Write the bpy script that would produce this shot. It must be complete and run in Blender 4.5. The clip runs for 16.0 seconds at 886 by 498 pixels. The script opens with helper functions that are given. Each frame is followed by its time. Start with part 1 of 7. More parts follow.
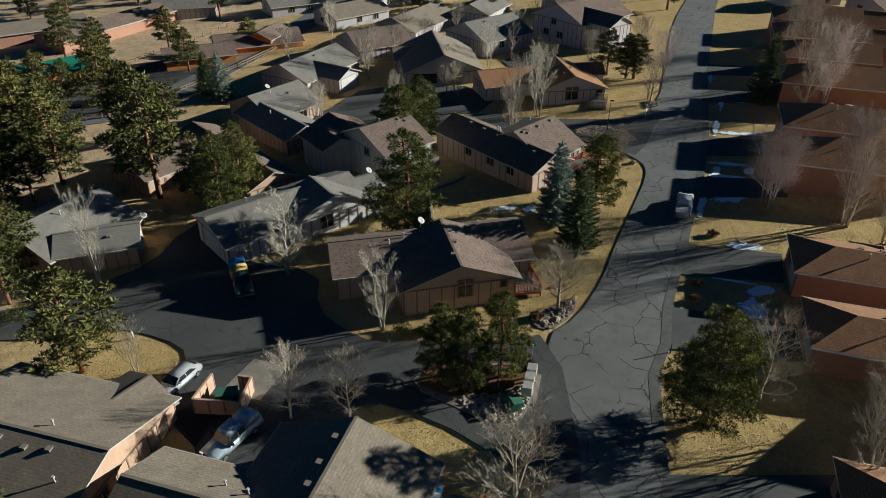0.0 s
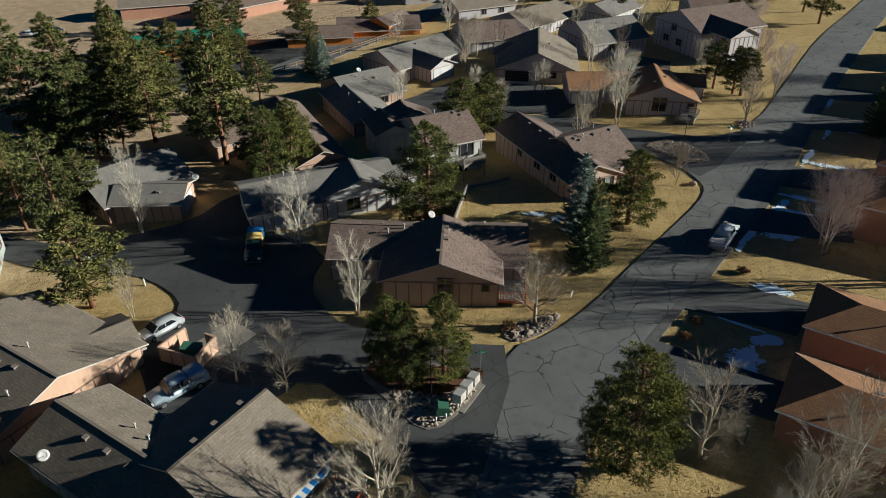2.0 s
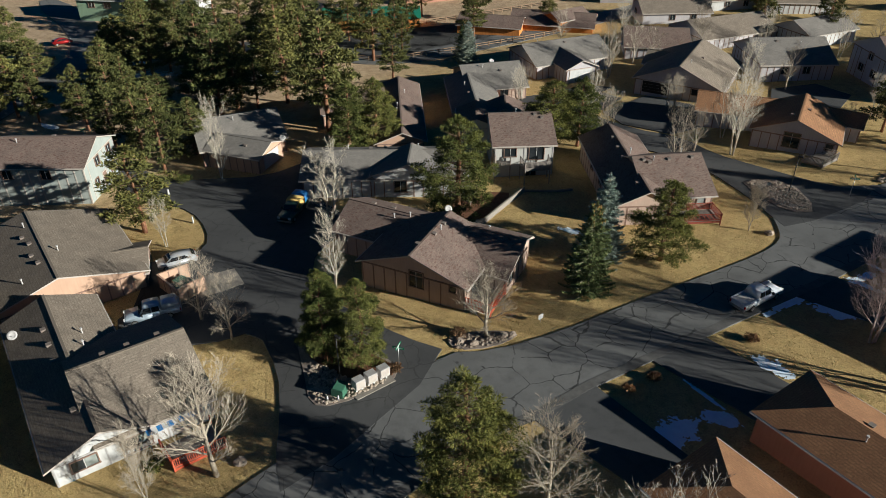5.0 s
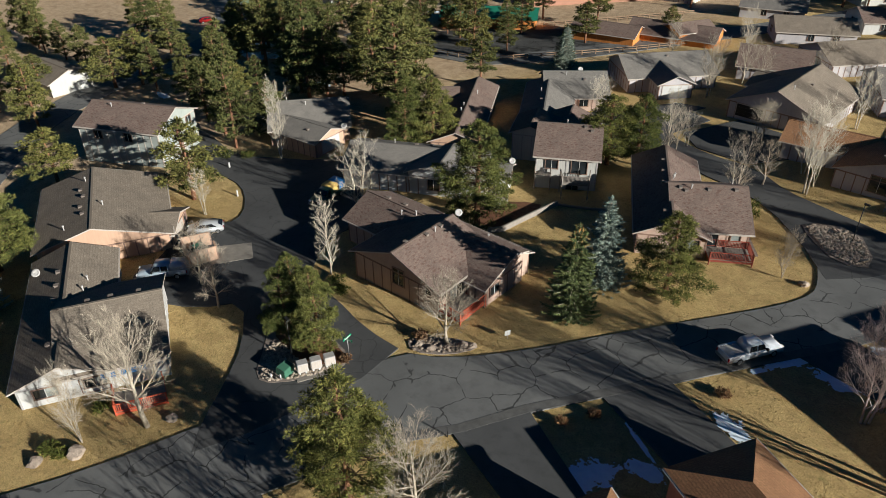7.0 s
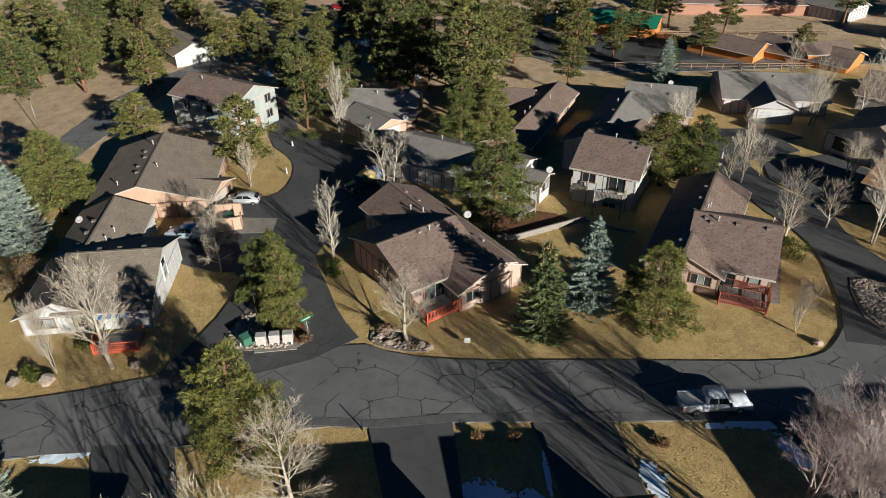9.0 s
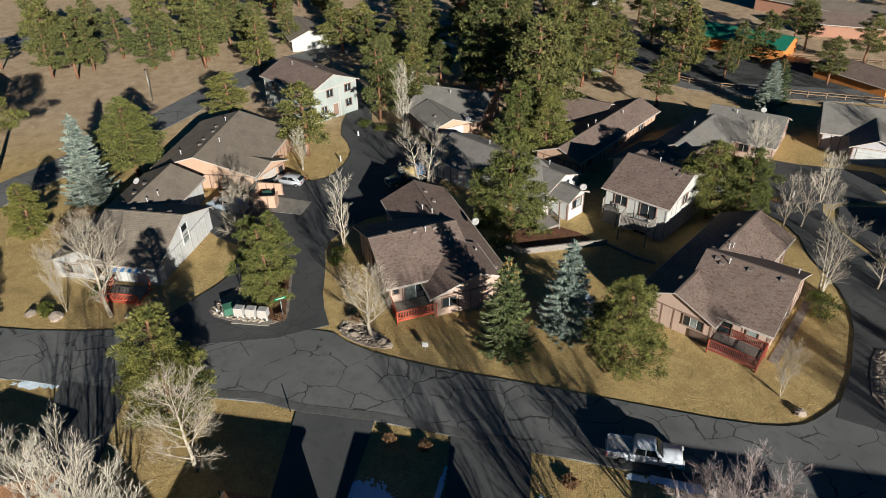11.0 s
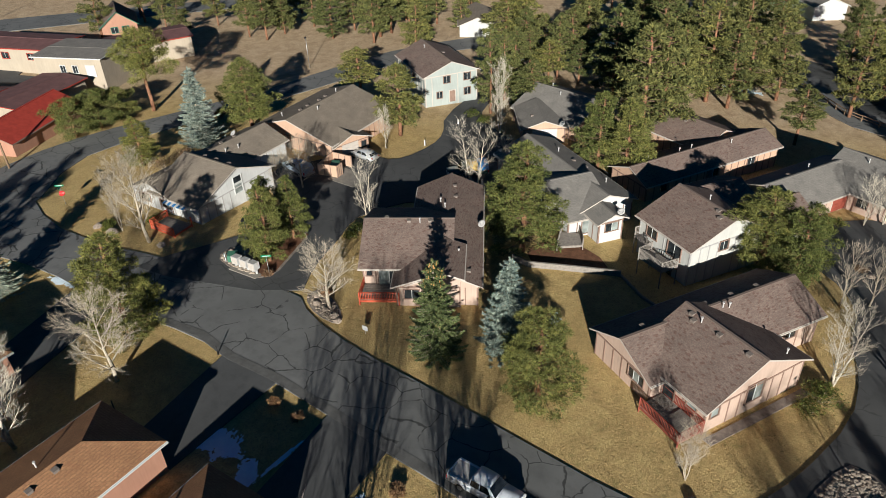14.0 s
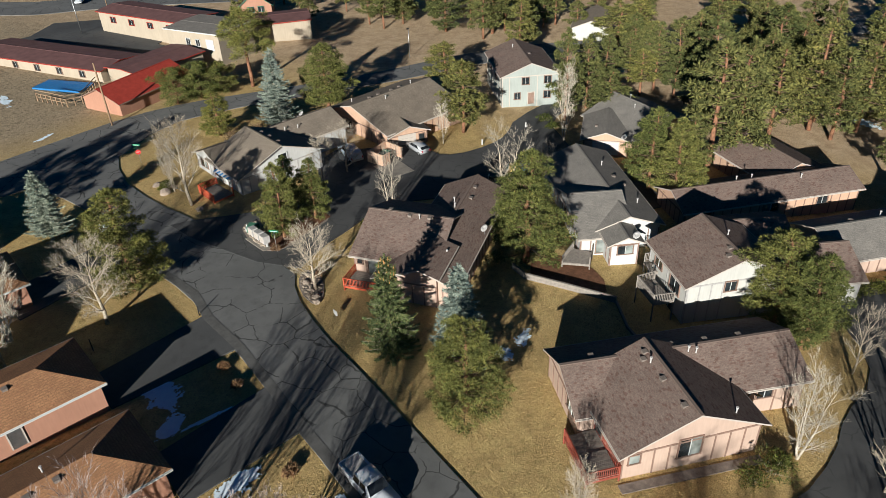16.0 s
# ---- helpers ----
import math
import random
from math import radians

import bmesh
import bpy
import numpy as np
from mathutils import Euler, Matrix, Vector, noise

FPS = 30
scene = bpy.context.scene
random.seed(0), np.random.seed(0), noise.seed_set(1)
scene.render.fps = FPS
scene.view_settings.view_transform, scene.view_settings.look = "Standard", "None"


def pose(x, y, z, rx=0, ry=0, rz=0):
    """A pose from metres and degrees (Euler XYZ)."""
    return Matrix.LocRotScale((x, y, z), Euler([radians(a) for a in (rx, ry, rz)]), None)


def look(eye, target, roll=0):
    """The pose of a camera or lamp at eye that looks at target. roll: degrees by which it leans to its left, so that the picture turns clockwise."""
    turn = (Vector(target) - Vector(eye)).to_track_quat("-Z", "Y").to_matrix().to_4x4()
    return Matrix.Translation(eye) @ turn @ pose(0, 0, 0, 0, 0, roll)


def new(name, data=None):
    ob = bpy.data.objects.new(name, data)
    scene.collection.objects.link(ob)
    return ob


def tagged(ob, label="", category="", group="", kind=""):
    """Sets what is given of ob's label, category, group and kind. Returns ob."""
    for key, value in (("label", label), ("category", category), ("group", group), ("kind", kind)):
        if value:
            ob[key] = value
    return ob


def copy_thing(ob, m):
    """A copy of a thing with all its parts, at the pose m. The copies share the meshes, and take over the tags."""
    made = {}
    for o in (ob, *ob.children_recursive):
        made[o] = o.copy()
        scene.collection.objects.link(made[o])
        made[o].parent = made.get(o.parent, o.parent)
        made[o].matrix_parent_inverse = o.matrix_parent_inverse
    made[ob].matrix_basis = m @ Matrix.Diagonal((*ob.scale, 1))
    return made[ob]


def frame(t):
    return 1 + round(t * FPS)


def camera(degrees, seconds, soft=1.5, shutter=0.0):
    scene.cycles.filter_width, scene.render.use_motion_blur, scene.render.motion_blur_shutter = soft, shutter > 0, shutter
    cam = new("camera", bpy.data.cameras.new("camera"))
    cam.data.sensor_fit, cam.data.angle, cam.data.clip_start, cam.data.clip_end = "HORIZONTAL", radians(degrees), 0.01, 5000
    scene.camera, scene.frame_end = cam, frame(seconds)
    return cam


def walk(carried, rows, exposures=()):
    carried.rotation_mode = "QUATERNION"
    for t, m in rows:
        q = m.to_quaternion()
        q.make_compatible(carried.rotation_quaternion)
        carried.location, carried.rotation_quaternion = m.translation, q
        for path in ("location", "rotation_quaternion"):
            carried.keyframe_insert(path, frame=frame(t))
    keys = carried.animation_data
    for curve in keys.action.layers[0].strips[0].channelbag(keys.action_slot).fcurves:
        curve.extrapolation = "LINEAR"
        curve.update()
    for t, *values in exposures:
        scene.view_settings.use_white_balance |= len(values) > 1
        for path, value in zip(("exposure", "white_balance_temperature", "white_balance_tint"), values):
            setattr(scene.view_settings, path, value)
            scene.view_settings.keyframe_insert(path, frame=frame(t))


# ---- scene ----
cam = camera(63.7, 16.0, 0.6)
METRES, EYE, TILT, LEAN, TURN = 141.9, 43.0, 0.0, 0.0, 0.0
ROWS = [
    (0.0, 0.0, 0.0, 0.0, 0.19, -31.86, -0.3),
    (0.5, 0.0298, 0.0015, 0.0005, 3.79, -31.96, -0.28),
    (1.0, 0.0636, 0.0054, 0.0008, 7.91, -32.11, -0.26),
    (1.5, 0.0926, 0.011, 0.0014, 11.47, -32.26, -0.22),
    (2.0, 0.1253, 0.0197, 0.0016, 15.58, -32.44, -0.21),
    (2.5, 0.1532, 0.029, 0.0018, 19.13, -32.55, -0.16),
    (3.0, 0.1833, 0.0411, 0.0022, 22.97, -32.69, -0.13),
    (3.5, 0.2102, 0.0544, 0.0024, 26.57, -32.83, -0.09),
    (4.0, 0.2381, 0.0702, 0.0023, 30.51, -32.91, 0.01),
    (6.5, 0.3547, 0.1691, 0.0052, 49.16, -33.19, 0.37),
    (7.0, 0.3747, 0.1946, 0.0055, 53.04, -33.15, 0.47),
    (7.5, 0.3918, 0.2194, 0.006, 56.64, -33.17, 0.55),
    (8.0, 0.4083, 0.247, 0.0058, 60.55, -33.18, 0.62),
    (8.5, 0.4219, 0.2737, 0.0058, 64.17, -33.22, 0.69),
    (9.0, 0.4342, 0.303, 0.0056, 67.96, -33.24, 0.76),
    (11.5, 0.4667, 0.4542, 0.0077, 86.74, -33.12, 1.1),
    (12.0, 0.4674, 0.487, 0.0079, 90.6, -33.19, 1.23),
    (12.5, 0.4659, 0.5175, 0.0079, 94.21, -33.28, 1.36),
    (13.0, 0.4623, 0.5499, 0.0074, 98.12, -33.26, 1.49),
    (13.5, 0.4569, 0.5798, 0.0069, 101.75, -33.26, 1.63),
    (14.0, 0.4492, 0.6113, 0.0067, 105.63, -33.34, 1.73),
    (14.5, 0.4398, 0.6401, 0.0063, 109.25, -33.37, 1.81),
    (15.0, 0.4275, 0.6702, 0.0057, 113.16, -33.35, 1.91),
    (15.5, 0.4142, 0.6973, 0.005, 116.83, -33.2, 1.99),
    (16.0, 0.3981, 0.7255, 0.0041, 120.74, -33.15, 2.07),
]
walk(cam, [(t, pose(0, 0, EYE, TILT, LEAN, TURN) @ pose(METRES * x, METRES * y, METRES * z, 90 + pitch, roll, yaw)) for t, x, y, z, yaw, pitch, roll in ROWS],
     exposures=[(0.0, 0.76, 5900, 1), (8.0, 0.81, 6050, 7), (16.0, 0.77, 6000, 7)])

# ---- light ----
SUN_WAY = Vector((0.965 * math.cos(radians(17)), 0.262 * math.cos(radians(17)), math.sin(radians(17)))).normalized()
sun = new("sun", bpy.data.lights.new("sun", "SUN"))
sun.data.energy, sun.data.angle, sun.data.color = 5.0, radians(0.53), (1.0, 0.93, 0.82)
sun.matrix_basis = look((0, 0, 0), -SUN_WAY)
world = bpy.data.worlds.new("sky")
scene.world = world
world.use_nodes = True
wn = world.node_tree
sky = wn.nodes.new("ShaderNodeTexSky")
sky.sky_type, sky.sun_disc = "NISHITA", False
sky.sun_elevation, sky.sun_rotation = radians(17), math.atan2(SUN_WAY.x, SUN_WAY.y)
sky.altitude, sky.air_density, sky.dust_density, sky.ozone_density = 2300, 0.8, 0.3, 2.0
deep = wn.nodes.new("ShaderNodeHueSaturation")
deep.inputs["Hue"].default_value, deep.inputs["Saturation"].default_value, deep.inputs["Value"].default_value = 0.504, 2.3, 0.385
wn.links.new(sky.outputs[0], deep.inputs["Color"])
wn.links.new(deep.outputs[0], wn.nodes["Background"].inputs[0])
wn.nodes["Background"].inputs[1].default_value = 0.044


# ---- materials ----
def shader(name, rough=0.9, metal=0.0, spec=0.3):
    m = bpy.data.materials.new(name)
    m.use_nodes = True
    b = m.node_tree.nodes["Principled BSDF"]
    b.inputs["Roughness"].default_value, b.inputs["Metallic"].default_value = rough, metal
    b.inputs["Specular IOR Level"].default_value = spec
    return m, m.node_tree, b


def node(nt, kind, **values):
    n = nt.nodes.new(kind)
    for k, v in values.items():
        n.inputs[k.replace("_", " ")].default_value = v
    return n


def ramp(nt, fac, stops):
    r = nt.nodes.new("ShaderNodeValToRGB")
    while len(r.color_ramp.elements) < len(stops):
        r.color_ramp.elements.new(0.5)
    for e, (p, c) in zip(r.color_ramp.elements, stops):
        e.position, e.color = p, (*c, 1)
    nt.links.new(fac, r.inputs[0])
    return r.outputs[0]


def blend(nt, fac, a, b, mode="MIX"):
    m = nt.nodes.new("ShaderNodeMix")
    m.data_type, m.blend_type = "RGBA", mode
    for sock, v in ((m.inputs[0], fac), (m.inputs[6], a), (m.inputs[7], b)):
        if isinstance(v, (int, float)):
            sock.default_value = v
        elif isinstance(v, tuple):
            sock.default_value = (*v, 1)
        else:
            nt.links.new(v, sock)
    return m.outputs[2]


def coords(nt, kind="Object"):
    return nt.nodes.new("ShaderNodeTexCoord").outputs[kind]


def fuzz(nt, vec, scale, detail=4.0, rough=0.55, warp=0.0):
    n = node(nt, "ShaderNodeTexNoise", Scale=scale, Detail=detail, Roughness=rough, Distortion=warp)
    nt.links.new(vec, n.inputs["Vector"])
    return n.outputs[0]


def bump(nt, b, height, strength=0.3, distance=0.03):
    n = node(nt, "ShaderNodeBump", Strength=strength, Distance=distance)
    nt.links.new(height, n.inputs["Height"])
    nt.links.new(n.outputs[0], b.inputs["Normal"])


def where(nt):
    return nt.nodes.new("ShaderNodeNewGeometry").outputs["Position"]


def plain(name, color, rough=0.7, metal=0.0, vary=0.25, scale=3.0, spec=0.3, grain=30.0):
    """Painted or plain surfaces: two scales of unevenness and a fine relief."""
    m, nt, b = shader(name, rough, metal, spec)
    v = where(nt)
    n1, n2 = fuzz(nt, v, scale), fuzz(nt, v, grain, 2)
    lo, hi = tuple(c * (1 - vary) for c in color), tuple(min(1, c * (1 + vary * 0.6)) for c in color)
    c = ramp(nt, n1, ((0.3, lo), (0.7, hi)))
    c = blend(nt, 0.25, c, ramp(nt, n2, ((0.3, lo), (0.7, hi))))
    nt.links.new(c, b.inputs["Base Color"])
    bump(nt, b, n2, 0.15, 0.01)
    return m


def shingle(name, base, dark, accent, row=0.17):
    """Asphalt shingles in courses, with tabs of mixed tone and weather streaks."""
    m, nt, b = shader(name, 0.95, 0, 0.2)
    uv = coords(nt, "UV")
    br = node(nt, "ShaderNodeTexBrick", Scale=1.0, Mortar_Size=0.028 * row / 0.17, Brick_Width=2 * row, Row_Height=row, Bias=0.0)
    br.inputs["Color1"].default_value, br.inputs["Color2"].default_value = (*base, 1), (*accent, 1)
    br.inputs["Mortar"].default_value = (*dark, 1)
    nt.links.new(uv, br.inputs["Vector"])
    big = fuzz(nt, uv, 0.45, 5)
    mid = fuzz(nt, uv, 3.2, 3, 0.6, 0.4)
    fine = fuzz(nt, uv, 14, 3)
    c = blend(nt, 0.6, br.outputs[0], ramp(nt, fine, ((0.25, dark), (0.7, base))))
    tabs = node(nt, "ShaderNodeTexBrick", Scale=1.0, Mortar_Size=0.0, Brick_Width=0.27, Row_Height=0.14)
    tabs.inputs["Color1"].default_value, tabs.inputs["Color2"].default_value = (0, 0, 0, 1), (1, 1, 1, 1)
    tabs.offset = 0.37
    nt.links.new(uv, tabs.inputs["Vector"])
    c = blend(nt, ramp(nt, tabs.outputs[0], ((0.88, (0, 0, 0)), (0.90, (0.62, 0.62, 0.62)))), c, accent)
    c = blend(nt, ramp(nt, mid, ((0.56, (0, 0, 0)), (0.68, (0.3, 0.3, 0.3)))), c, accent)
    c = blend(nt, 1.0, c, ramp(nt, fuzz(nt, uv, 7.0, 2, 0.7), ((0.36, (0.84, 0.84, 0.84)), (0.60, (1.12, 1.11, 1.10)))), "MULTIPLY")
    c = blend(nt, 1.0, c, ramp(nt, big, ((0.25, (0.78, 0.78, 0.78)), (0.75, (1.12, 1.1, 1.08)))), "MULTIPLY")
    nt.links.new(c, b.inputs["Base Color"])
    bump(nt, b, br.outputs[1], -1.0, 0.02)
    return m


def grass_mat():
    """Winter turf: straw, olive remnants and bare soil mottled at hand, pace and lawn scale."""
    m, nt, b = shader("dry_grass", 0.95, 0, 0.1)
    v = where(nt)
    big, mid = fuzz(nt, v, 0.07, 5, 0.6), fuzz(nt, v, 0.5, 7, 0.75, 0.5)
    patch, fine, grain = fuzz(nt, v, 1.7, 5, 0.7, 0.3), fuzz(nt, v, 5.0, 5, 0.8), fuzz(nt, v, 13.0, 3, 0.7)
    straw, tan, olive, soil = (0.56, 0.415, 0.185), (0.46, 0.325, 0.145), (0.23, 0.205, 0.075), (0.16, 0.115, 0.058)
    c = ramp(nt, mid, ((0.28, olive), (0.43, tan), (0.58, straw), (0.8, (0.45, 0.33, 0.16))))
    c = blend(nt, ramp(nt, big, ((0.42, (0, 0, 0)), (0.62, (0.7, 0.7, 0.7)))), c, tan)
    c = blend(nt, ramp(nt, patch, ((0.54, (0, 0, 0)), (0.70, (0.6, 0.6, 0.6)))), c, olive)
    far = node(nt, "ShaderNodeSeparateXYZ")
    nt.links.new(v, far.inputs[0])
    west = node(nt, "ShaderNodeMapRange", From_Min=-34.0, From_Max=-56.0)
    nt.links.new(far.outputs[0], west.inputs[0])
    south = node(nt, "ShaderNodeMapRange", From_Min=3.0, From_Max=-10.0)
    nt.links.new(far.outputs[1], south.inputs[0])
    c = blend(nt, south.outputs[0], c, ramp(nt, patch, ((0.32, (0.16, 0.13, 0.09)), (0.5, (0.36, 0.285, 0.19)), (0.72, (0.46, 0.38, 0.27)))))
    c = blend(nt, west.outputs[0], c, ramp(nt, mid, ((0.3, (0.34, 0.235, 0.145)), (0.5, (0.50, 0.37, 0.24)), (0.72, (0.62, 0.48, 0.33)))))
    c = blend(nt, ramp(nt, fine, ((0.53, (0.0, 0.0, 0.0)), (0.68, (0.75, 0.75, 0.75)))), c, soil)
    c = blend(nt, 1.0, c, ramp(nt, grain, ((0.36, (0.70, 0.70, 0.70)), (0.62, (1.22, 1.2, 1.16)))), "MULTIPLY")
    nt.links.new(c, b.inputs["Base Color"])
    bump(nt, b, blend(nt, 0.5, fine, fuzz(nt, v, 2.2, 5, 0.7)), 1.0, 0.16)
    return m


def asphalt_mat(name, cracks=(1, 1, 1), base=(0.116, 0.116, 0.112), pale=(0.185, 0.184, 0.177)):
    """Old asphalt: pale wheel wear, oil stains and black tar-sealed cracks."""
    m, nt, b = shader(name, 0.85, 0, 0.35)
    v = where(nt)
    big, mid, fine = fuzz(nt, v, 0.12, 4), fuzz(nt, v, 0.9, 5, 0.6), fuzz(nt, v, 25, 2)
    c = ramp(nt, big, ((0.35, base), (0.7, pale)))
    c = blend(nt, ramp(nt, mid, ((0.5, (0, 0, 0)), (0.75, (0.6, 0.6, 0.6)))), c, tuple(x * 0.62 for x in base))
    warp = node(nt, "ShaderNodeTexNoise", Scale=0.35, Detail=4.0)
    nt.links.new(v, warp.inputs["Vector"])
    moved = node(nt, "ShaderNodeVectorMath")
    moved.operation = "MULTIPLY_ADD"
    moved.inputs[1].default_value = (2.3, 2.3, 0)
    nt.links.new(warp.outputs[1], moved.inputs[0])
    nt.links.new(v, moved.inputs[2])
    vo = node(nt, "ShaderNodeTexVoronoi", Scale=0.30)
    vo.feature = "DISTANCE_TO_EDGE"
    nt.links.new(moved.outputs[0], vo.inputs["Vector"])
    crack = ramp(nt, vo.outputs[0], ((0.0, (1, 1, 1)), (0.010, (1, 1, 1)), (0.017, (0, 0, 0))))
    some = ramp(nt, fuzz(nt, v, 0.34, 3), ((0.42, (0, 0, 0)), (0.46, cracks)))
    c = blend(nt, blend(nt, 1.0, crack, some, "MULTIPLY"), c, (0.014, 0.014, 0.014))
    c = blend(nt, 0.25, c, ramp(nt, fine, ((0.3, base), (0.7, pale))))
    nt.links.new(c, b.inputs["Base Color"])
    bump(nt, b, fine, 0.25, 0.01)
    return m


def leaf_mat(name, dark, light, old):
    m, nt, b = shader(name, 0.9, 0, 0.08)
    r = nt.nodes.new("ShaderNodeNewGeometry").outputs["Random Per Island"]
    o = nt.nodes.new("ShaderNodeObjectInfo").outputs["Random"]
    c = ramp(nt, r, ((0.0, dark), (0.55, light), (0.93, light), (1.0, old)))
    c = blend(nt, 1.0, c, ramp(nt, o, ((0.0, (0.72, 0.78, 0.74)), (0.7, (1.1, 1.06, 0.98)), (1.0, (1.25, 1.16, 0.95)))), "MULTIPLY")
    # painted contrast: noise imitates lit clumps and the shaded gaps between them
    c = blend(nt, 1.0, c, ramp(nt, fuzz(nt, coords(nt), 1.5, 3, 0.6), ((0.36, (0.50, 0.56, 0.56)), (0.62, (1.24, 1.2, 1.1)))), "MULTIPLY")
    nt.links.new(c, b.inputs["Base Color"])
    return m


def bark_mat(name, dark, light, scale=6.0):
    m, nt, b = shader(name, 0.95, 0, 0.15)
    v = coords(nt)
    mp = node(nt, "ShaderNodeMapping")
    mp.inputs["Scale"].default_value = (1, 1, 0.35)
    nt.links.new(v, mp.inputs[0])
    n = fuzz(nt, mp.outputs[0], scale, 4, 0.65)
    nt.links.new(ramp(nt, n, ((0.32, dark), (0.62, light))), b.inputs["Base Color"])
    bump(nt, b, n, 0.5, 0.03)
    return m


def stone_mat(name, lo, hi):
    m, nt, b = shader(name, 0.9, 0, 0.2)
    r = nt.nodes.new("ShaderNodeObjectInfo").outputs["Random"]
    i = nt.nodes.new("ShaderNodeNewGeometry").outputs["Random Per Island"]
    c = blend(nt, 0.5, ramp(nt, r, ((0, lo), (1, hi))), ramp(nt, i, ((0, lo), (1, hi))))
    n = fuzz(nt, where(nt), 9, 4)
    c = blend(nt, 1.0, c, ramp(nt, n, ((0.3, (0.7, 0.7, 0.7)), (0.7, (1.15, 1.15, 1.15)))), "MULTIPLY")
    nt.links.new(c, b.inputs["Base Color"])
    bump(nt, b, n, 0.4, 0.03)
    return m


def glass_mat(name, tint=(0.03, 0.036, 0.04)):
    m, nt, b = shader(name, 0.06, 0.0, 0.6)
    n = fuzz(nt, where(nt), 0.8, 2)
    nt.links.new(ramp(nt, n, ((0.35, tuple(c * 0.4 for c in tint)), (0.65, tint))), b.inputs["Base Color"])
    return m


def siding(name, color, vary=0.12):
    """Painted board siding: fine upright grooves, faint streaks."""
    m, nt, b = shader(name, 0.8, 0, 0.25)
    v = where(nt)
    mp = node(nt, "ShaderNodeMapping")
    mp.inputs["Scale"].default_value = (1, 1, 0.12)
    nt.links.new(v, mp.inputs[0])
    streak, big = fuzz(nt, mp.outputs[0], 5.0, 4), fuzz(nt, v, 0.5, 3)
    lo, hi = tuple(c * (1 - vary) for c in color), tuple(min(1, c * (1 + vary)) for c in color)
    c = blend(nt, 0.5, ramp(nt, streak, ((0.3, lo), (0.7, hi))), ramp(nt, big, ((0.3, lo), (0.7, hi))))
    nt.links.new(c, b.inputs["Base Color"])
    bump(nt, b, streak, 0.2, 0.01)
    return m


GRASS = grass_mat()
ASPHALT = asphalt_mat("asphalt")
ASPHALT_DRIVE = asphalt_mat("driveway_asphalt", (0.1, 0.1, 0.1), (0.060, 0.061, 0.061), (0.100, 0.100, 0.099))
ASPHALT_NEW = asphalt_mat("newer_asphalt", (0.5, 0.5, 0.5), (0.056, 0.056, 0.056), (0.088, 0.088, 0.086))
CONCRETE = plain("concrete", (0.25, 0.225, 0.19), 0.9, 0, 0.25, 1.2)
GRAVEL = plain("gravel_bed", (0.24, 0.2, 0.17), 0.95, 0, 0.5, 2.0, 0.1, 16)
MULCH = plain("reddish_mulch", (0.17, 0.085, 0.05), 0.95, 0, 0.4, 2.0, 0.1, 14)
SNOW = plain("old_snow", (0.80, 0.91, 0.99), 0.6, 0, 0.06, 2.0, 0.3, 10)
SH_BROWN = shingle("brown_shingles", (0.228, 0.174, 0.146), (0.150, 0.113, 0.096), (0.115, 0.062, 0.050))
SH_TAUPE = shingle("taupe_shingles", (0.290, 0.246, 0.194), (0.150, 0.125, 0.100), (0.170, 0.138, 0.110), 0.27)
SH_GREY = shingle("grey_shingles", (0.265, 0.246, 0.220), (0.145, 0.137, 0.126), (0.155, 0.145, 0.134), 0.22)
SH_RUST = shingle("rust_brown_shingles", (0.44, 0.235, 0.115), (0.16, 0.09, 0.055), (0.28, 0.14, 0.075), 0.24)
SH_RED = plain("red_metal_roof", (0.33, 0.045, 0.03), 0.6, 0.0, 0.25, 1.5)
SH_MAROON = plain("maroon_flat_roof", (0.13, 0.065, 0.062), 0.85, 0, 0.3, 0.6)
SH_GREEN = plain("green_metal_roof", (0.02, 0.16, 0.10), 0.5, 0, 0.2, 0.8)
PAN = plain("worn_gutter_pan", (0.115, 0.112, 0.106), 0.9, 0, 0.3, 1.5)
PEACH = siding("peach_siding", (0.45, 0.295, 0.205))
PINK = siding("pale_pink_siding", (0.43, 0.315, 0.25))
CREAM = siding("cream_siding", (0.45, 0.44, 0.405))
GREENISH = siding("greenish_white_siding", (0.31, 0.335, 0.31))
WHITE = siding("off_white_siding", (0.47, 0.465, 0.45))
LILAC = siding("pale_grey_siding", (0.41, 0.385, 0.39))
PALE_GREEN = siding("pale_green_siding", (0.26, 0.36, 0.24))
MOTEL_CREAM = siding("motel_cream_stucco", (0.37, 0.31, 0.235))
TERRA = siding("terracotta_stucco", (0.36, 0.19, 0.128))
ORANGE_LOG = siding("orange_log_wall", (0.50, 0.19, 0.05), 0.3)
TRIM = plain("brown_trim_paint", (0.23, 0.15, 0.115), 0.7)
TRIM_PALE = plain("pale_trim_paint", (0.44, 0.39, 0.34), 0.6, 0, 0.1)
BATTEN_GREY = plain("grey_batten_paint", (0.36, 0.345, 0.33), 0.7)
FRAME_WHITE = plain("white_frame_paint", (0.52, 0.52, 0.50), 0.5, 0, 0.08)
GLASS = glass_mat("window_glass")
GLASS_CURTAIN = glass_mat("curtained_glass", (0.30, 0.33, 0.31))
METAL = plain("galvanised_metal", (0.45, 0.45, 0.45), 0.4, 0.9, 0.2)
VENT_PAINT = plain("pale_vent_paint", (0.46, 0.44, 0.42), 0.6, 0.0, 0.2)
DARK_METAL = plain("dark_metal", (0.03, 0.03, 0.03), 0.5, 0.5, 0.3)
RAIL_RED = plain("red_deck_stain", (0.50, 0.095, 0.045), 0.7, 0, 0.2)
RAIL_DARK = plain("dark_red_deck_stain", (0.24, 0.055, 0.035), 0.7, 0, 0.25)
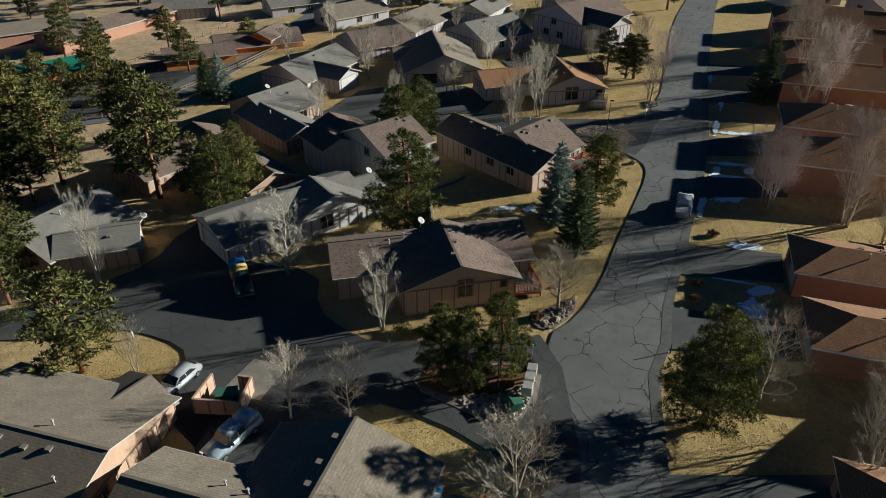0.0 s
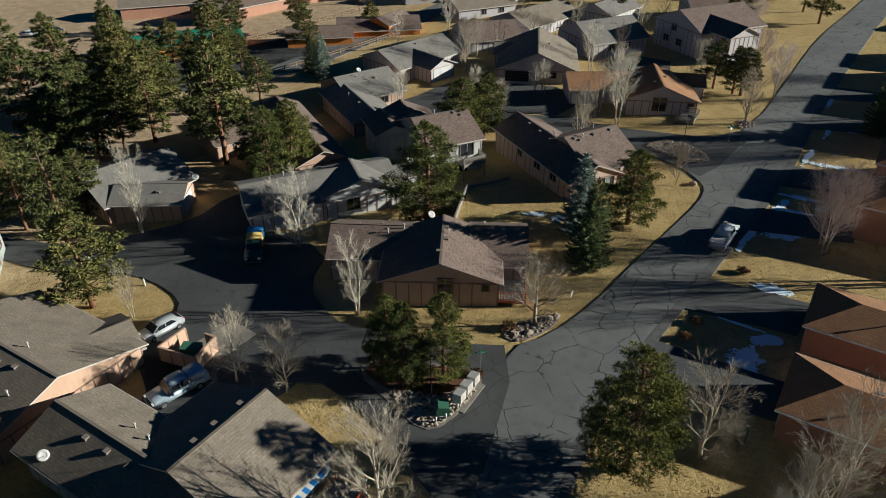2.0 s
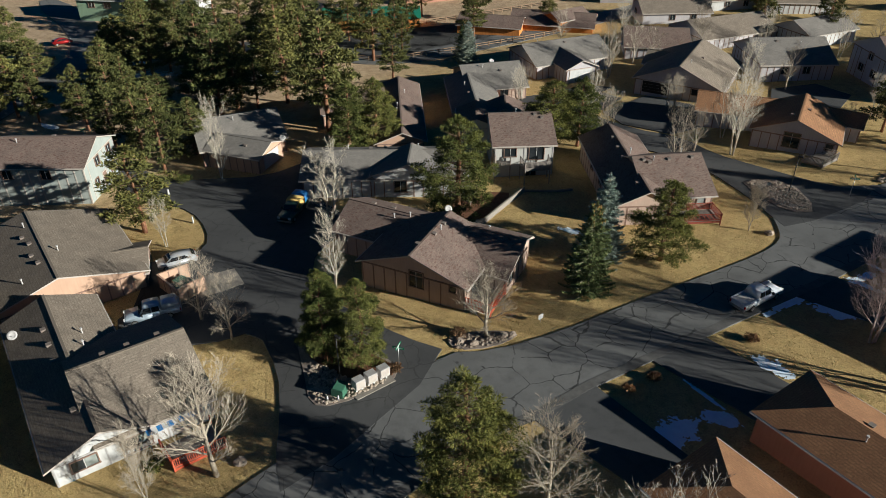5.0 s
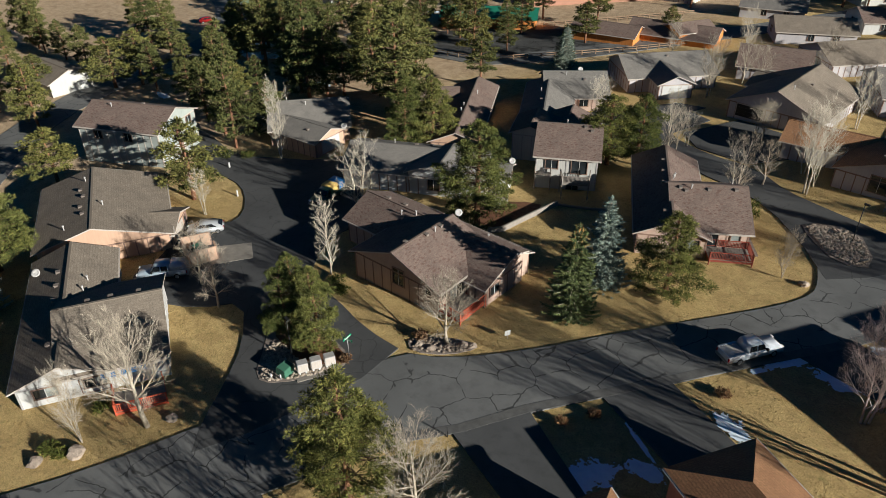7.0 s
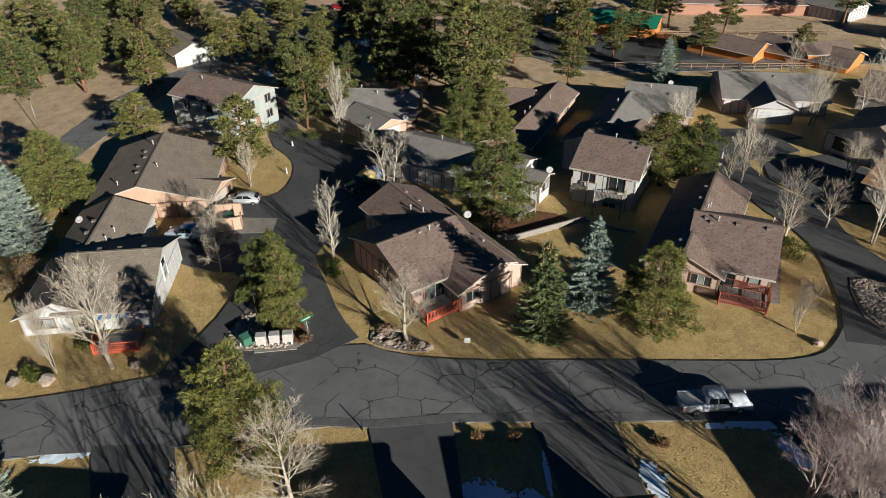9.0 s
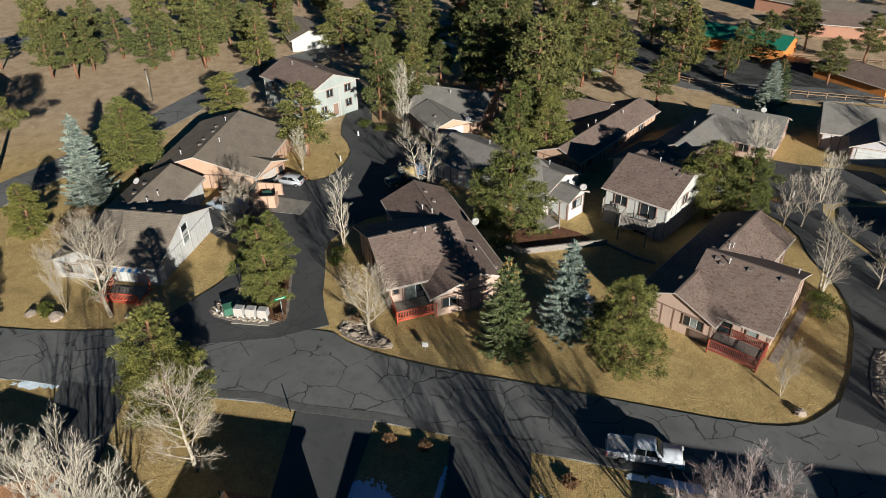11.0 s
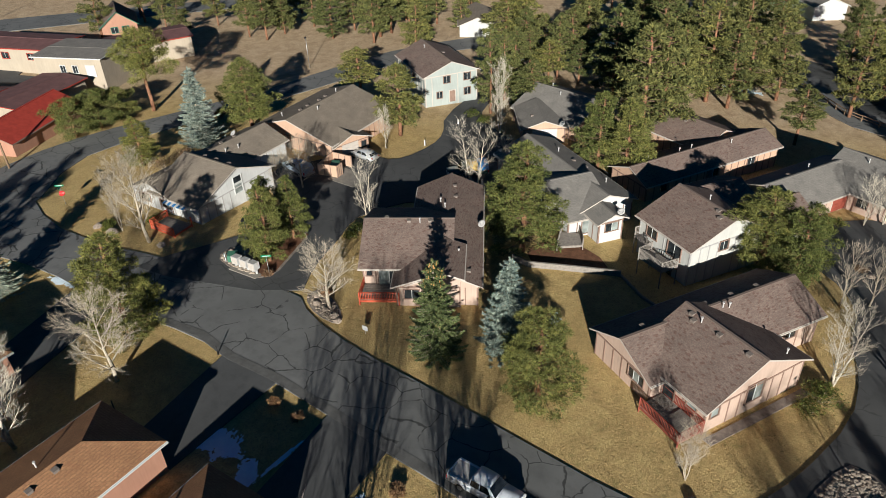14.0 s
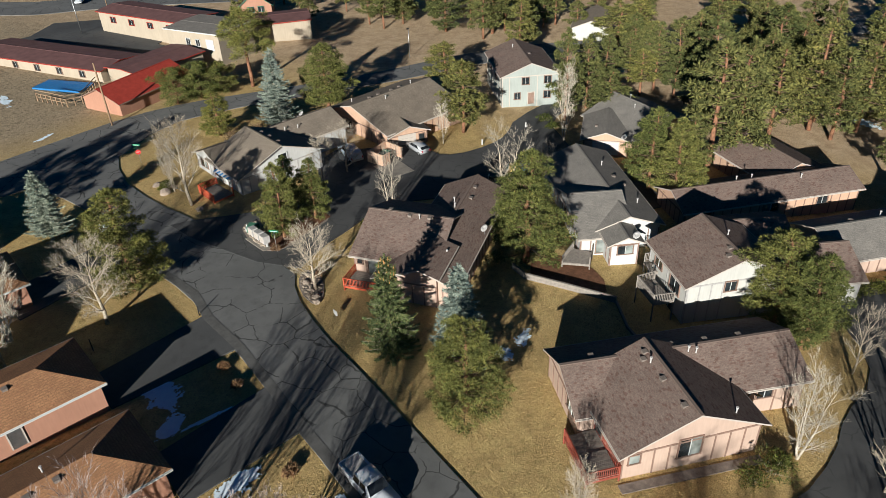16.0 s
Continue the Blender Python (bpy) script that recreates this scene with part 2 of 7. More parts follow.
DECK_GREY = plain("weathered_deck_boards", (0.25, 0.22, 0.19), 0.9, 0, 0.3, 4)
WOOD = plain("weathered_fence_wood", (0.27, 0.18, 0.11), 0.9, 0, 0.35, 4)
GREEN_BOX = plain("green_enamel", (0.05, 0.14, 0.09), 0.5, 0, 0.15)
SIGN_GREEN = plain("sign_green", (0.0, 0.22, 0.10), 0.5, 0, 0.1)
SIGN_RED = plain("sign_red", (0.5, 0.02, 0.02), 0.5, 0, 0.1)
TYRE = plain("tyre_rubber", (0.02, 0.02, 0.02), 0.85)
BLUE_TARP = plain("blue_tarp", (0.03, 0.17, 0.42), 0.5, 0, 0.25)
PINE_GREEN = leaf_mat("pine_needles", (0.050, 0.058, 0.020), (0.185, 0.190, 0.064), (0.26, 0.22, 0.08))
PINE_FAR = leaf_mat("distant_pine_needles", (0.045, 0.052, 0.022), (0.150, 0.152, 0.058), (0.21, 0.18, 0.07))
SPRUCE_GREEN = leaf_mat("spruce_needles", (0.045, 0.07, 0.035), (0.135, 0.17, 0.085), (0.2, 0.18, 0.08))
SPRUCE_BLUE = leaf_mat("blue_spruce_needles", (0.13, 0.17, 0.165), (0.33, 0.39, 0.375), (0.42, 0.46, 0.42))
SHRUB_GREEN = leaf_mat("juniper_foliage", (0.045, 0.055, 0.018), (0.120, 0.130, 0.035), (0.170, 0.140, 0.050))
SHRUB_RED = leaf_mat("rusty_shrub_twigs", (0.10, 0.06, 0.04), (0.21, 0.13, 0.085), (0.27, 0.18, 0.12))
BARK_PINE = bark_mat("orange_pine_bark", (0.09, 0.045, 0.028), (0.30, 0.15, 0.085))
LIMB_BROWN = bark_mat("brown_limb_bark", (0.07, 0.045, 0.03), (0.16, 0.105, 0.07))
BARK_GREY = bark_mat("grey_bark", (0.20, 0.165, 0.125), (0.49, 0.42, 0.325))
BARK_RED = bark_mat("reddish_twigs", (0.24, 0.195, 0.18), (0.56, 0.46, 0.42))
BARK_PALE = bark_mat("pale_aspen_bark", (0.25, 0.215, 0.165), (0.56, 0.50, 0.405))
ROCK = stone_mat("boulder_stone", (0.24, 0.19, 0.15), (0.42, 0.34, 0.27))
PEBBLE = stone_mat("pale_cobble", (0.20, 0.15, 0.11), (0.52, 0.44, 0.35))


# ---- mesh helpers ----
def mesh_of(name, verts, faces, material, smooth=False, uvs=None):
    me = bpy.data.meshes.new(name)
    me.from_pydata([tuple(v) for v in verts], [], faces)
    for m in (material if isinstance(material, (list, tuple)) else [material]):
        me.materials.append(m)
    if uvs:
        layer = me.uv_layers.new(name="UVMap")
        layer.data.foreach_set("uv", [c for uv in uvs for c in uv])
    if smooth:
        me.polygons.foreach_set("use_smooth", [True] * len(me.polygons))
    me.update()
    return me


def part(name, data, parent, label="", kind="", m=None):
    ob = new(name, data)
    ob.parent = parent
    if m is not None:
        ob.matrix_basis = m
    return tagged(ob, label, "", "", kind)


class Geo:
    """Collects boxes, prisms and tubes for one mesh."""

    def __init__(self):
        self.v, self.f = [], []

    def add(self, verts, faces):
        n = len(self.v)
        self.v += [tuple(p) for p in verts]
        self.f += [tuple(i + n for i in f) for f in faces]
        return self

    def box(self, lo, hi, m=None):
        (a, b, c), (d, e, f) = lo, hi
        p = [(a, b, c), (d, b, c), (d, e, c), (a, e, c), (a, b, f), (d, b, f), (d, e, f), (a, e, f)]
        if m is not None:
            p = [m @ Vector(q) for q in p]
        return self.add(p, [(3, 2, 1, 0), (4, 5, 6, 7), (0, 1, 5, 4), (1, 2, 6, 5), (2, 3, 7, 6), (3, 0, 4, 7)])

    def slab(self, a, b, half, lo, hi):
        """An upright board from plan point a to b, from height lo to hi (pairs: at a, at b)."""
        a, b = Vector((a[0], a[1])), Vector((b[0], b[1]))
        d = (b - a).normalized()
        n = Vector((-d.y, d.x)) * half
        lo, hi = (lo if isinstance(lo, tuple) else (lo, lo)), (hi if isinstance(hi, tuple) else (hi, hi))
        q = [a + n, a - n, b - n, b + n]
        z = [(lo[0], hi[0]), (lo[0], hi[0]), (lo[1], hi[1]), (lo[1], hi[1])]
        p = [(c.x, c.y, h[0]) for c, h in zip(q, z)] + [(c.x, c.y, h[1]) for c, h in zip(q, z)]
        return self.add(p, [(3, 2, 1, 0), (4, 5, 6, 7), (0, 1, 5, 4), (1, 2, 6, 5), (2, 3, 7, 6), (3, 0, 4, 7)])

    def prism(self, outline, z0, z1):
        n = len(outline)
        p = [(x, y, z0) for x, y in outline] + [(x, y, z1) for x, y in outline]
        return self.add(p, [tuple(range(n - 1, -1, -1)), tuple(range(n, 2 * n))] + [(i, (i + 1) % n, n + (i + 1) % n, n + i) for i in range(n)])

    def tube(self, points, radii, sides=6):
        rings = []
        for i, (p, r) in enumerate(zip(points, radii)):
            p = Vector(p)
            d = (Vector(points[min(i + 1, len(points) - 1)]) - Vector(points[max(i - 1, 0)])).normalized()
            u = d.orthogonal().normalized()
            w = d.cross(u)
            rings.append([p + r * (math.cos(k * 2 * math.pi / sides) * u + math.sin(k * 2 * math.pi / sides) * w) for k in range(sides)])
        n = len(rings)
        f = [(i * sides + k, i * sides + (k + 1) % sides, (i + 1) * sides + (k + 1) % sides, (i + 1) * sides + k) for i in range(n - 1) for k in range(sides)]
        f += [tuple(range(sides - 1, -1, -1)), tuple((n - 1) * sides + k for k in range(sides))]
        return self.add([p for r in rings for p in r], f)

    def ball(self, c, r, squash=1.0, rough=0.0, rng=None, rows=5, cols=8):
        p = [(c[0], c[1], c[2] - r * squash)]
        for i in range(1, rows):
            a = math.pi * i / rows
            for k in range(cols):
                s = r * (1 + (rng.uniform(-rough, rough) if rng else 0))
                p.append((c[0] + s * math.sin(a) * math.cos(2 * math.pi * k / cols), c[1] + s * math.sin(a) * math.sin(2 * math.pi * k / cols), c[2] - s * math.cos(a) * squash))
        p.append((c[0], c[1], c[2] + r * squash))
        f = [(0, 1 + (k + 1) % cols, 1 + k) for k in range(cols)]
        for i in range(rows - 2):
            f += [(1 + i * cols + k, 1 + i * cols + (k + 1) % cols, 1 + (i + 1) * cols + (k + 1) % cols, 1 + (i + 1) * cols + k) for k in range(cols)]
        f += [(len(p) - 1, 1 + (rows - 2) * cols + k, 1 + (rows - 2) * cols + (k + 1) % cols) for k in range(cols)]
        return self.add(p, f)

    def mesh(self, name, material, smooth=False):
        return mesh_of(name, self.v, self.f, material, smooth)


def ground_z(x, y):
    """The lie of the land: it falls gently westwards and northwards."""
    return -1.42 + 0.04 * max(-160, min(110, x)) - 0.012 * (max(-120, min(230, y)) - 68)


def rounded(points, rounds=2):
    """A closed outline with its corners cut smooth."""
    for _ in range(rounds):
        out = []
        for i, p in enumerate(points):
            q = points[(i + 1) % len(points)]
            out += [(p[0] * 0.75 + q[0] * 0.25, p[1] * 0.75 + q[1] * 0.25), (p[0] * 0.25 + q[0] * 0.75, p[1] * 0.25 + q[1] * 0.75)]
        points = out
    return points


ROADS = []


def sheet(name, outline, lift, material, label, category, thick=0.25, rounds=1, kind="structure"):
    """A paved or planted area that follows the ground, with a real edge."""
    if name.startswith("road"):
        ROADS.append(outline)
    pts = rounded(outline, rounds) if rounds else outline
    bm = bmesh.new()
    top = [bm.verts.new((x, y, ground_z(x, y) + lift)) for x, y in pts]
    face = bm.faces.new(top)
    if face.normal.z < 0 or sum(a[0] * b[1] - b[0] * a[1] for a, b in zip(pts, pts[1:] + pts[:1])) < 0:
        face.normal_flip()
    bmesh.ops.triangulate(bm, faces=[face])
    edge = bmesh.ops.extrude_edge_only(bm, edges=[e for e in bm.edges if e.is_boundary])
    for v in [g for g in edge["geom"] if isinstance(g, bmesh.types.BMVert)]:
        v.co.z -= thick
    bmesh.ops.recalc_face_normals(bm, faces=bm.faces)
    me = bpy.data.meshes.new(name)
    bm.to_mesh(me)
    bm.free()
    me.materials.append(material)
    return tagged(new(name, me), label, category, "", kind)


# ---- ground, roads, lots ----
def build_ground():
    xs = [-2500, -900, -400] + list(range(-160, 111, 6)) + [250, 700, 2500]
    ys = [-2500, -900, -350] + list(range(-120, 231, 6)) + [400, 900, 2500]
    v, f = [], []
    for y in ys:
        for x in xs:
            v.append((x, y, ground_z(x, y) - 0.03 + 0.05 * noise.noise((x * 0.11, y * 0.11, 0))))
    w = len(xs)
    for j in range(len(ys) - 1):
        for i in range(w - 1):
            f.append((j * w + i, j * w + i + 1, (j + 1) * w + i + 1, (j + 1) * w + i))
    tagged(new("ground", mesh_of("ground", v, f, GRASS, True)), "dry straw-coloured grass and bare soil", "ground", "", "structure")


build_ground()
sheet("road_1", [(-3, 8), (4.5, 18), (7, 28), (7.6, 36), (9, 45), (10, 54.5), (13.5, 57.3), (17.3, 64), (20.5, 72), (24.3, 80.5), (28, 89), (28.8, 93), (28, 95.5), (26, 99), (24, 106), (30.1, 110.8), (36.6, 116.4), (45.8, 145.7), (54.3, 172.8), (66, 200), (90, 260),
                 (98, 258), (72, 195), (57, 152.8), (48.3, 127.3), (40.8, 102.3), (34.9, 86), (30.1, 74.9), (28.1, 69.7), (26.1, 65.1), (23.4, 58.6), (21.7, 52.8), (19.4, 48.2), (17.3, 36.8), (13, 24.3), (12, 14), (13, 3)],
      0.10, ASPHALT, "weathered grey asphalt street with black tar-sealed cracks", "road")
sheet("road_2", [(40, 5), (16, 9), (2, 13), (-12, 7.5), (-22, 11), (-33, 17.5), (-48, 27), (-62, 34), (-78, 43), (-92, 60), (-108, 88), (-135, 104), (-180, 115), (-180, 107), (-137, 96), (-114, 83), (-98, 54), (-81, 36), (-65, 27.5), (-49, 20.5), (-34, 11), (-22, 3), (-12, -0.5), (2, -1.5), (20, -2), (40, -6)],
      0.085, ASPHALT, "curving grey asphalt side street", "road")
sheet("road_3", [(11, 34), (7.6, 36.2), (4.1, 39.7), (-0.3, 43.4), (-7, 46.4), (-9, 42), (-14, 38.2), (-19.5, 38), (-20.5, 42), (-17, 46), (-21, 46.2), (-25, 44.2), (-28, 45.6), (-24.2, 51.5), (-25.5, 54.4), (-31, 57), (-36, 57.5), (-43, 55.5), (-58, 58), (-58, 61.5), (-44, 61), (-40, 65), (-34, 70), (-33, 78), (-26, 86), (-22, 83), (-28, 76), (-24, 70), (-14, 67.5), (-13.2, 60), (-9.5, 56), (-6.4, 54), (-1.3, 54.2), (5, 53.9), (11, 55)],
      0.115, ASPHALT_NEW, "dark asphalt lane and shared parking court", "lane")
sheet("road_4", [(29, 96), (26, 98.6), (22.7, 101.7), (15.3, 106.8), (9.1, 108.6), (4.2, 108.7), (-2, 110.6), (-8, 108.8), (-13.5, 103.5), (-16.5, 107), (-20.5, 110.6), (-23, 117), (-18, 124), (-12, 123), (-8, 117), (0, 115.2), (8, 116), (14, 112.8), (20, 112), (30, 111), (36, 113)],
      0.115, ASPHALT_NEW, "dark asphalt lane past the houses", "lane")
sheet("road_5", [(-95, 108), (-62, 116), (-53, 121), (-46, 137), (-40, 155), (-30, 190), (-20, 230), (-28, 230), (-38, 190), (-46, 160), (-52, 143), (-58, 126), (-68, 121), (-97, 114)],
      0.09, ASPHALT, "grey asphalt road along the rail fence", "road")
sheet("road_6", [(-20, -140), (-41, -84), (-64, -68), (-92, -36), (-130, 10), (-138, 4), (-100, -46), (-72, -80), (-50, -98), (-34, -145)],
      0.09, ASPHALT, "wide grey highway behind the motel", "road")
sheet("parking_lot", [(-34, -62), (-44, -68), (-58, -56), (-50, -34), (-43, -31), (-37, -44)], 0.1, ASPHALT_NEW, "dark asphalt motel parking lot", "parking lot", rounds=0)
sheet("gutter_pan", [(16.4, 37.2), (18.5, 48.5), (20.8, 53.1), (22.5, 58.9), (25.2, 65.5), (27.2, 70.1), (29.2, 75.3), (34.0, 86.4), (39.9, 102.7), (47.4, 127.6), (48.3, 127.3), (40.8, 102.3), (34.9, 86), (30.1, 74.9), (28.1, 69.7), (26.1, 65.1), (23.4, 58.6), (21.7, 52.8), (19.4, 48.2), (17.3, 36.8)], 0.118, PAN, "pale worn gutter strip along the street", "gutter", rounds=0)


# ---- houses ----
class Block:
    """One roofed block: ridge from a to b, plan widths to the eaves on its left and right, ridge height, pitch, hips at a and b."""

    def __init__(self, a, b, wl, wr, zr, pitch, hip_a=0.0, hip_b=0.0, over=0.45):
        self.a, self.b = Vector(a), Vector(b)
        self.u = (self.b - self.a).normalized()
        self.n = Vector((-self.u.y, self.u.x))
        self.len = (self.b - self.a).length
        self.wl, self.wr, self.zr, self.p, self.ha, self.hb, self.over = wl, wr, zr, pitch, hip_a, hip_b, over

    def at(self, s, v):
        q = self.a + s * self.u + v * self.n
        return q.x, q.y

    def roof_z(self, s, v):
        z = self.zr - self.p * abs(v)
        return z

    def inside(self, x, y, z, grow=0.0):
        d = Vector((x, y)) - self.a
        s, v = d.dot(self.u), d.dot(self.n)
        o = self.over - grow
        return o < s < self.len - o and -self.wr + o < v < self.wl - o and z < self.roof_z(s, v) + grow

    def wall_data(self, base, material):
        o = self.over
        L, l, r = self.len, self.wl - o, self.wr - o
        drop = 0.14
        zl, zr_, zt = self.zr - self.p * l - drop, self.zr - self.p * r - drop, self.zr - drop
        g = Geo()
        if self.ha or self.hb:
            zt = min(zl, zr_)
        p = []
        for s in (o, L - o):
            p += [(*self.at(s, l), base), (*self.at(s, -r), base), (*self.at(s, -r), zr_), (*self.at(s, 0), zt), (*self.at(s, l), zl)]
        g.add(p, [(0, 1, 2, 3, 4), (9, 8, 7, 6, 5), (5, 6, 1, 0), (6, 7, 2, 1), (7, 8, 3, 2), (8, 9, 4, 3), (9, 5, 0, 4)])
        return g.mesh("wall", material)

    def roof_data(self, material, edge):
        """Slopes with thickness; top faces carry courses, edges the fascia paint."""
        L, zl, zr_ = self.len, self.zr - self.p * self.wl, self.zr - self.p * self.wr
        e = [(0, self.wl, zl), (0, -self.wr, zr_), (L, -self.wr, zr_), (L, self.wl, zl), (self.ha, 0, self.zr), (L - self.hb, 0, self.zr)]
        t = 0.15
        top = [(*self.at(s, v), z) for s, v, z in e]
        low = [(x, y, z - t) for x, y, z in top]
        k = math.sqrt(1 + self.p ** 2)
        faces, uvs, mats = [], [], []

        def face(ids, mat, uv):
            faces.append(ids)
            mats.append(mat)
            uvs.extend(uv)

        flat = lambda ids: [(e[i % 6][0], abs(e[i % 6][1]) * k) for i in ids]
        for ids in ((0, 4, 5, 3), (1, 2, 5, 4)):
            face(ids, 0, flat(ids))
        if self.ha:
            face((0, 1, 4), 0, [(self.wl, 0), (-self.wr, 0), (0, -self.ha * 1.1)])
        if self.hb:
            face((2, 3, 5), 0, [(-self.wr, 0), (self.wl, 0), (0, -self.hb * 1.1)])
        for ids in ((6, 9, 11, 10), (7, 10, 11, 8)):
            face(ids, 1, flat(ids))
        if self.ha:
            face((6, 10, 7), 1, [(0, 0)] * 3)
        if self.hb:
            face((8, 11, 9), 1, [(0, 0)] * 3)
        rim = [(0, 3), (2, 1)]
        rim += [(1, 0)] if self.ha else [(1, 4), (4, 0)]
        rim += [(3, 2)] if self.hb else [(3, 5), (5, 2)]
        for i, j in rim:
            face((i, j, j + 6, i + 6), 1, [(0, 0)] * 4)
        me = mesh_of("roof", top + low, faces, (material, edge), False, uvs)
        me.polygons.foreach_set("material_index", mats)
        bm = bmesh.new()
        bm.from_mesh(me)
        bmesh.ops.recalc_face_normals(bm, faces=bm.faces)
        bm.to_mesh(me)
        bm.free()
        return me

    def side(self, face):
        """Origin, along, outward and length of a wall: L, R, A or B."""
        o = self.over
        u3, n3 = Vector((*self.u, 0)), Vector((*self.n, 0))
        if face == "L":
            return Vector((*self.at(o, self.wl - o), 0)), u3, n3, self.len - 2 * o
        if face == "R":
            return Vector((*self.at(self.len - o, -self.wr + o), 0)), -u3, -n3, self.len - 2 * o
        if face == "A":
            return Vector((*self.at(o, self.wl - o), 0)), -n3, -u3, self.wl + self.wr - 2 * o
        return Vector((*self.at(self.len - o, -self.wr + o), 0)), n3, u3, self.wl + self.wr - 2 * o

    def eave(self, face):
        if face == "L":
            return self.zr - self.p * self.wl
        if face == "R":
            return self.zr - self.p * self.wr
        return self.zr - self.p * max(self.wl, self.wr)

    def wall_top(self, face, s):
        o = self.over
        if face in "LR" or self.ha or self.hb:
            w = self.wl if face == "L" else self.wr
            return self.zr - self.p * (w - o) - 0.16
        v = (self.wl - o - s) if face == "A" else (s - self.wr + o)
        return self.zr - self.p * abs(v) - 0.16


UNIT = Geo().box((-0.5, -0.5, 0), (0.5, 0.5, 1))
BOARD = {}


def board(material):
    if material.name not in BOARD:
        BOARD[material.name] = UNIT.mesh("board", material)
    return BOARD[material.name]


def frame_matrix(origin, along, out, s, z, w, d, h, proud=0.0):
    """Places the unit board on a wall: s along it, z at its foot, w wide, d deep, h high."""
    q = origin + along * s + out * (d / 2 + proud)
    m = Matrix(((along.x, out.x, 0, q.x), (along.y, out.y, 0, q.y), (0, 0, 1, z), (0, 0, 0, 1)))
    return m @ Matrix.Diagonal((w, d, h, 1))


def add_window(root, blk, face, s, w, h, head=0.35, panes=2, frame=None, glass=None, sill=True, door=False):
    o, u, n, _ = blk.side(face)
    z = blk.eave(face) - head - h
    holder = part("sliding_door" if door else "window", None, root)
    f = frame or TRIM
    t = 0.09
    for name, ss, zz, ww, hh in (("frame_head", s, z + h, w + 2 * t, t), ("frame_sill", s, z - t, w + 2 * t + 0.08, t), ("frame_side", s - w / 2 - t / 2, z, t, h), ("frame_side", s + w / 2 + t / 2, z, t, h)):
        part(name, board(f), holder, m=frame_matrix(o, u, n, ss, zz, ww, 0.12, hh))
    for i in range(panes):
        pw = w / panes
        g = glass if glass and (i % 2 == 1 or panes == 1) else GLASS
        part("pane", board(g), holder, m=frame_matrix(o, u, n, s - w / 2 + pw * (i + 0.5), z, pw - 0.05, 0.03, h))
        if i:
            part("mullion", board(FRAME_WHITE), holder, m=frame_matrix(o, u, n, s - w / 2 + pw * i, z, 0.05, 0.07, h))
    return holder


def add_door(root, blk, face, s, w, h, material, garage=False, head=0.3):
    o, u, n, _ = blk.side(face)
    z = blk.eave(face) - head - h
    holder = part("garage_door" if garage else "door", None, root)
    rows = 4 if garage else 1
    for i in range(rows):
        part("panel", board(material), holder, m=frame_matrix(o, u, n, s, z + i * h / rows, w, 0.06, h / rows - 0.03))
    for ss in (s - w / 2 - 0.06, s + w / 2 + 0.06):
        part("jamb", board(TRIM_PALE), holder, m=frame_matrix(o, u, n, ss, z, 0.12, 0.09, h))
    part("lintel", board(TRIM_PALE), holder, m=frame_matrix(o, u, n, s, z + h, w + 0.24, 0.09, 0.14))
    if not garage:
        part("handle", board(METAL), holder, m=frame_matrix(o, u, n, s + w * 0.4, z + 1.0, 0.05, 0.12, 0.12))


VENT = Geo().tube([(0, 0, -0.3), (0, 0, 0.45)], [0.06, 0.06], 8).tube([(0, 0, 0.45), (0, 0, 0.6)], [0.11, 0.11], 8)
VENT_MESH = VENT.mesh("pipe_vent", VENT_PAINT)
BOX_BROWN = plain("weathered_brown_vent_paint", (0.20, 0.165, 0.14), 0.7, 0.0, 0.25)
BOXVENT_MESH = Geo().box((-0.2, -0.2, -0.12), (0.2, 0.2, 0.14)).box((-0.23, -0.23, 0.14), (0.23, 0.23, 0.18)).mesh("box_vent", BOX_BROWN)


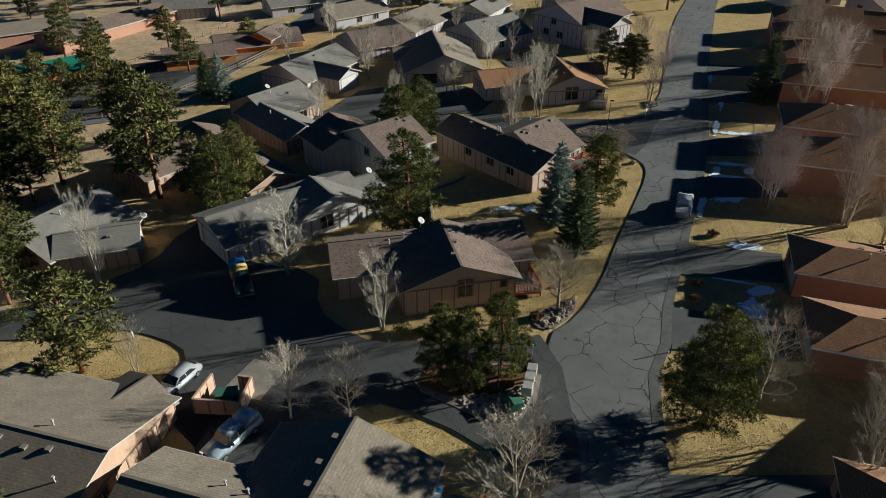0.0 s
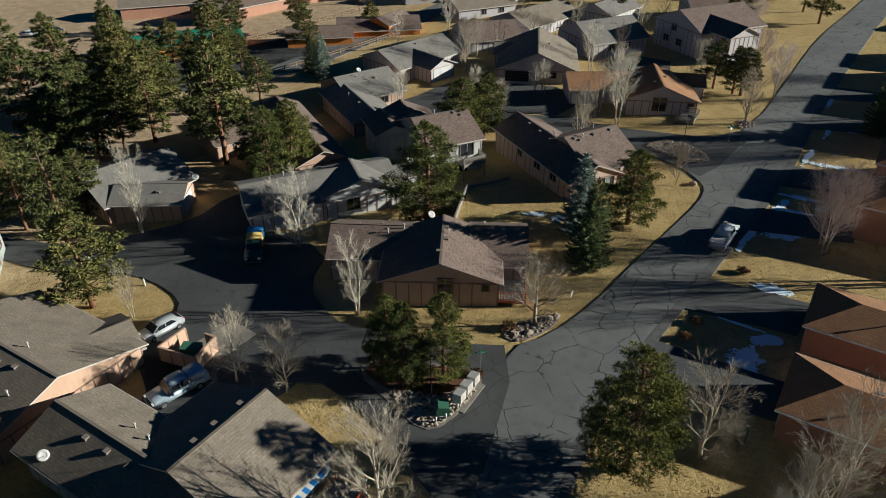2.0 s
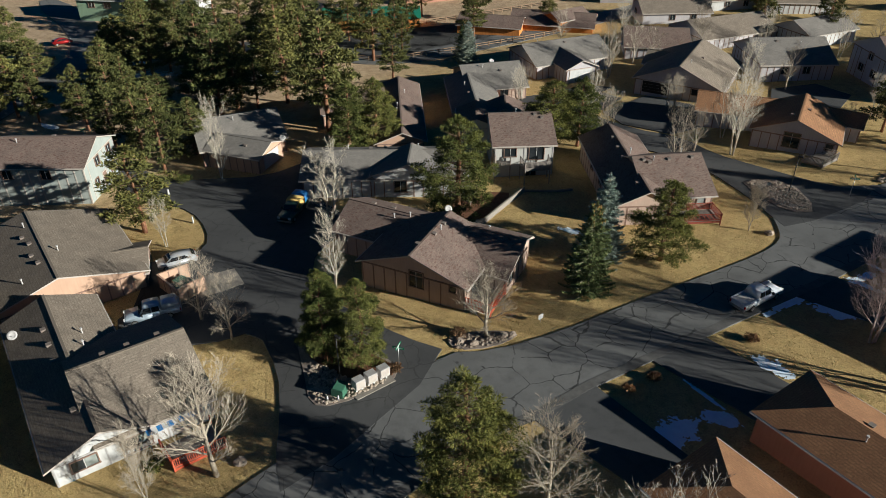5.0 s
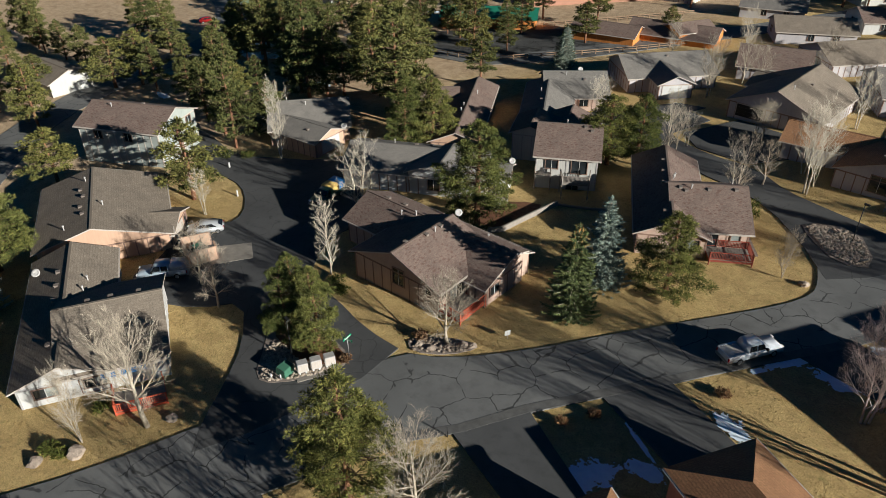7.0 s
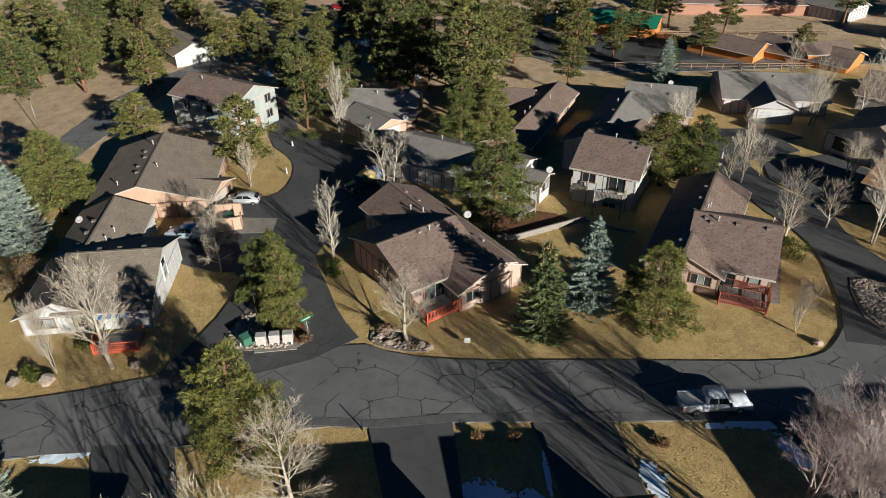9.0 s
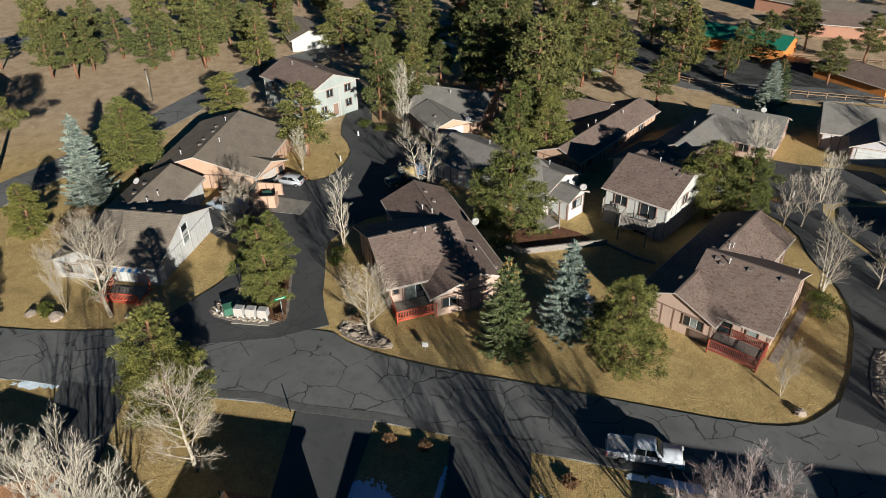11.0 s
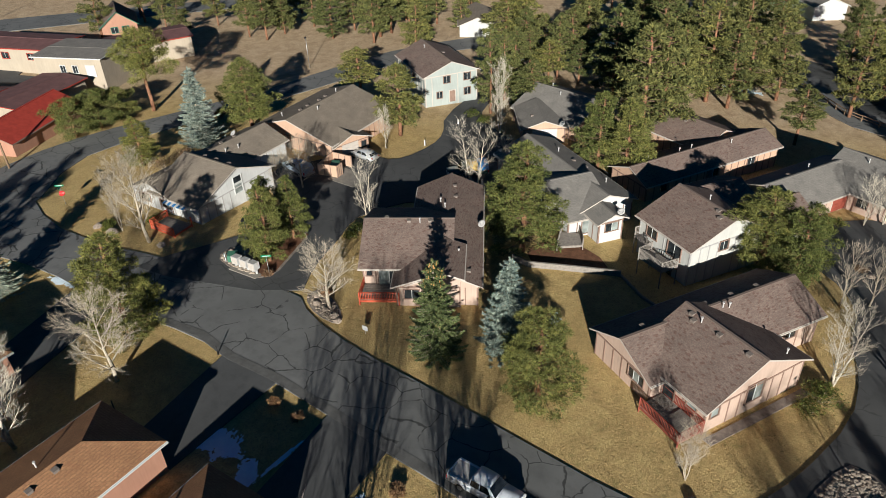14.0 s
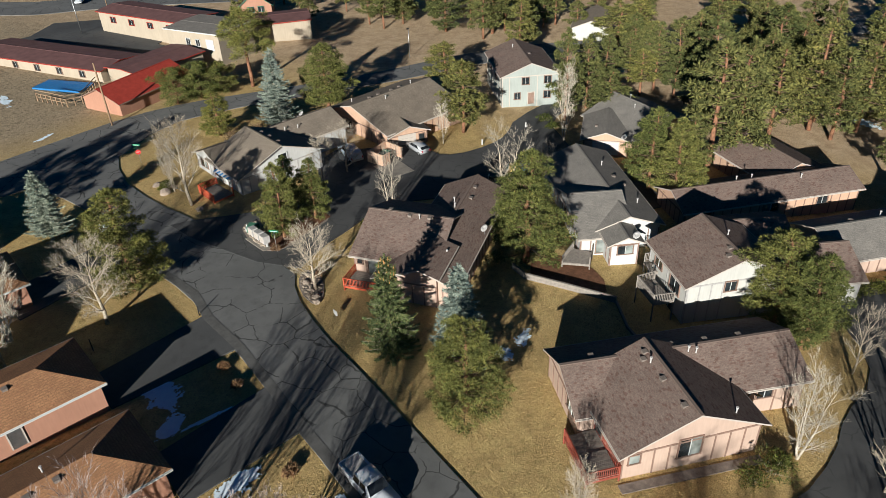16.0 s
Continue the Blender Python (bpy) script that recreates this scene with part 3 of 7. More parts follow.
def house(label, blocks, wall, roof, battens=True, edge=None, windows=(), doors=(), vents=(), trim=None, name="house", skirt=True):
    edge, trim = edge or TRIM_PALE, trim or TRIM
    root = tagged(new(name), label, "house")
    floor = min(ground_z(*b.at(s, v)) for b in blocks for s in (0, b.len) for v in (b.wl, -b.wr)) - 0.4
    for b in blocks:
        part("wall", b.wall_data(floor, wall), root)
        part("roof", b.roof_data(roof, edge), root)
        if not b.ha and not b.hb:
            g = Geo().slab(b.at(0, 0), b.at(b.len, 0), 0.13, b.zr - 0.03, b.zr + 0.035)
            part("ridge_cap", g.mesh("ridge_cap", roof), root)
        for face, w in (("L", b.wl), ("R", b.wr)):
            sgn = 1 if face == "L" else -1
            z = b.zr - b.p * w
            g = Geo().slab(b.at(0.0, sgn * (w + 0.05)), b.at(b.len, sgn * (w + 0.05)), 0.055, z - 0.17, z - 0.05)
            part("gutter", g.mesh("gutter", edge), root)
    if battens:
        for bi, b in enumerate(blocks):
            for face in "LRAB":
                o, u, n, length = b.side(face)
                count = max(2, round(length / 1.25))
                for i in range(count + 1):
                    s = 0.07 + (length - 0.14) * i / count
                    top = b.wall_top(face, s) - (0.0 if face in "LR" else 0.02)
                    q = o + u * s + n * 0.06
                    if any(k is not b and k.inside(q.x, q.y, top - 0.9, 0.1) for k in blocks):
                        continue
                    if any(wb == bi and wf == face and abs(ws - s) < ww / 2 + 0.1 for wb, wf, ws, ww, *_ in (*windows, *doors)):
                        continue
                    base = ground_z(q.x, q.y) - 0.1
                    eave = b.eave(face) - 0.25
                    part("batten", board(trim), root, m=frame_matrix(o, u, n, s, base, 0.13, 0.04, min(top, eave if i not in (0, count) or face in "LR" else eave) - base))
                if face in "AB" and not (b.ha or b.hb):
                    q = o + u * length / 2 + n * 0.1
                    if not any(k is not b and k.inside(q.x, q.y, b.eave(face) - 0.3, 0.1) for k in blocks):
                        part("band_board", board(trim), root, m=frame_matrix(o, u, n, length / 2, b.eave(face) - 0.28, length, 0.05, 0.16))
    for bi, face, s, w, h, *more in windows:
        add_window(root, blocks[bi], face, s, w, h, *more)
    for bi, face, s, w, h, mat, *more in doors:
        add_door(root, blocks[bi], face, s, w, h, mat, *more)
    for bi, s, v, kind in vents:
        b = blocks[bi]
        x, y = b.at(s, v)
        part("pipe_vent" if kind == "p" else "box_vent", VENT_MESH if kind == "p" else BOXVENT_MESH, root,
             m=pose(x, y, b.roof_z(s, v), 0, 0, math.degrees(math.atan2(b.u.y, b.u.x))))
    return root


# the brown-roofed house in the middle
A1 = Block((1.9, 59.2), (-0.35, 68.9), 6.35, 6.35, 4.2, 0.37)
A2 = Block((-12.4, 65.3), (8.5, 69.9), 4.0, 4.3, 3.2, 0.45)
A3 = Block((2.5, 68.6), (8.9, 70.0), 2.2, 5.2, 3.42, 0.36)
house("single-storey house with brown shingle roof and pale half-timbered walls", [A1, A2, A3], PINK, SH_BROWN,
      windows=[(0, "A", 6.4, 1.5, 1.9, -0.3, 2), (0, "A", 10.5, 0.7, 0.7, 0.3, 1), (0, "R", 6.3, 2.3, 2.1, 0.25, 2, None, GLASS_CURTAIN, True, True), (0, "R", 8.4, 0.6, 0.7, 0.4, 1), (2, "B", 1.6, 1.5, 1.1, 0.5, 2), (1, "L", 5.0, 1.2, 1.1), (1, "R", 3.0, 1.2, 1.1)],
      vents=[(1, 6.5, -1.0, "p"), (1, 8.2, -0.4, "p"), (0, 2.5, 0.3, "b"), (0, 5.0, -0.4, "b"), (0, 6.2, -0.6, "p"), (0, 7.3, -0.4, "b"), (1, 3.0, 0.5, "b"), (1, 5.5, 0.7, "b"), (1, 17, 1.5, "p"), (1, 19.5, 2.6, "b")])

# the pink gabled house at the bend
E1 = Block((9.7, 92.8), (16.1, 99.2), 6.3, 6.2, 4.6, 0.45)
E2 = Block((14.9, 87.6), (1.5, 103.0), 4.15, 4.3, 3.5, 0.45)
house("single-storey pink house with brown shingle roof and timber battens", [E1, E2], PINK, SH_BROWN,
      windows=[(0, "B", 5.6, 1.9, 1.9, -0.1, 2, None, GLASS_CURTAIN), (0, "B", 1.0, 0.9, 0.9, 0.35, 1, None, GLASS_CURTAIN), (0, "R", 4.6, 2.6, 2.1, 0.25, 2, None, GLASS_CURTAIN, True, True), (0, "R", 1.4, 1.0, 0.8, 0.4, 1, None, GLASS_CURTAIN),
               (1, "A", 5.8, 2.0, 1.1, 0.3, 3, None, GLASS_CURTAIN), (1, "L", 4.0, 1.2, 1.1), (1, "L", 8.0, 1.2, 1.1), (1, "L", 12.5, 1.0, 1.1), (1, "R", 3.5, 1.4, 1.1)],
      vents=[(0, 1.4, -0.6, "b"), (0, 2.0, -1.0, "b"), (0, 4.6, -0.7, "b"), (0, 7.6, -0.6, "b"), (0, 2.6, -0.7, "p"), (1, 11.0, -0.5, "p"), (1, 11.6, -0.7, "p"), (1, 10, 0.7, "b"), (1, 13, 0.6, "b"), (1, 16, 0.5, "b"), (1, 3, 0.8, "b"), (0, 8.2, 3.6, "p")])

# the two-storey house with a balcony
G1 = Block((-11.65, 92.1), (-5.0, 98.0), 5.0, 5.8, 5.2, 0.42)
G2 = Block((-14.6, 101.2), (-18.0, 106.0), 4.2, 4.6, 2.3, 0.42)
G3 = Block((-14.5, 93.5), (-19.0, 99.5), 3.0, 3.5, 3.1, 0.4)
house("two-storey cream house with brown roof and rear balcony", [G1, G2, G3], CREAM, SH_BROWN, trim=BATTEN_GREY,
      windows=[(0, "R", 2.3, 2.0, 1.9, 0.3, 2, None, None, True, True), (0, "R", 5.9, 1.6, 1.2, 0.5, 2), (0, "A", 5.5, 1.0, 1.1, 0.2, 2), (0, "A", 8.0, 1.0, 1.1, 2.9, 2), (0, "B", 4.5, 1.2, 1.1, 0.2, 2), (0, "R", 3.0, 1.5, 1.6, 3.2, 2)],
      doors=[(1, "B", 4.0, 4.6, 2.1, WHITE, True)],
      vents=[(0, 6.5, -0.4, "b"), (0, 7.4, -1.0, "b"), (0, 4, 0.8, "p")])

# the grey-roofed house with a white bay
H1 = Block((-13.2, 76.6), (-17.0, 82.0), 5.0, 6.4, 2.9, 0.37)
H2 = Block((-27.8, 72.0), (-12.4, 84.6), 4.3, 5.2, 2.35, 0.36)
H3 = Block((-14.5, 81.5), (-9.0, 85.6), 1.9, 2.2, 1.75, 0.42)
house("grey-roofed cream house with a white gabled bay", [H1, H2, H3], WHITE, SH_GREY,
      windows=[(2, "B", 1.7, 1.7, 1.1, 0.3, 2, None, GLASS_CURTAIN), (0, "R", 3.0, 1.8, 1.9, 0.3, 2, None, GLASS_CURTAIN, True, True), (0, "A", 3.5, 1.6, 1.6, 0.2, 2), (1, "R", 4.5, 1.3, 1.1)],
      doors=[(1, "A", 4.0, 4.4, 2.1, WHITE, True)],
      vents=[(1, 6, 1.5, "p"), (1, 9, 2.0, "b"), (1, 11, 2.6, "b"), (1, 13, 1.2, "b"), (1, 15.5, 2.6, "p")])

# the long brown-roofed house behind
D1 = Block((-22.6, 86.4), (-39.0, 104.3), 4.2, 3.6, 1.25, 0.4)
D2 = Block((-44.5, 90.3), (-37.5, 99.0), 5.6, 5.0, 1.05, 0.38, 0.0, 0.0)
house("long single-storey peach house with taupe shingle roof", [D1, D2], PEACH, SH_BROWN,
      windows=[(0, "R", 12.0, 2.0, 1.2, 0.4, 2, None, GLASS_CURTAIN), (0, "R", 5.0, 1.4, 1.1, 0.4, 2), (0, "R", 20.5, 1.0, 1.1, 0.4, 1)],
      vents=[(0, 4, 1.0, "p"), (0, 9, 0.6, "p"), (0, 11, 0.5, "p"), (0, 17, -0.8, "p"), (1, 5, -1, "b")])

# the pink L-shaped house beyond it
F1 = Block((-21.0, 102.6), (-32.0, 114.5), 3.9, 4.6, 1.3, 0.4)
F2 = Block((-32.5, 113.2), (-25.5, 121.8), 6.5, 6.2, 2.1, 0.42)
house("pink L-shaped house with grey shingle roof", [F1, F2], PINK, SH_GREY,
      windows=[(1, "B", 6.0, 1.6, 1.6, 0.1, 2, None, GLASS_CURTAIN), (1, "R", 4.0, 1.4, 1.1, 0.4, 2), (1, "B", 10.5, 0.9, 0.9, 0.3, 1)],
      doors=[(0, "R", 5.5, 4.6, 2.0, RAIL_DARK, True), (0, "A", 3.8, 2.0, 1.6, PINK, False)],
      vents=[(0, 5, 0.7, "b"), (0, 9, 1, "p"), (1, 4, -1, "p"), (1, 7, -2, "b")])

# the white two-storey house on the street
W1 = Block((-60.5, 46.6), (-49.4, 55.4), 5.3, 5.3, 4.4, 0.4)
house("white two-storey house with pale brown roof", [W1], GREENISH, SH_BROWN, trim=TRIM_PALE,
      windows=[(0, "B", 4.0, 1.2, 1.2, 0.4, 2), (0, "B", 7.8, 1.2, 1.2, 0.4, 2), (0, "B", 7.8, 1.2, 1.2, 3.0, 2), (0, "B", 2.6, 1.0, 1.1, 3.0, 2), (0, "R", 5, 1.2, 1.2, 0.5, 2), (0, "R", 10, 1.2, 1.2, 0.5, 2)],
      doors=[(0, "B", 5.0, 1.0, 2.0, TRIM, False, 3.1)], vents=[(0, 4, -1, "p"), (0, 8, 1, "b")])

# the peach house with the carport
B1 = Block((-24.4, 36.6), (-40.3, 41.0), 6.5, 8.4, 2.75, 0.30)
B2 = Block((-29.5, 40.6), (-25.3, 46.7), 3.4, 3.4, 0.95, 0.36)
house("peach house with grey-taupe shingle roof and entrance gable", [B1, B2], PEACH, SH_TAUPE,
      windows=[(0, "A", 4.5, 1.4, 1.1, 0.5, 2), (1, "B", 5.0, 0.9, 1.1, 0.5, 1)], doors=[(1, "B", 2.6, 2.6, 2.0, TRIM_PALE, True)],
      vents=[(0, 4.5, 1.0, "b"), (0, 6.5, 1.3, "b"), (0, 9, 1.0, "b"), (0, 11, 1.4, "b"), (0, 6, -1.2, "p"), (0, 13, 0.8, "p"), (1, 4, -1.3, "b"), (0, 2.5, 3.0, "p")])

# the white house at the corner
C1 = Block((-9.2, 29.6), (-6.4, 38.8), 6.6, 6.9, 4.05, 0.39)
C2 = Block((-2.3, 28.2), (-22.6, 34.2), 4.2, 4.4, 2.9, 0.40)
house("off-white corner house with grey-taupe roof", [C1, C2], WHITE, SH_TAUPE, trim=BATTEN_GREY,
      windows=[(0, "B", 6.6, 1.3, 1.2, -0.25, 1, FRAME_WHITE, GLASS_CURTAIN), (0, "B", 6.6, 1.3, 0.85, -1.35, 1, FRAME_WHITE), (0, "R", 6.2, 2.2, 1.8, 0.4, 2), (1, "A", 2.2, 1.9, 1.0, 0.4, 2, None, GLASS_CURTAIN), (1, "A", 6.2, 1.9, 1.0, 0.4, 2, None, GLASS_CURTAIN)],
      vents=[(0, 3, 0.8, "b"), (0, 5, 0.9, "b"), (0, 7.5, 0.8, "b"), (1, 4, 1.0, "b"), (1, 11, 1.1, "b"), (1, 13.5, 1.0, "b"), (1, 16, 1.0, "b"), (1, 12, -1.5, "p"), (1, 14, -1.8, "p")])

# the grey-roofed house across the court
I1 = Block((-49.6, 69.6), (-43.5, 81.0), 5.5, 6.5, 1.75, 0.36)
I2 = Block((-45.0, 70.5), (-36.0, 73.4), 3.6, 3.6, 0.85, 0.36)
house("peach house with grey roof and low garage gable", [I1, I2], PEACH, SH_GREY,
      doors=[(1, "B", 3.2, 3.6, 2.0, WHITE, True)], vents=[(0, 3, 0.8, "p"), (0, 6, -1.2, "p"), (1, 6, -1.5, "b")])

# the row of terracotta houses on the east side
ROW = [((24.6, 18.6), 0), ((27.8, 32.0), 0), ((33.7, 51.8), 0), ((37.2, 63.6), 0), ((46.0, 87.5), 0), ((50.3, 100.0), 0), ((57.5, 119.0), 0), ((62.5, 133.5), 0), ((67.5, 147.0), 0), ((72.5, 160.5), 0)]
for i, ((x, y), k) in enumerate(ROW):
    d = Vector((0.955, -0.297))
    a, b = Vector((x, y)) - d * 0.6, Vector((x, y)) + d * 17
    tall, half = (4.7, 4.15) if i < 2 else (4.6, 4.0) if i < 4 else (6.7, 5.0)
    blk = Block(a, b, half, half, ground_z(x, y) + tall, 0.36 if i in (2, 3) else 0.45, 4.0 if i < 4 else 6.0, 0.0)
    c = Vector((x, y)) + d * 8.5
    dn = Vector((-d.y, d.x))
    side = Block(c, c + dn * 5.2, 2.6, 2.6, ground_z(x, y) + tall - 0.7, 0.45, 0.0, 2.4)
    house("terracotta house with hipped rust-brown shingle roof", [blk] if i == 2 else [blk, side], TERRA, SH_RUST, battens=False, edge=FRAME_WHITE,
          windows=[(0, "A", 2.2, 1.2, 1.2, 0.5, 2)], doors=[(0, "L", 6.8, 1.0, 2.0, METAL), (0, "A", 5.2, 2.6, 2.1, TRIM_PALE, True)],
          vents=[(0, 6.5, 0.6, "b"), (0, 8.5, 0.7, "b"), (0, 7, -1.0, "p")])
for x, y in ((80.0, 127.0), (84.0, 143.0), (90.0, 158.0)):
    house("far terracotta house with orange-brown roof", [Block((x, y), (x + 13, y - 5), 5, 5, ground_z(x, y) + 5.0, 0.45)], TERRA, SH_RUST, battens=False, edge=TRIM)

# added house, out of view: its height shades the lawn west of it
house("unseen terracotta house added behind the row to shade the lawn", [Block((46.5, 43.5), (60.0, 40.0), 5.2, 5.2, ground_z(50, 42) + 6.6, 0.45)], TERRA, SH_RUST, battens=False, edge=TRIM)

# houses along the upper street
house("pale house with rust-brown roof by the street", [Block((22.5, 119.2), (20.5, 131.0), 6.1, 6.2, 3.85, 0.40), Block((5.9, 125.4), (18.5, 129.4), 3.6, 4.3, 2.75, 0.42), Block((20.5, 130.4), (29.5, 131.2), 3.2, 3.2, 2.6, 0.4)], LILAC, SH_RUST,
      windows=[(0, "A", 5.4, 2.2, 2.2, -0.4, 2), (0, "A", 10.4, 1.0, 0.9, 0.3, 1), (1, "R", 3.0, 1.3, 1.2, 0.5, 2)], vents=[(0, 3, 1, "b"), (0, 6, -1, "b")])
house("pale house with taupe roof and dark garage", [Block((0.1, 131.5), (-2.6, 149.0), 7.7, 7.7, 3.7, 0.42), Block((-10.5, 143), (-1, 144.5), 4, 4, ground_z(-5, 139) + 4.3, 0.4)], LILAC, SH_TAUPE,
      doors=[(0, "A", 3.6, 4.4, 2.0, DARK_METAL, True)], windows=[(0, "A", 10.3, 1.0, 1.0, 0.4, 1)], vents=[(0, 4, -1, "p"), (0, 9, -2, "b")])
house("pale house with grey roof and white garage", [Block((-30.6, 130.3), (-22.0, 145.2), 6.0, 6.3, ground_z(-26, 137) + 5.3, 0.4), Block((-26.5, 136.5), (-17.6, 131.2), 3.5, 3.5, ground_z(-20, 132) + 4.2, 0.42)], LILAC, SH_GREY,
      doors=[(1, "B", 3.0, 4.6, 2.0, WHITE, True)], vents=[(0, 4, 1, "p"), (0, 9, -1, "b")])
house("pale house with broad grey shingle roof", [Block((4.2, 153.4), (15.2, 162.6), 7.0, 7.0, ground_z(10, 157) + 6.2, 0.42)], LILAC, SH_GREY,
      windows=[(0, "R", 5, 1.2, 1.2, 0.5, 2), (0, "R", 9, 1.2, 1.2, 0.5, 2)], vents=[(0, 5, -1, "b"), (0, 9, -2, "p")])
house("tall pale house with dark and light gables", [Block((24.4, 158.0), (37.5, 169.0), 7.6, 7.4, ground_z(30, 160) + 8.2, 0.42), Block((30.0, 161.0), (37.4, 152.0), 4.0, 4.0, ground_z(34, 155) + 7.0, 0.45)], LILAC, SH_BROWN,
      windows=[(0, "A", 4, 1.4, 1.2, 2.6, 2), (0, "A", 8, 1.4, 1.2, 2.6, 2), (0, "A", 6, 1.2, 1.2, 0.0, 2)])
house("far house with grey-brown roof among trees", [Block((-12.0, 165.0), (-2.0, 182.0), 6.5, 6.5, ground_z(-6, 172) + 5.0, 0.38)], LILAC, SH_TAUPE)
house("far house with brown roof", [Block((-21.0, 154.0), (-9.5, 160.5), 6.3, 6.3, ground_z(-15, 157) + 5.0, 0.4)], LILAC, SH_BROWN)
house("far pale house with garage front", [Block((6.0, 176.5), (12.5, 189.0), 5.2, 5.2, ground_z(9, 182) + 5.0, 0.4)], WHITE, SH_GREY)
house("far pale house with dark roof", [Block((26.5, 187.5), (41.0, 191.5), 6, 6, ground_z(35, 190) + 5.0, 0.4)], LILAC, SH_BROWN)
house("far white house with pale roof", [Block((-8, 206), (4, 214), 6, 6, ground_z(0, 206) + 5.0, 0.4)], WHITE, SH_TAUPE)

rng = random.Random(17)
for x, y in ((-30, 180), (-48, 196), (-22, 200), (-66, 214), (-36, 226), (50, 214), (28, 224), (8, 236), (64, 236), (-12, 232), (84, 186), (98, 172), (100, 204)):
    d = Vector((rng.uniform(0.4, 1), rng.uniform(-0.6, 0.9))).normalized() * rng.uniform(12, 17)
    roof = rng.choice((SH_GREY, SH_TAUPE, SH_BROWN))
    house("distant pale house with a weathered gable roof", [Block((x, y), (x + d.x, y + d.y), 5.6, 5.6, ground_z(x, y) + 5.0, 0.4)], rng.choice((LILAC, WHITE, CREAM)), roof, battens=False,
          windows=[(0, "A", 4, 1.2, 1.2, 0.4, 2), (0, "R", 4, 1.2, 1.2, 0.4, 2), (0, "R", 9, 1.2, 1.2, 0.4, 2)])

# beyond the fence and the motel
house("two-storey pale green house with grey roof", [Block((-152.0, 109.0), (-136.0, 117.5), 5.5, 5.5, ground_z(-144, 112) + 7.6, 0.4)], PALE_GREEN, SH_GREY, battens=False, edge=FRAME_WHITE,
      windows=[(0, "L", 3.5, 1.6, 1.3, 0.6, 2), (0, "L", 8.5, 1.6, 1.3, 0.6, 2), (0, "L", 13.0, 1.6, 1.3, 0.6, 2), (0, "R", 3.5, 1.6, 1.3, 0.6, 2), (0, "R", 8.5, 1.6, 1.3, 0.6, 2), (0, "R", 13.0, 1.6, 1.3, 0.6, 2)])
house("white house with pale grey roof among pines", [Block((-139.0, 124.0), (-128.0, 128.0), 4.5, 4.5, ground_z(-133, 126) + 5.5, 0.45)], WHITE, SH_GREY, battens=False, edge=FRAME_WHITE)
house("dark log house with orange gable and stone chimney", [Block((-52.0, 160.0), (-34.0, 168.0), 5.5, 5.5, 3.6 + ground_z(-44, 162), 0.36), Block((-42, 160.5), (-39, 170), 3.6, 3.6, 4.0 + ground_z(-40, 165), 0.4)], ORANGE_LOG, SH_BROWN, battens=False)
house("dark log cabin behind the rail fence", [Block((-60.0, 150.0), (-46.0, 156.0), 4.5, 4.5, 3.8 + ground_z(-55, 152), 0.36)], ORANGE_LOG, SH_BROWN, battens=False)
house("low house with green metal roof", [Block((-89.0, 134.0), (-72.0, 150.0), 5.0, 5.0, 4.4 + ground_z(-82, 142), 0.3)], ORANGE_LOG, SH_GREEN, battens=False, edge=SH_GREEN)
house("long low brick-red house with shallow roof", [Block((-92.0, 165.0), (-75.0, 196.0), 5.5, 5.5, 4.6 + ground_z(-84, 180), 0.3)], TERRA, SH_BROWN, battens=False)
house("long low tan house beyond the trees", [Block((-118.0, 168.0), (-92.0, 186.0), 5.5, 5.5, 4.6 + ground_z(-105, 176), 0.3)], TERRA, SH_TAUPE, battens=False)
house("small white house beyond the road", [Block((-78.0, 196.0), (-62.0, 200.0), 5, 5, 5.0 + ground_z(-70, 196), 0.42)], WHITE, SH_GREY)
house("small cottage with brown roof among pines", [Block((-106.0, 46.0), (-93.0, 49.5), 4.5, 4.5, 4.6 + ground_z(-98, 47), 0.4)], CREAM, SH_TAUPE, battens=False)
house("low motel wing with maroon roof and red fascia", [Block((-21.5, -56.0), (-26.0, -19.5), 5.8, 5.2, 2.9 + ground_z(-24, -36), 0.12), Block((-22.0, -14.5), (-37.8, -14.0), 5.0, 5.0, 3.5 + ground_z(-30, -15), 0.08)], MOTEL_CREAM, SH_MAROON, battens=False, edge=SH_RED, name="motel",
      windows=[(0, "R", 5.0, 1.3, 1.2, 0.6, 2), (0, "R", 11.0, 1.3, 1.2, 0.6, 2), (0, "R", 17.0, 1.3, 1.2, 0.6, 2), (0, "R", 23.0, 1.3, 1.2, 0.6, 2), (0, "R", 30.0, 1.3, 1.2, 0.6, 2), (1, "L", 4.0, 1.2, 1.0, 0.7, 2)])
house("motel lodge with steep red metal roof", [Block((-10.8, -6.0), (-27.5, -7.0), 4.8, 4.8, 4.5 + ground_z(-20, -7), 0.42)], TERRA, SH_RED, battens=False, edge=TRIM, name="motel_lodge")
house("two-storey cream motel block with flat grey roof", [Block((-44.2, -22.0), (-45.4, -7.6), 5.6, 5.6, 6.5 + ground_z(-44, -15), 0.03)], MOTEL_CREAM, SH_GREY, battens=False, edge=FRAME_WHITE, name="motel_block",
      windows=[(0, "R", 5.5, 1.0, 1.3, 1.6, 2, FRAME_WHITE), (0, "R", 8.0, 1.0, 1.3, 1.6, 2, FRAME_WHITE)], doors=[(0, "R", 2.4, 1.8, 2.1, FRAME_WHITE, False, 1.4)])
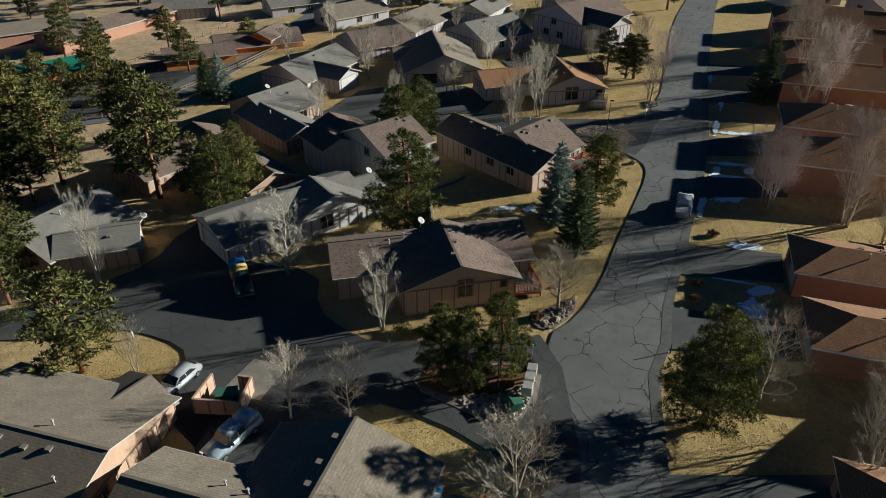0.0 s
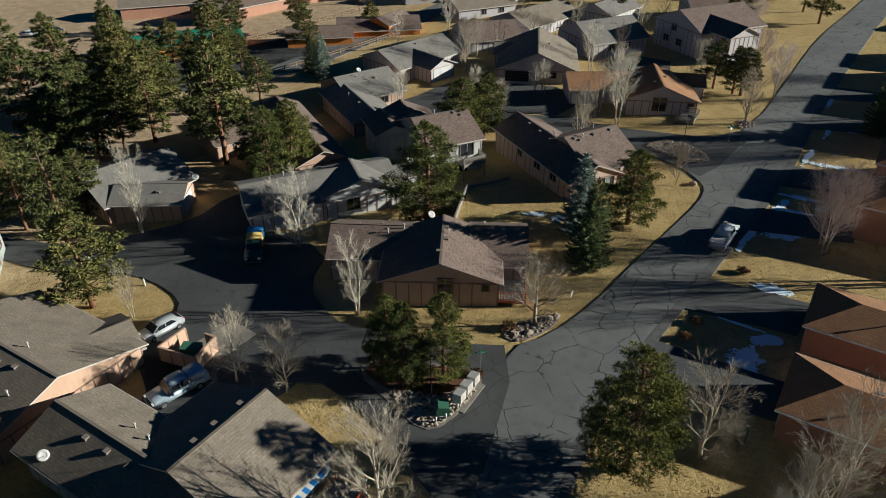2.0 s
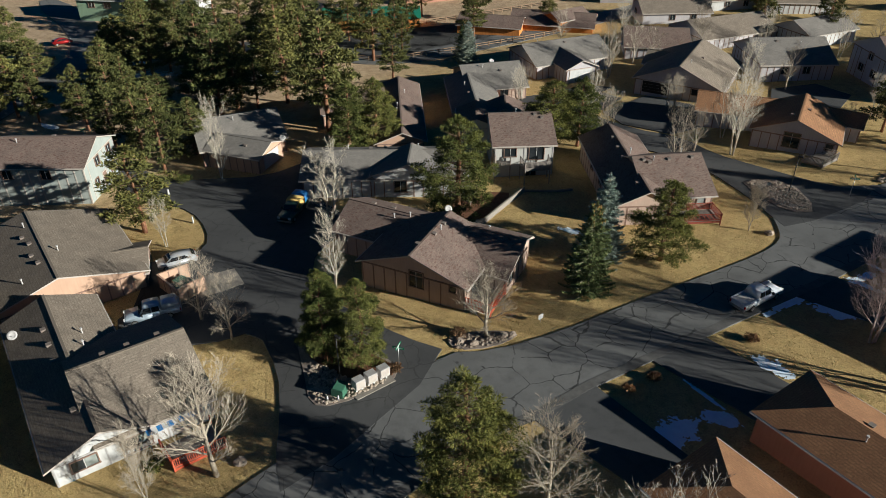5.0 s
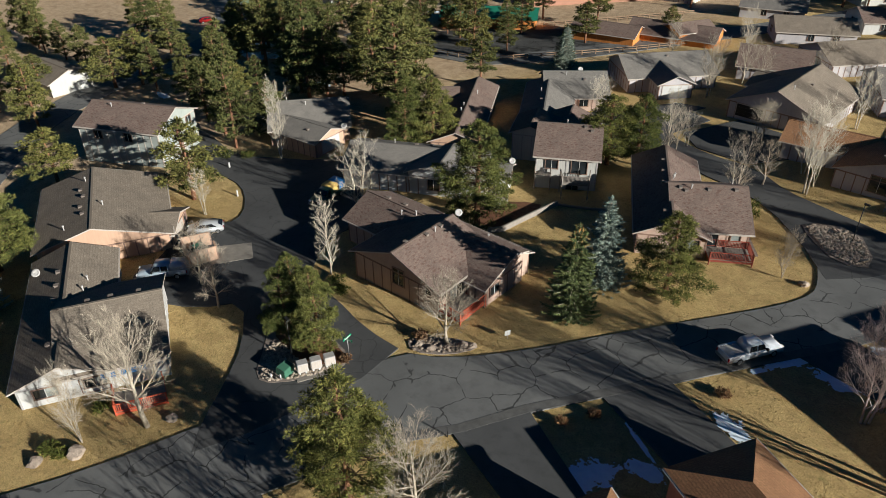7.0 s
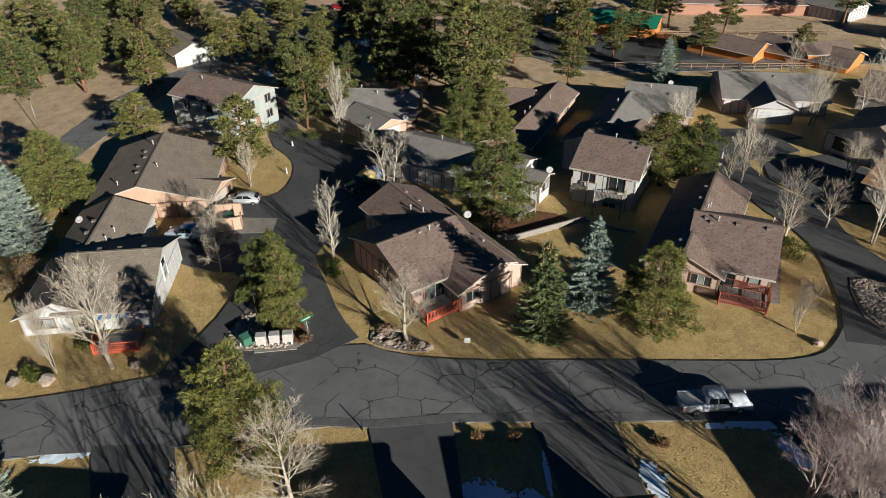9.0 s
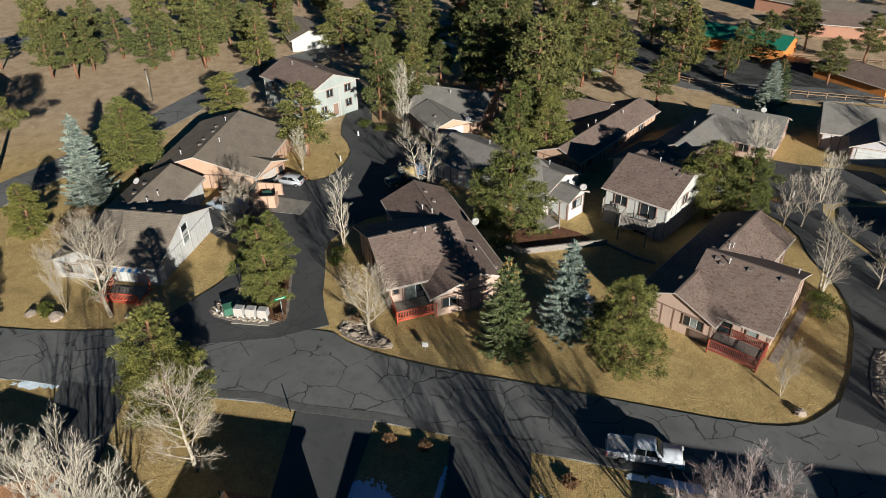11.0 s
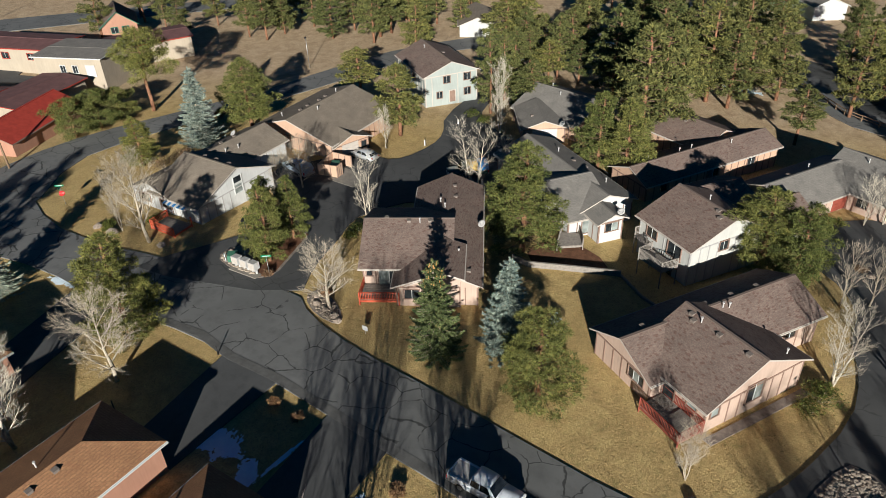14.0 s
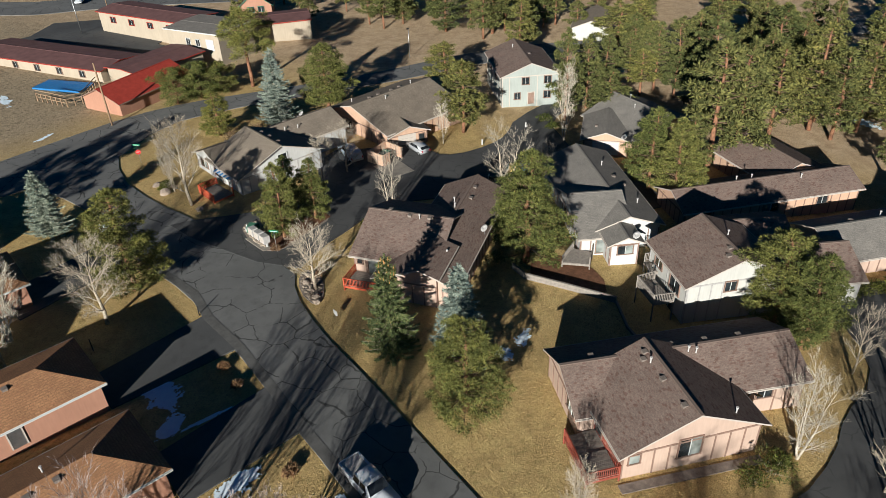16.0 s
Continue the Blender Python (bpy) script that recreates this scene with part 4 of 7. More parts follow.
house("cream motel wing with maroon roof and red fascia", [Block((-50.0, -52.0), (-50.8, -23.5), 5.0, 5.0, 5.6 + ground_z(-50, -38), 0.12), Block((-53, -22), (-68, -8), 5, 5, 4.6 + ground_z(-58, -15), 0.12)], MOTEL_CREAM, SH_MAROON, battens=False, edge=SH_RED, name="motel",
      windows=[(0, "R", 5.0, 1.6, 1.2, 1.0, 2, SH_RED), (0, "R", 11.0, 1.6, 1.2, 1.0, 2, SH_RED), (0, "R", 17.0, 1.6, 1.2, 1.0, 2, SH_RED), (0, "R", 23.0, 1.6, 1.2, 1.0, 2, SH_RED)])
house("small chalet with green trim beyond the motel", [Block((-80.0, -35.0), (-71.0, -27.5), 4.2, 4.2, 6.5 + ground_z(-75, -30), 0.75)], TERRA, SH_BROWN, battens=False, edge=SH_GREEN, windows=[(0, "B", 2.6, 1.4, 1.2, 0.2, 2, SH_GREEN), (0, "B", 5.0, 1.4, 1.2, 0.2, 2, SH_GREEN)])


# ---- trees ----
def tufts(rng, v, f, centre, r, count, size, up=0.35, squash=0.75, wide=0.26):
    """Needle tufts round a clump: small folded blades that point outward and up."""
    for _ in range(count):
        d = Vector((rng.gauss(0, 1), rng.gauss(0, 1), rng.gauss(0, 0.8) + up)).normalized()
        p = Vector(centre) + Vector((d.x, d.y, d.z * squash)) * r * rng.uniform(0.35, 1.0)
        w = d.cross(Vector((rng.gauss(0, 1), rng.gauss(0, 1), rng.gauss(0, 1)))).normalized()
        s = size * rng.uniform(0.7, 1.3)
        k = len(v)
        v += [p - d * s * 0.3 + w * s * wide, p + d * s * 1.05, p - d * s * 0.3 - w * s * wide]
        f += [(k, k + 1, k + 2)]


def pine(seed, height, radius, bare=0.2, limbs_count=60, blades=40, size=0.3, trunk=1.0, wide=0.2, needles=None):
    """A ponderosa pine: orange trunk, limbs in uneven layers, each ending in round puffs of needles."""
    rng = random.Random(seed)
    root = tagged(new("pine_tree"), "green ponderosa pine with an orange-brown trunk", "tree", "pines")
    lean = [Vector((rng.uniform(-0.3, 0.3), rng.uniform(-0.3, 0.3), 0)) for _ in range(6)]
    spine = [Vector((0, 0, -0.3))] + [Vector((0, 0, height * 0.95 * i / 6)) + lean[i - 1] * (i / 6) for i in range(1, 7)]
    part("trunk", Geo().tube(spine, [trunk * height * 0.022 * (1 - i / 7.5) + 0.03 for i in range(7)], 9).mesh("trunk", BARK_PINE, True), root)

    def on_spine(t):
        x = t * 6
        i = min(5, int(x))
        return spine[i].lerp(spine[i + 1], x - i)

    gaps = [(rng.uniform(0, 6.28), rng.uniform(0.05, 0.85)) for _ in range(7)]
    swell = [(rng.uniform(0, 6.28), rng.uniform(0.1, 0.8)) for _ in range(4)]
    v, f, limbs = [], [], Geo()
    for i in range(limbs_count):
        k = (i + rng.random()) / limbs_count
        t = bare + (1 - bare) * k
        a = i * 2.399 + rng.uniform(-0.5, 0.5)
        reach = radius * min(1.0, 0.72 + 1.3 * k) * (1 - k ** 1.4) ** 0.68 * rng.uniform(0.68, 1.1) + 0.2
        if any(abs(math.sin((a - g) / 2)) < 0.26 and abs(k - h) < 0.09 for g, h in gaps):
            reach *= 0.5
        if any(abs(math.sin((a - g) / 2)) < 0.3 and abs(k - h) < 0.08 for g, h in swell):
            reach *= 1.22
        base = on_spine(t * 0.97)
        rise = rng.uniform(-0.15, 0.2) + 0.55 * k
        tip = base + Vector((math.cos(a) * reach, math.sin(a) * reach, reach * rise))
        limbs.tube([base, base.lerp(tip, 0.5) + Vector((0, 0, -reach * 0.07)), tip], [height * 0.0055, height * 0.0035, 0.015], 4)
        side = Vector((-math.sin(a), math.cos(a), 0))
        pads = max(1, int(reach / 0.62))
        for j in range(pads):
            s = 1 - 0.66 * j / max(1, pads)
            c = base.lerp(tip, s)
            spread = reach * 0.34 * (1.2 - s) + 0.14
            for sg in ((-1, 1) if j else (0,)):
                q = c + side * sg * spread * rng.uniform(0.5, 1.3) + Vector((0, 0, rng.uniform(-0.05, 0.28)))
                puff = radius * rng.uniform(0.08, 0.145) + 0.10
                tufts(rng, v, f, q, puff, int(blades * (1.0 if j < 2 else 0.36)), size, 0.55, 0.9, wide)
    tufts(rng, v, f, spine[-1] + Vector((0, 0, 0.1)), radius * 0.13, blades * 2, size, 0.9, 1.3, wide)
    part("limb_system", limbs.mesh("limb_system", LIMB_BROWN), root, "", "stuff")
    part("crown", mesh_of("crown", v, f, needles or PINE_GREEN), root)
    return root


CONE = Geo().tube([(0, 0, 0.06), (0, 0, -0.05), (0, 0, -0.2), (0, 0, -0.27)], [0.02, 0.06, 0.055, 0.015], 5).mesh("cone", plain("spruce_cone_brown", (0.42, 0.23, 0.08), 0.9, 0, 0.3, 9))


def spruce(seed, height, radius, material, label, cones=0):
    """A spruce: straight trunk, uneven whorls of boughs that sag and turn up at their tips, clothed in short shoots."""
    rng = random.Random(seed)
    root = tagged(new("spruce_tree"), label, "tree", "spruces")
    part("trunk", Geo().tube([(0, 0, -0.3), (0, 0, height * 0.5), (0, 0, height)], [0.2, 0.11, 0.015], 8).mesh("trunk", BARK_GREY, True), root)
    v, f, limbs = [], [], Geo()

    def shoot(q, out, length, width):
        cr = out.cross(Vector((rng.gauss(0, 0.5), rng.gauss(0, 0.5), 1))).normalized() * width
        n = len(v)
        v.extend([q - out * length * 0.2 + cr, q + out * length, q - out * length * 0.2 - cr])
        f.append((n, n + 1, n + 2))

    z, turn, hung = height * 0.035, 0.0, 0
    while z < height * 0.975:
        k = z / height
        reach0 = radius * 1.12 * (1 - k) ** 0.72 * min(1.0, 0.80 + 2.2 * k) + 0.10
        count = max(4, int(9 * (1 - k) + 4))
        turn += 1.1
        for i in range(count):
            a = turn + 2 * math.pi * (i + rng.uniform(-0.3, 0.3)) / count
            reach = reach0 * rng.uniform(0.66, 1.14)
            d = Vector((math.cos(a), math.sin(a), 0))
            side = Vector((-d.y, d.x, 0))
            root_at = Vector((0, 0, z + rng.uniform(-0.08, 0.08)))
            sag = reach * (0.30 - 0.55 * k)
            curve = lambda s: root_at + d * reach * s + Vector((0, 0, -sag * math.sin(s * 2.2) + 0.16 * reach * s * s))
            limbs.tube([curve(0), curve(0.5), curve(1)], [0.035, 0.02, 0.008], 3)
            m = max(3, int(reach * 9))
            for j in range(m):
                s = 0.12 + 0.9 * (j + rng.random()) / m
                p = curve(s)
                w = 0.40 * min(1.2, reach) * (1.15 - s) * min(1, 0.3 + 2 * s)
                for sg in (-1, 1):
                    tips = 3 if reach > 0.5 else 2
                    for e in range(tips):
                        q = p + side * sg * w * (e + 0.4 * rng.random()) / tips + Vector((0, 0, rng.uniform(-0.10, 0.05)))
                        out = (d * rng.uniform(0.5, 1.1) + side * sg * rng.uniform(0.2, 0.9) + Vector((0, 0, rng.uniform(-0.45, 0.5)))).normalized()
                        shoot(q, out, rng.uniform(0.17, 0.30), 0.055)
                shoot(p, (d + Vector((0, 0, rng.uniform(0.0, 0.7)))).normalized(), 0.26, 0.06)
            if cones and k > 0.74 and rng.random() < 0.75 and hung < cones:
                hung += 1
                part("cone", CONE, root, m=pose(*curve(0.9)))
        z += height * 0.030 * (1.12 - 0.5 * k) + 0.04
    for j in range(60):
        s = j / 60
        a = rng.uniform(0, 6.28)
        shoot(Vector((0, 0, height * (0.93 + 0.075 * s))), Vector((math.cos(a) * 0.6, math.sin(a) * 0.6, 0.9)).normalized(), 0.24 - 0.1 * s, 0.05)
    part("limb_system", limbs.mesh("limb_system", BARK_GREY), root, "", "stuff")
    part("crown", mesh_of("crown", v, f, material), root)
    return root


def bare_tree(seed, height, radius, material, label, stems=1, slim=0.0, first=0.16, twig=0.009, limbs_count=17, kids=(10, 6, 3)):
    """A leafless tree: limbs fan out from a short trunk to a rounded crown and fork into fine twigs. slim: 0 spreading, 1 narrow."""
    rng = random.Random(seed)
    root = tagged(new("bare_tree"), label, "tree", "bare trees")
    trunk, limbs, tv, tf = Geo(), Geo(), [], []

    def sprig(p, q, r):
        """One fine twig: a three-sided spike."""
        d = (q - p).normalized()
        o = d.orthogonal().normalized() * r
        w = d.cross(o)
        n = len(tv)
        tv.extend([p + o, p - o * 0.5 + w * 0.87, p - o * 0.5 - w * 0.87, q])
        tf.extend([(n, n + 1, n + 3), (n + 1, n + 2, n + 3), (n + 2, n, n + 3)])

    def fork(along, wide):
        a = rng.uniform(0, 2 * math.pi)
        o = along.orthogonal().normalized()
        w = along.cross(o)
        return (along + (o * math.cos(a) + w * math.sin(a)) * wide + Vector((0, 0, 0.12 + 0.2 * slim))).normalized()

    def grow(p, d, length, r, level):
        n = 4 if level == 1 else 2
        pts, rad, q, dd = [p], [r], p, d
        for i in range(n):
            dd = (dd + Vector((rng.gauss(0, 0.09), rng.gauss(0, 0.09), rng.gauss(0.05 + 0.05 * slim, 0.06)))).normalized()
            q = q + dd * length / n
            pts.append(q)
            rad.append(max(twig, r * (1 - 0.8 * (i + 1) / n)))
        if level == 1:
            limbs.tube(pts, rad, 5)
        else:
            for i in range(n):
                sprig(pts[i], pts[i].lerp(pts[i + 1], 1.3), max(twig, rad[i]))
        many = kids[level - 1]
        for i in range(many):
            t = 0.18 + 0.8 * (i + rng.random() * 0.8) / many
            x = min(n - 1, int(t * n))
            b = pts[x].lerp(pts[x + 1], t * n - x)
            along = (pts[x + 1] - pts[x]).normalized()
            kd = fork(along, rng.uniform(0.5, 1.0) * (1 - 0.25 * slim))
            ln = length * (1.08 - 0.6 * t) * rng.uniform(0.42, 0.62) if level == 1 else length * rng.uniform(0.4, 0.62)
            if level == 3:
                sprig(b, b + kd * ln, twig)
            else:
                grow(b, kd, ln, max(twig, rad[x] * 0.55), level + 1)

    for s in range(stems):
        a = 2 * math.pi * s / max(1, stems) + rng.random()
        foot = Vector((math.cos(a) * 0.12, math.sin(a) * 0.12, -0.2)) if stems > 1 else Vector((0, 0, -0.2))
        lean = (0.10 if stems > 1 else 0.02) * (1.2 - 0.6 * slim)
        top = foot + Vector((math.cos(a) * lean * height, math.sin(a) * lean * height, height * (0.90 - 0.1 * s / stems)))
        cuts = (0, 0.2, 0.45, 0.7, 1.0)
        mids = [foot.lerp(top, t) + Vector((rng.gauss(0, 0.09), rng.gauss(0, 0.09), 0)) for t in cuts]
        r0 = height * (0.020 if stems == 1 else 0.013)
        trunk.tube(mids, [r0, r0 * 0.78, r0 * 0.5, r0 * 0.26, twig], 8)
        n = limbs_count if stems == 1 else int(limbs_count * 0.62)
        for i in range(n):
            k = (i + rng.random() * 0.8) / n
            t = first + (0.97 - first) * k
            x = 0 if t < 0.2 else 1 if t < 0.45 else 2 if t < 0.7 else 3
            b = mids[x].lerp(mids[x + 1], (t - cuts[x]) / (cuts[x + 1] - cuts[x]))
            aa = i * 2.4 + rng.uniform(-0.5, 0.5)
            d = Vector((math.cos(aa), math.sin(aa), 0.62 + 1.1 * slim + 0.9 * k)).normalized()
            flat = math.hypot(d.x, d.y)
            reach = min(radius * (0.98 - 0.25 * k) / flat * rng.uniform(0.75, 1.02), (height * 1.02 - b.z) / max(0.2, d.z) * rng.uniform(0.8, 1.0))
            grow(b, d, max(0.5, reach * 0.92), max(twig, r0 * 0.42 * (1.15 - t)), 1)
    part("trunk", trunk.mesh("trunk", material, True), root)
    part("limb_system", limbs.mesh("limb_system", material), root, "", "stuff")
    part("twig_system", mesh_of("twig_system", tv, tf, material), root, "", "stuff")
    return root


def place_all(kinds, rows, seed):
    """Stands grown trees and copies of them at x, y, scaled to height and crown radius."""
    rng = random.Random(seed)
    for i, (x, y, h, r) in enumerate(rows):
        proto, ph, pr = kinds[i % len(kinds)]
        m = pose(x, y, ground_z(x, y), 0, 0, rng.uniform(0, 360)) @ Matrix.Diagonal((r / pr, r / pr, h / ph, 1))
        if i < len(kinds):
            proto.matrix_basis = m
        else:
            copy_thing(proto, m @ Matrix.Diagonal((1 / proto.scale[0], 1 / proto.scale[1], 1 / proto.scale[2], 1)))


PINES = [
    (21.5, 42.3, 12.0, 4.1), (2.0, 47.1, 9.2, 2.3), (5.2, 48.7, 9.8, 2.6), (-0.1, 49.1, 8.4, 2.3), (19.4, 81.3, 10.0, 3.7),
    (-4.4, 75.7, 13.6, 4.9), (-6.6, 101.4, 10.5, 4.7), (-30.4, 27.1, 11.6, 4.8), (-13.7, 18.7, 7.3, 2.8), (-33.9, 51.0, 11.7, 4.4),
    (-51.1, 37.7, 8.6, 4.0), (-33.8, 6.0, 14.1, 5.2), (-53.9, 63.6, 12.5, 3.0), (-63.6, 69.8, 8.6, 3.2), (-64.2, 82.6, 11.6, 4.8),
    (-41.7, 90.0, 18.3, 5.2), (-29.1, 82.0, 11.6, 3.3), (-68.6, 102.7, 9.7, 3.8), (-65.5, 109.4, 11.5, 4.2), (-45.3, 109.9, 9.4, 3.2),
    (-59.6, 120.0, 15.8, 4.1), (-60.1, 129.5, 7.7, 2.5), (-79.6, 4.0, 11.8, 3.6), (-84.5, 17.9, 10.8, 4.3), (-91.9, 29.3, 9.3, 3.8),
    (-77.0, 40.1, 11.5, 3.5), (-90.7, 56.4, 9.9, 5.2), (-72.4, 64.9, 8.3, 3.1), (-47.1, 62.6, 14.9, 3.1), (-60.1, 85.7, 12.5, 3.8),
    (-55.1, 92.7, 14.5, 4.9), (-74.5, 89.6, 16.1, 5.2), (-84.2, 84.9, 15.3, 4.7), (-3.7, 104.4, 10.6, 3.5), (-49.1, 69.2, 9.0, 4.0),
    (-27.3, 85.8, 11.4, 3.5), (35.8, 131.9, 8.5, 3.7), (-88.3, 27.9, 14.0, 4.9), (-106.8, 72.7, 8.7, 4.6), (-66.3, 75.1, 8.1, 2.7),
    (-59.5, 81.8, 16.3, 4.7), (-56.8, 87.5, 8.9, 3.1), (-33.1, 86.1, 10.1, 3.1), (-64.7, 104.0, 13.3, 5.2), (-53.4, 146.5, 9.2, 3.5),
    (-44.8, 164.4, 6.9, 2.9), (-20.8, 0.4, 9.9, 5.2), (-39.1, 87.3, 18.3, 5.2), (-61.9, 97.6, 16.8, 5.2), (-62.4, 63.9, 10.6, 3.5),
    (-81.4, 39.4, 10.0, 3.0), (-97.4, 44.6, 7.5, 3.2), (-89.0, 61.1, 10.9, 4.1), (-92.5, 20.0, 9.4, 3.1), (-104.8, 28.7, 14.3, 3.8),
    (-90.0, 36.3, 8.8, 2.5), (-85.4, 5.5, 10.0, 2.7), (-102.3, 14.5, 12.9, 4.1), (-93.6, 0.9, 10.2, 2.8), (-81.3, -1.3, 11.0, 3.3),
    (-104.4, 23.5, 14.4, 3.9), (-88.9, 3.1, 12.3, 4.1), (-99.5, -4.4, 9.0, 2.7), (-104.5, 0.7, 11.7, 3.9), (-98.6, 35.9, 8.8, 2.5),
    (-89.5, -3.8, 13.7, 3.9), (-93.3, 9.3, 11.4, 3.3), (-102.6, 37.2, 9.2, 3.0), (-83.2, 28.3, 13.1, 3.7), (-73.5, 109.4, 14.9, 4.6),
    (-77.7, 66.9, 9.9, 2.9), (-68.8, 70.8, 12.2, 3.3), (-66.3, 97.8, 13.5, 3.9), (-59.4, 101.0, 14.2, 4.3), (-77.7, 72.4, 11.5, 3.5),
    (-64.4, 89.8, 14.4, 3.8), (-68.9, 141.7, 10.5, 3.3), (-75.7, 155.1, 10.0, 3.3), (-68.0, 136.3, 8.9, 2.5), (-69.8, 127.3, 8.9, 2.6),
    (-84.8, 158.2, 12.3, 4.2), (-80.2, 128.8, 9.2, 2.5), (-61.5, 159.0, 10.9, 3.5), (-84.4, 124.1, 13.7, 3.6), (-75.0, 128.4, 10.3, 3.1),
    (-99.5, 105.5, 11.4, 3.1), (-121.5, 103.5, 9.7, 3.1), (-98.7, 87.0, 11.4, 3.5), (-91.9, 130.7, 13.3, 3.7), (-102.9, 86.8, 8.6, 2.6),
    (-106.5, 129.4, 10.6, 3.5), (-94.2, 82.8, 12.0, 3.2), (-127.9, 71.9, 9.6, 2.6), (-97.5, 91.6, 14.3, 4.3), (-123.3, 115.2, 10.8, 3.1),
    (-120.9, 109.0, 14.1, 4.3), (-129.5, 114.7, 8.6, 2.6), (-116.4, 71.5, 11.4, 3.6), (-92.6, 87.8, 12.4, 3.8), (-83.6, 62.1, 9.7, 3.1),
    (-123.3, 76.9, 12.0, 4.0), (-89.6, 91.9, 11.5, 3.6), (-81.8, 104.5, 14.5, 4.6), (-81.5, 74.9, 12.0, 4.0), (-103.0, 113.6, 14.8, 4.1),
    (-88.4, 82.7, 9.3, 2.7), (-91.0, 96.3, 14.8, 3.9), (-132.7, 8.6, 12.2, 3.4), (-112.0, 31.4, 12.3, 4.0), (-106.8, 55.3, 9.5, 2.8),
    (-99.7, 23.8, 10.4, 3.1), (-132.4, 50.9, 12.6, 3.4), (-99.5, 31.2, 10.1, 3.1), (-139.4, 11.9, 8.9, 2.7), (-126.9, 51.1, 9.8, 2.6),
    (-120.5, 7.4, 10.5, 2.9), (-132.5, 38.2, 14.6, 4.2), (-113.2, 19.4, 14.4, 4.4), (-138.8, 44.5, 9.9, 2.6), (-139.2, 50.4, 13.1, 3.8),
    (-116.6, 42.3, 9.0, 2.8), (-137.5, 34.3, 11.8, 3.9), (-124.7, 39.7, 14.3, 4.1), (-118.4, 53.6, 8.7, 2.9), (-126.9, 27.4, 10.4, 3.4),
    (-88.7, -13.8, 9.2, 3.0), (-77.2, -16.2, 9.9, 2.8), (-91.9, -37.7, 14.7, 4.3), (-71.9, -33.6, 12.7, 4.1), (-84.2, -25.2, 8.6, 2.5),
    (-94.4, -6.9, 14.8, 4.6), (-108.8, -29.8, 8.6, 2.3), (-86.9, -33.0, 12.5, 3.6), (-38.1, 237.9, 9.7, 3.2), (-17.9, 217.1, 9.4, 3.0),
    (11.2, 185.5, 11.6, 3.6), (-22.0, 223.1, 12.7, 3.6), (-5.5, 224.6, 11.5, 3.5), (-9.2, 204.4, 9.1, 2.7), (2.2, 221.2, 9.0, 2.7),
    (-13.0, 208.2, 9.5, 3.0), (-4.2, 208.4, 14.6, 4.5), (-59.0, 191.4, 13.1, 3.5), (17.2, 219.5, 13.5, 3.7), (-59.5, 231.4, 11.8, 3.5),
    (-30.2, 224.5, 9.6, 3.2), (-4.3, 193.7, 11.6, 3.8), (-34.0, 219.5, 14.4, 4.6), (-39.5, 226.0, 12.5, 4.0), (22.8, 204.8, 11.4, 3.7),
    (38.1, 182.5, 9.9, 3.2), (55.3, 214.4, 9.0, 2.9), (54.6, 197.2, 11.6, 3.3), (22.1, 224.0, 9.5, 2.5), (56.4, 185.8, 13.4, 4.4),
    (-105.0, 202.3, 9.9, 3.2), (-61.6, 224.6, 11.7, 3.5), (-95.5, 222.9, 10.3, 2.9), (-90.0, 216.0, 13.8, 4.0), (-87.2, 228.9, 9.4, 2.7),
    (-71.5, 201.5, 14.5, 3.9), (-114.9, 201.8, 11.5, 3.3), (-106.8, 206.9, 14.3, 4.6), (-116.2, 227.7, 10.2, 2.8), (-66.5, 220.9, 9.7, 2.6),
    (31.4, 135.1, 9.0, 3.2), (34.5, 132.5, 8.5, 3.0),
]
SPRUCES = [(15.7, 71.3, 10.6, 2.5), (54.7, 117.5, 12.0, 2.9), (-45.2, 131.8, 8.1, 2.3)]
BLUES = [(13.9, 77.6, 10.7, 2.6), (-22.3, 23.4, 12.4, 3.2), (18.6, 23.8, 8.4, 2.4), (-41.3, 127.9, 9.0, 2.4)]
BARES = [
    (26.8, 44.8, 9.4, 3.7), (11.7, 58.8, 7.6, 3.6), (25.1, 93.5, 5.6, 1.4), (-2.1, 108.8, 7.3, 1.9),
    (-12.9, 44.1, 7.4, 2.6), (4.9, 32.6, 11.6, 4.0), (3.5, 27.9, 7.8, 1.3),
    (-28.6, 50.5, 6.3, 1.6), (35.6, 117.9, 7.4, 2.9), (-15.2, 137.2, 10.4, 2.8),
    (-10.0, 144.1, 8.6, 2.9), (-8.4, 117.7, 7.0, 2.0), (11.2, 112.0, 6.3, 2.3), (15.5, 116.9, 10.3, 2.4), (2.5, 125.5, 6.3, 1.8),
    (-20.8, 114.7, 6.5, 1.9), (-7.8, 44.0, 7.2, 2.3), (-2.6, 111.6, 7.0, 1.9),
    (0.5, 127.4, 5.5, 2.0), (-22.6, 70.2, 6.4, 1.7), (-4.0, 152.0, 8.0, 2.4), (9.0, 141.0, 9.0, 2.7),
    (14.0, 147.0, 8.0, 2.4), (29.0, 141.0, 7.0, 2.1), (-15.0, 147.0, 9.0, 2.7), (17.0, 172.0, 9.0, 2.7), (-9.0, 166.0, 9.0, 2.7),
    (3.0, 170.0, 8.0, 2.4), (22.0, 178.0, 8.0, 2.4), (12.5, 119.5, 9.0, 2.7), (-33.0, 150.0, 8.0, 2.4), (-26.0, 165.0, 9.0, 2.7),
    (27.0, 131.0, 5.0, 1.5), (15.9, 114.2, 12.0, 3.6), (1.8, 126.9, 5.5, 2.0), (-21.6, 116.9, 6.0, 2.2),
    (-14.7, 136.0, 8.5, 2.6), (-3.5, 115.4, 5.5, 2.0), (35.9, 120.7, 8.5, 2.8),
]
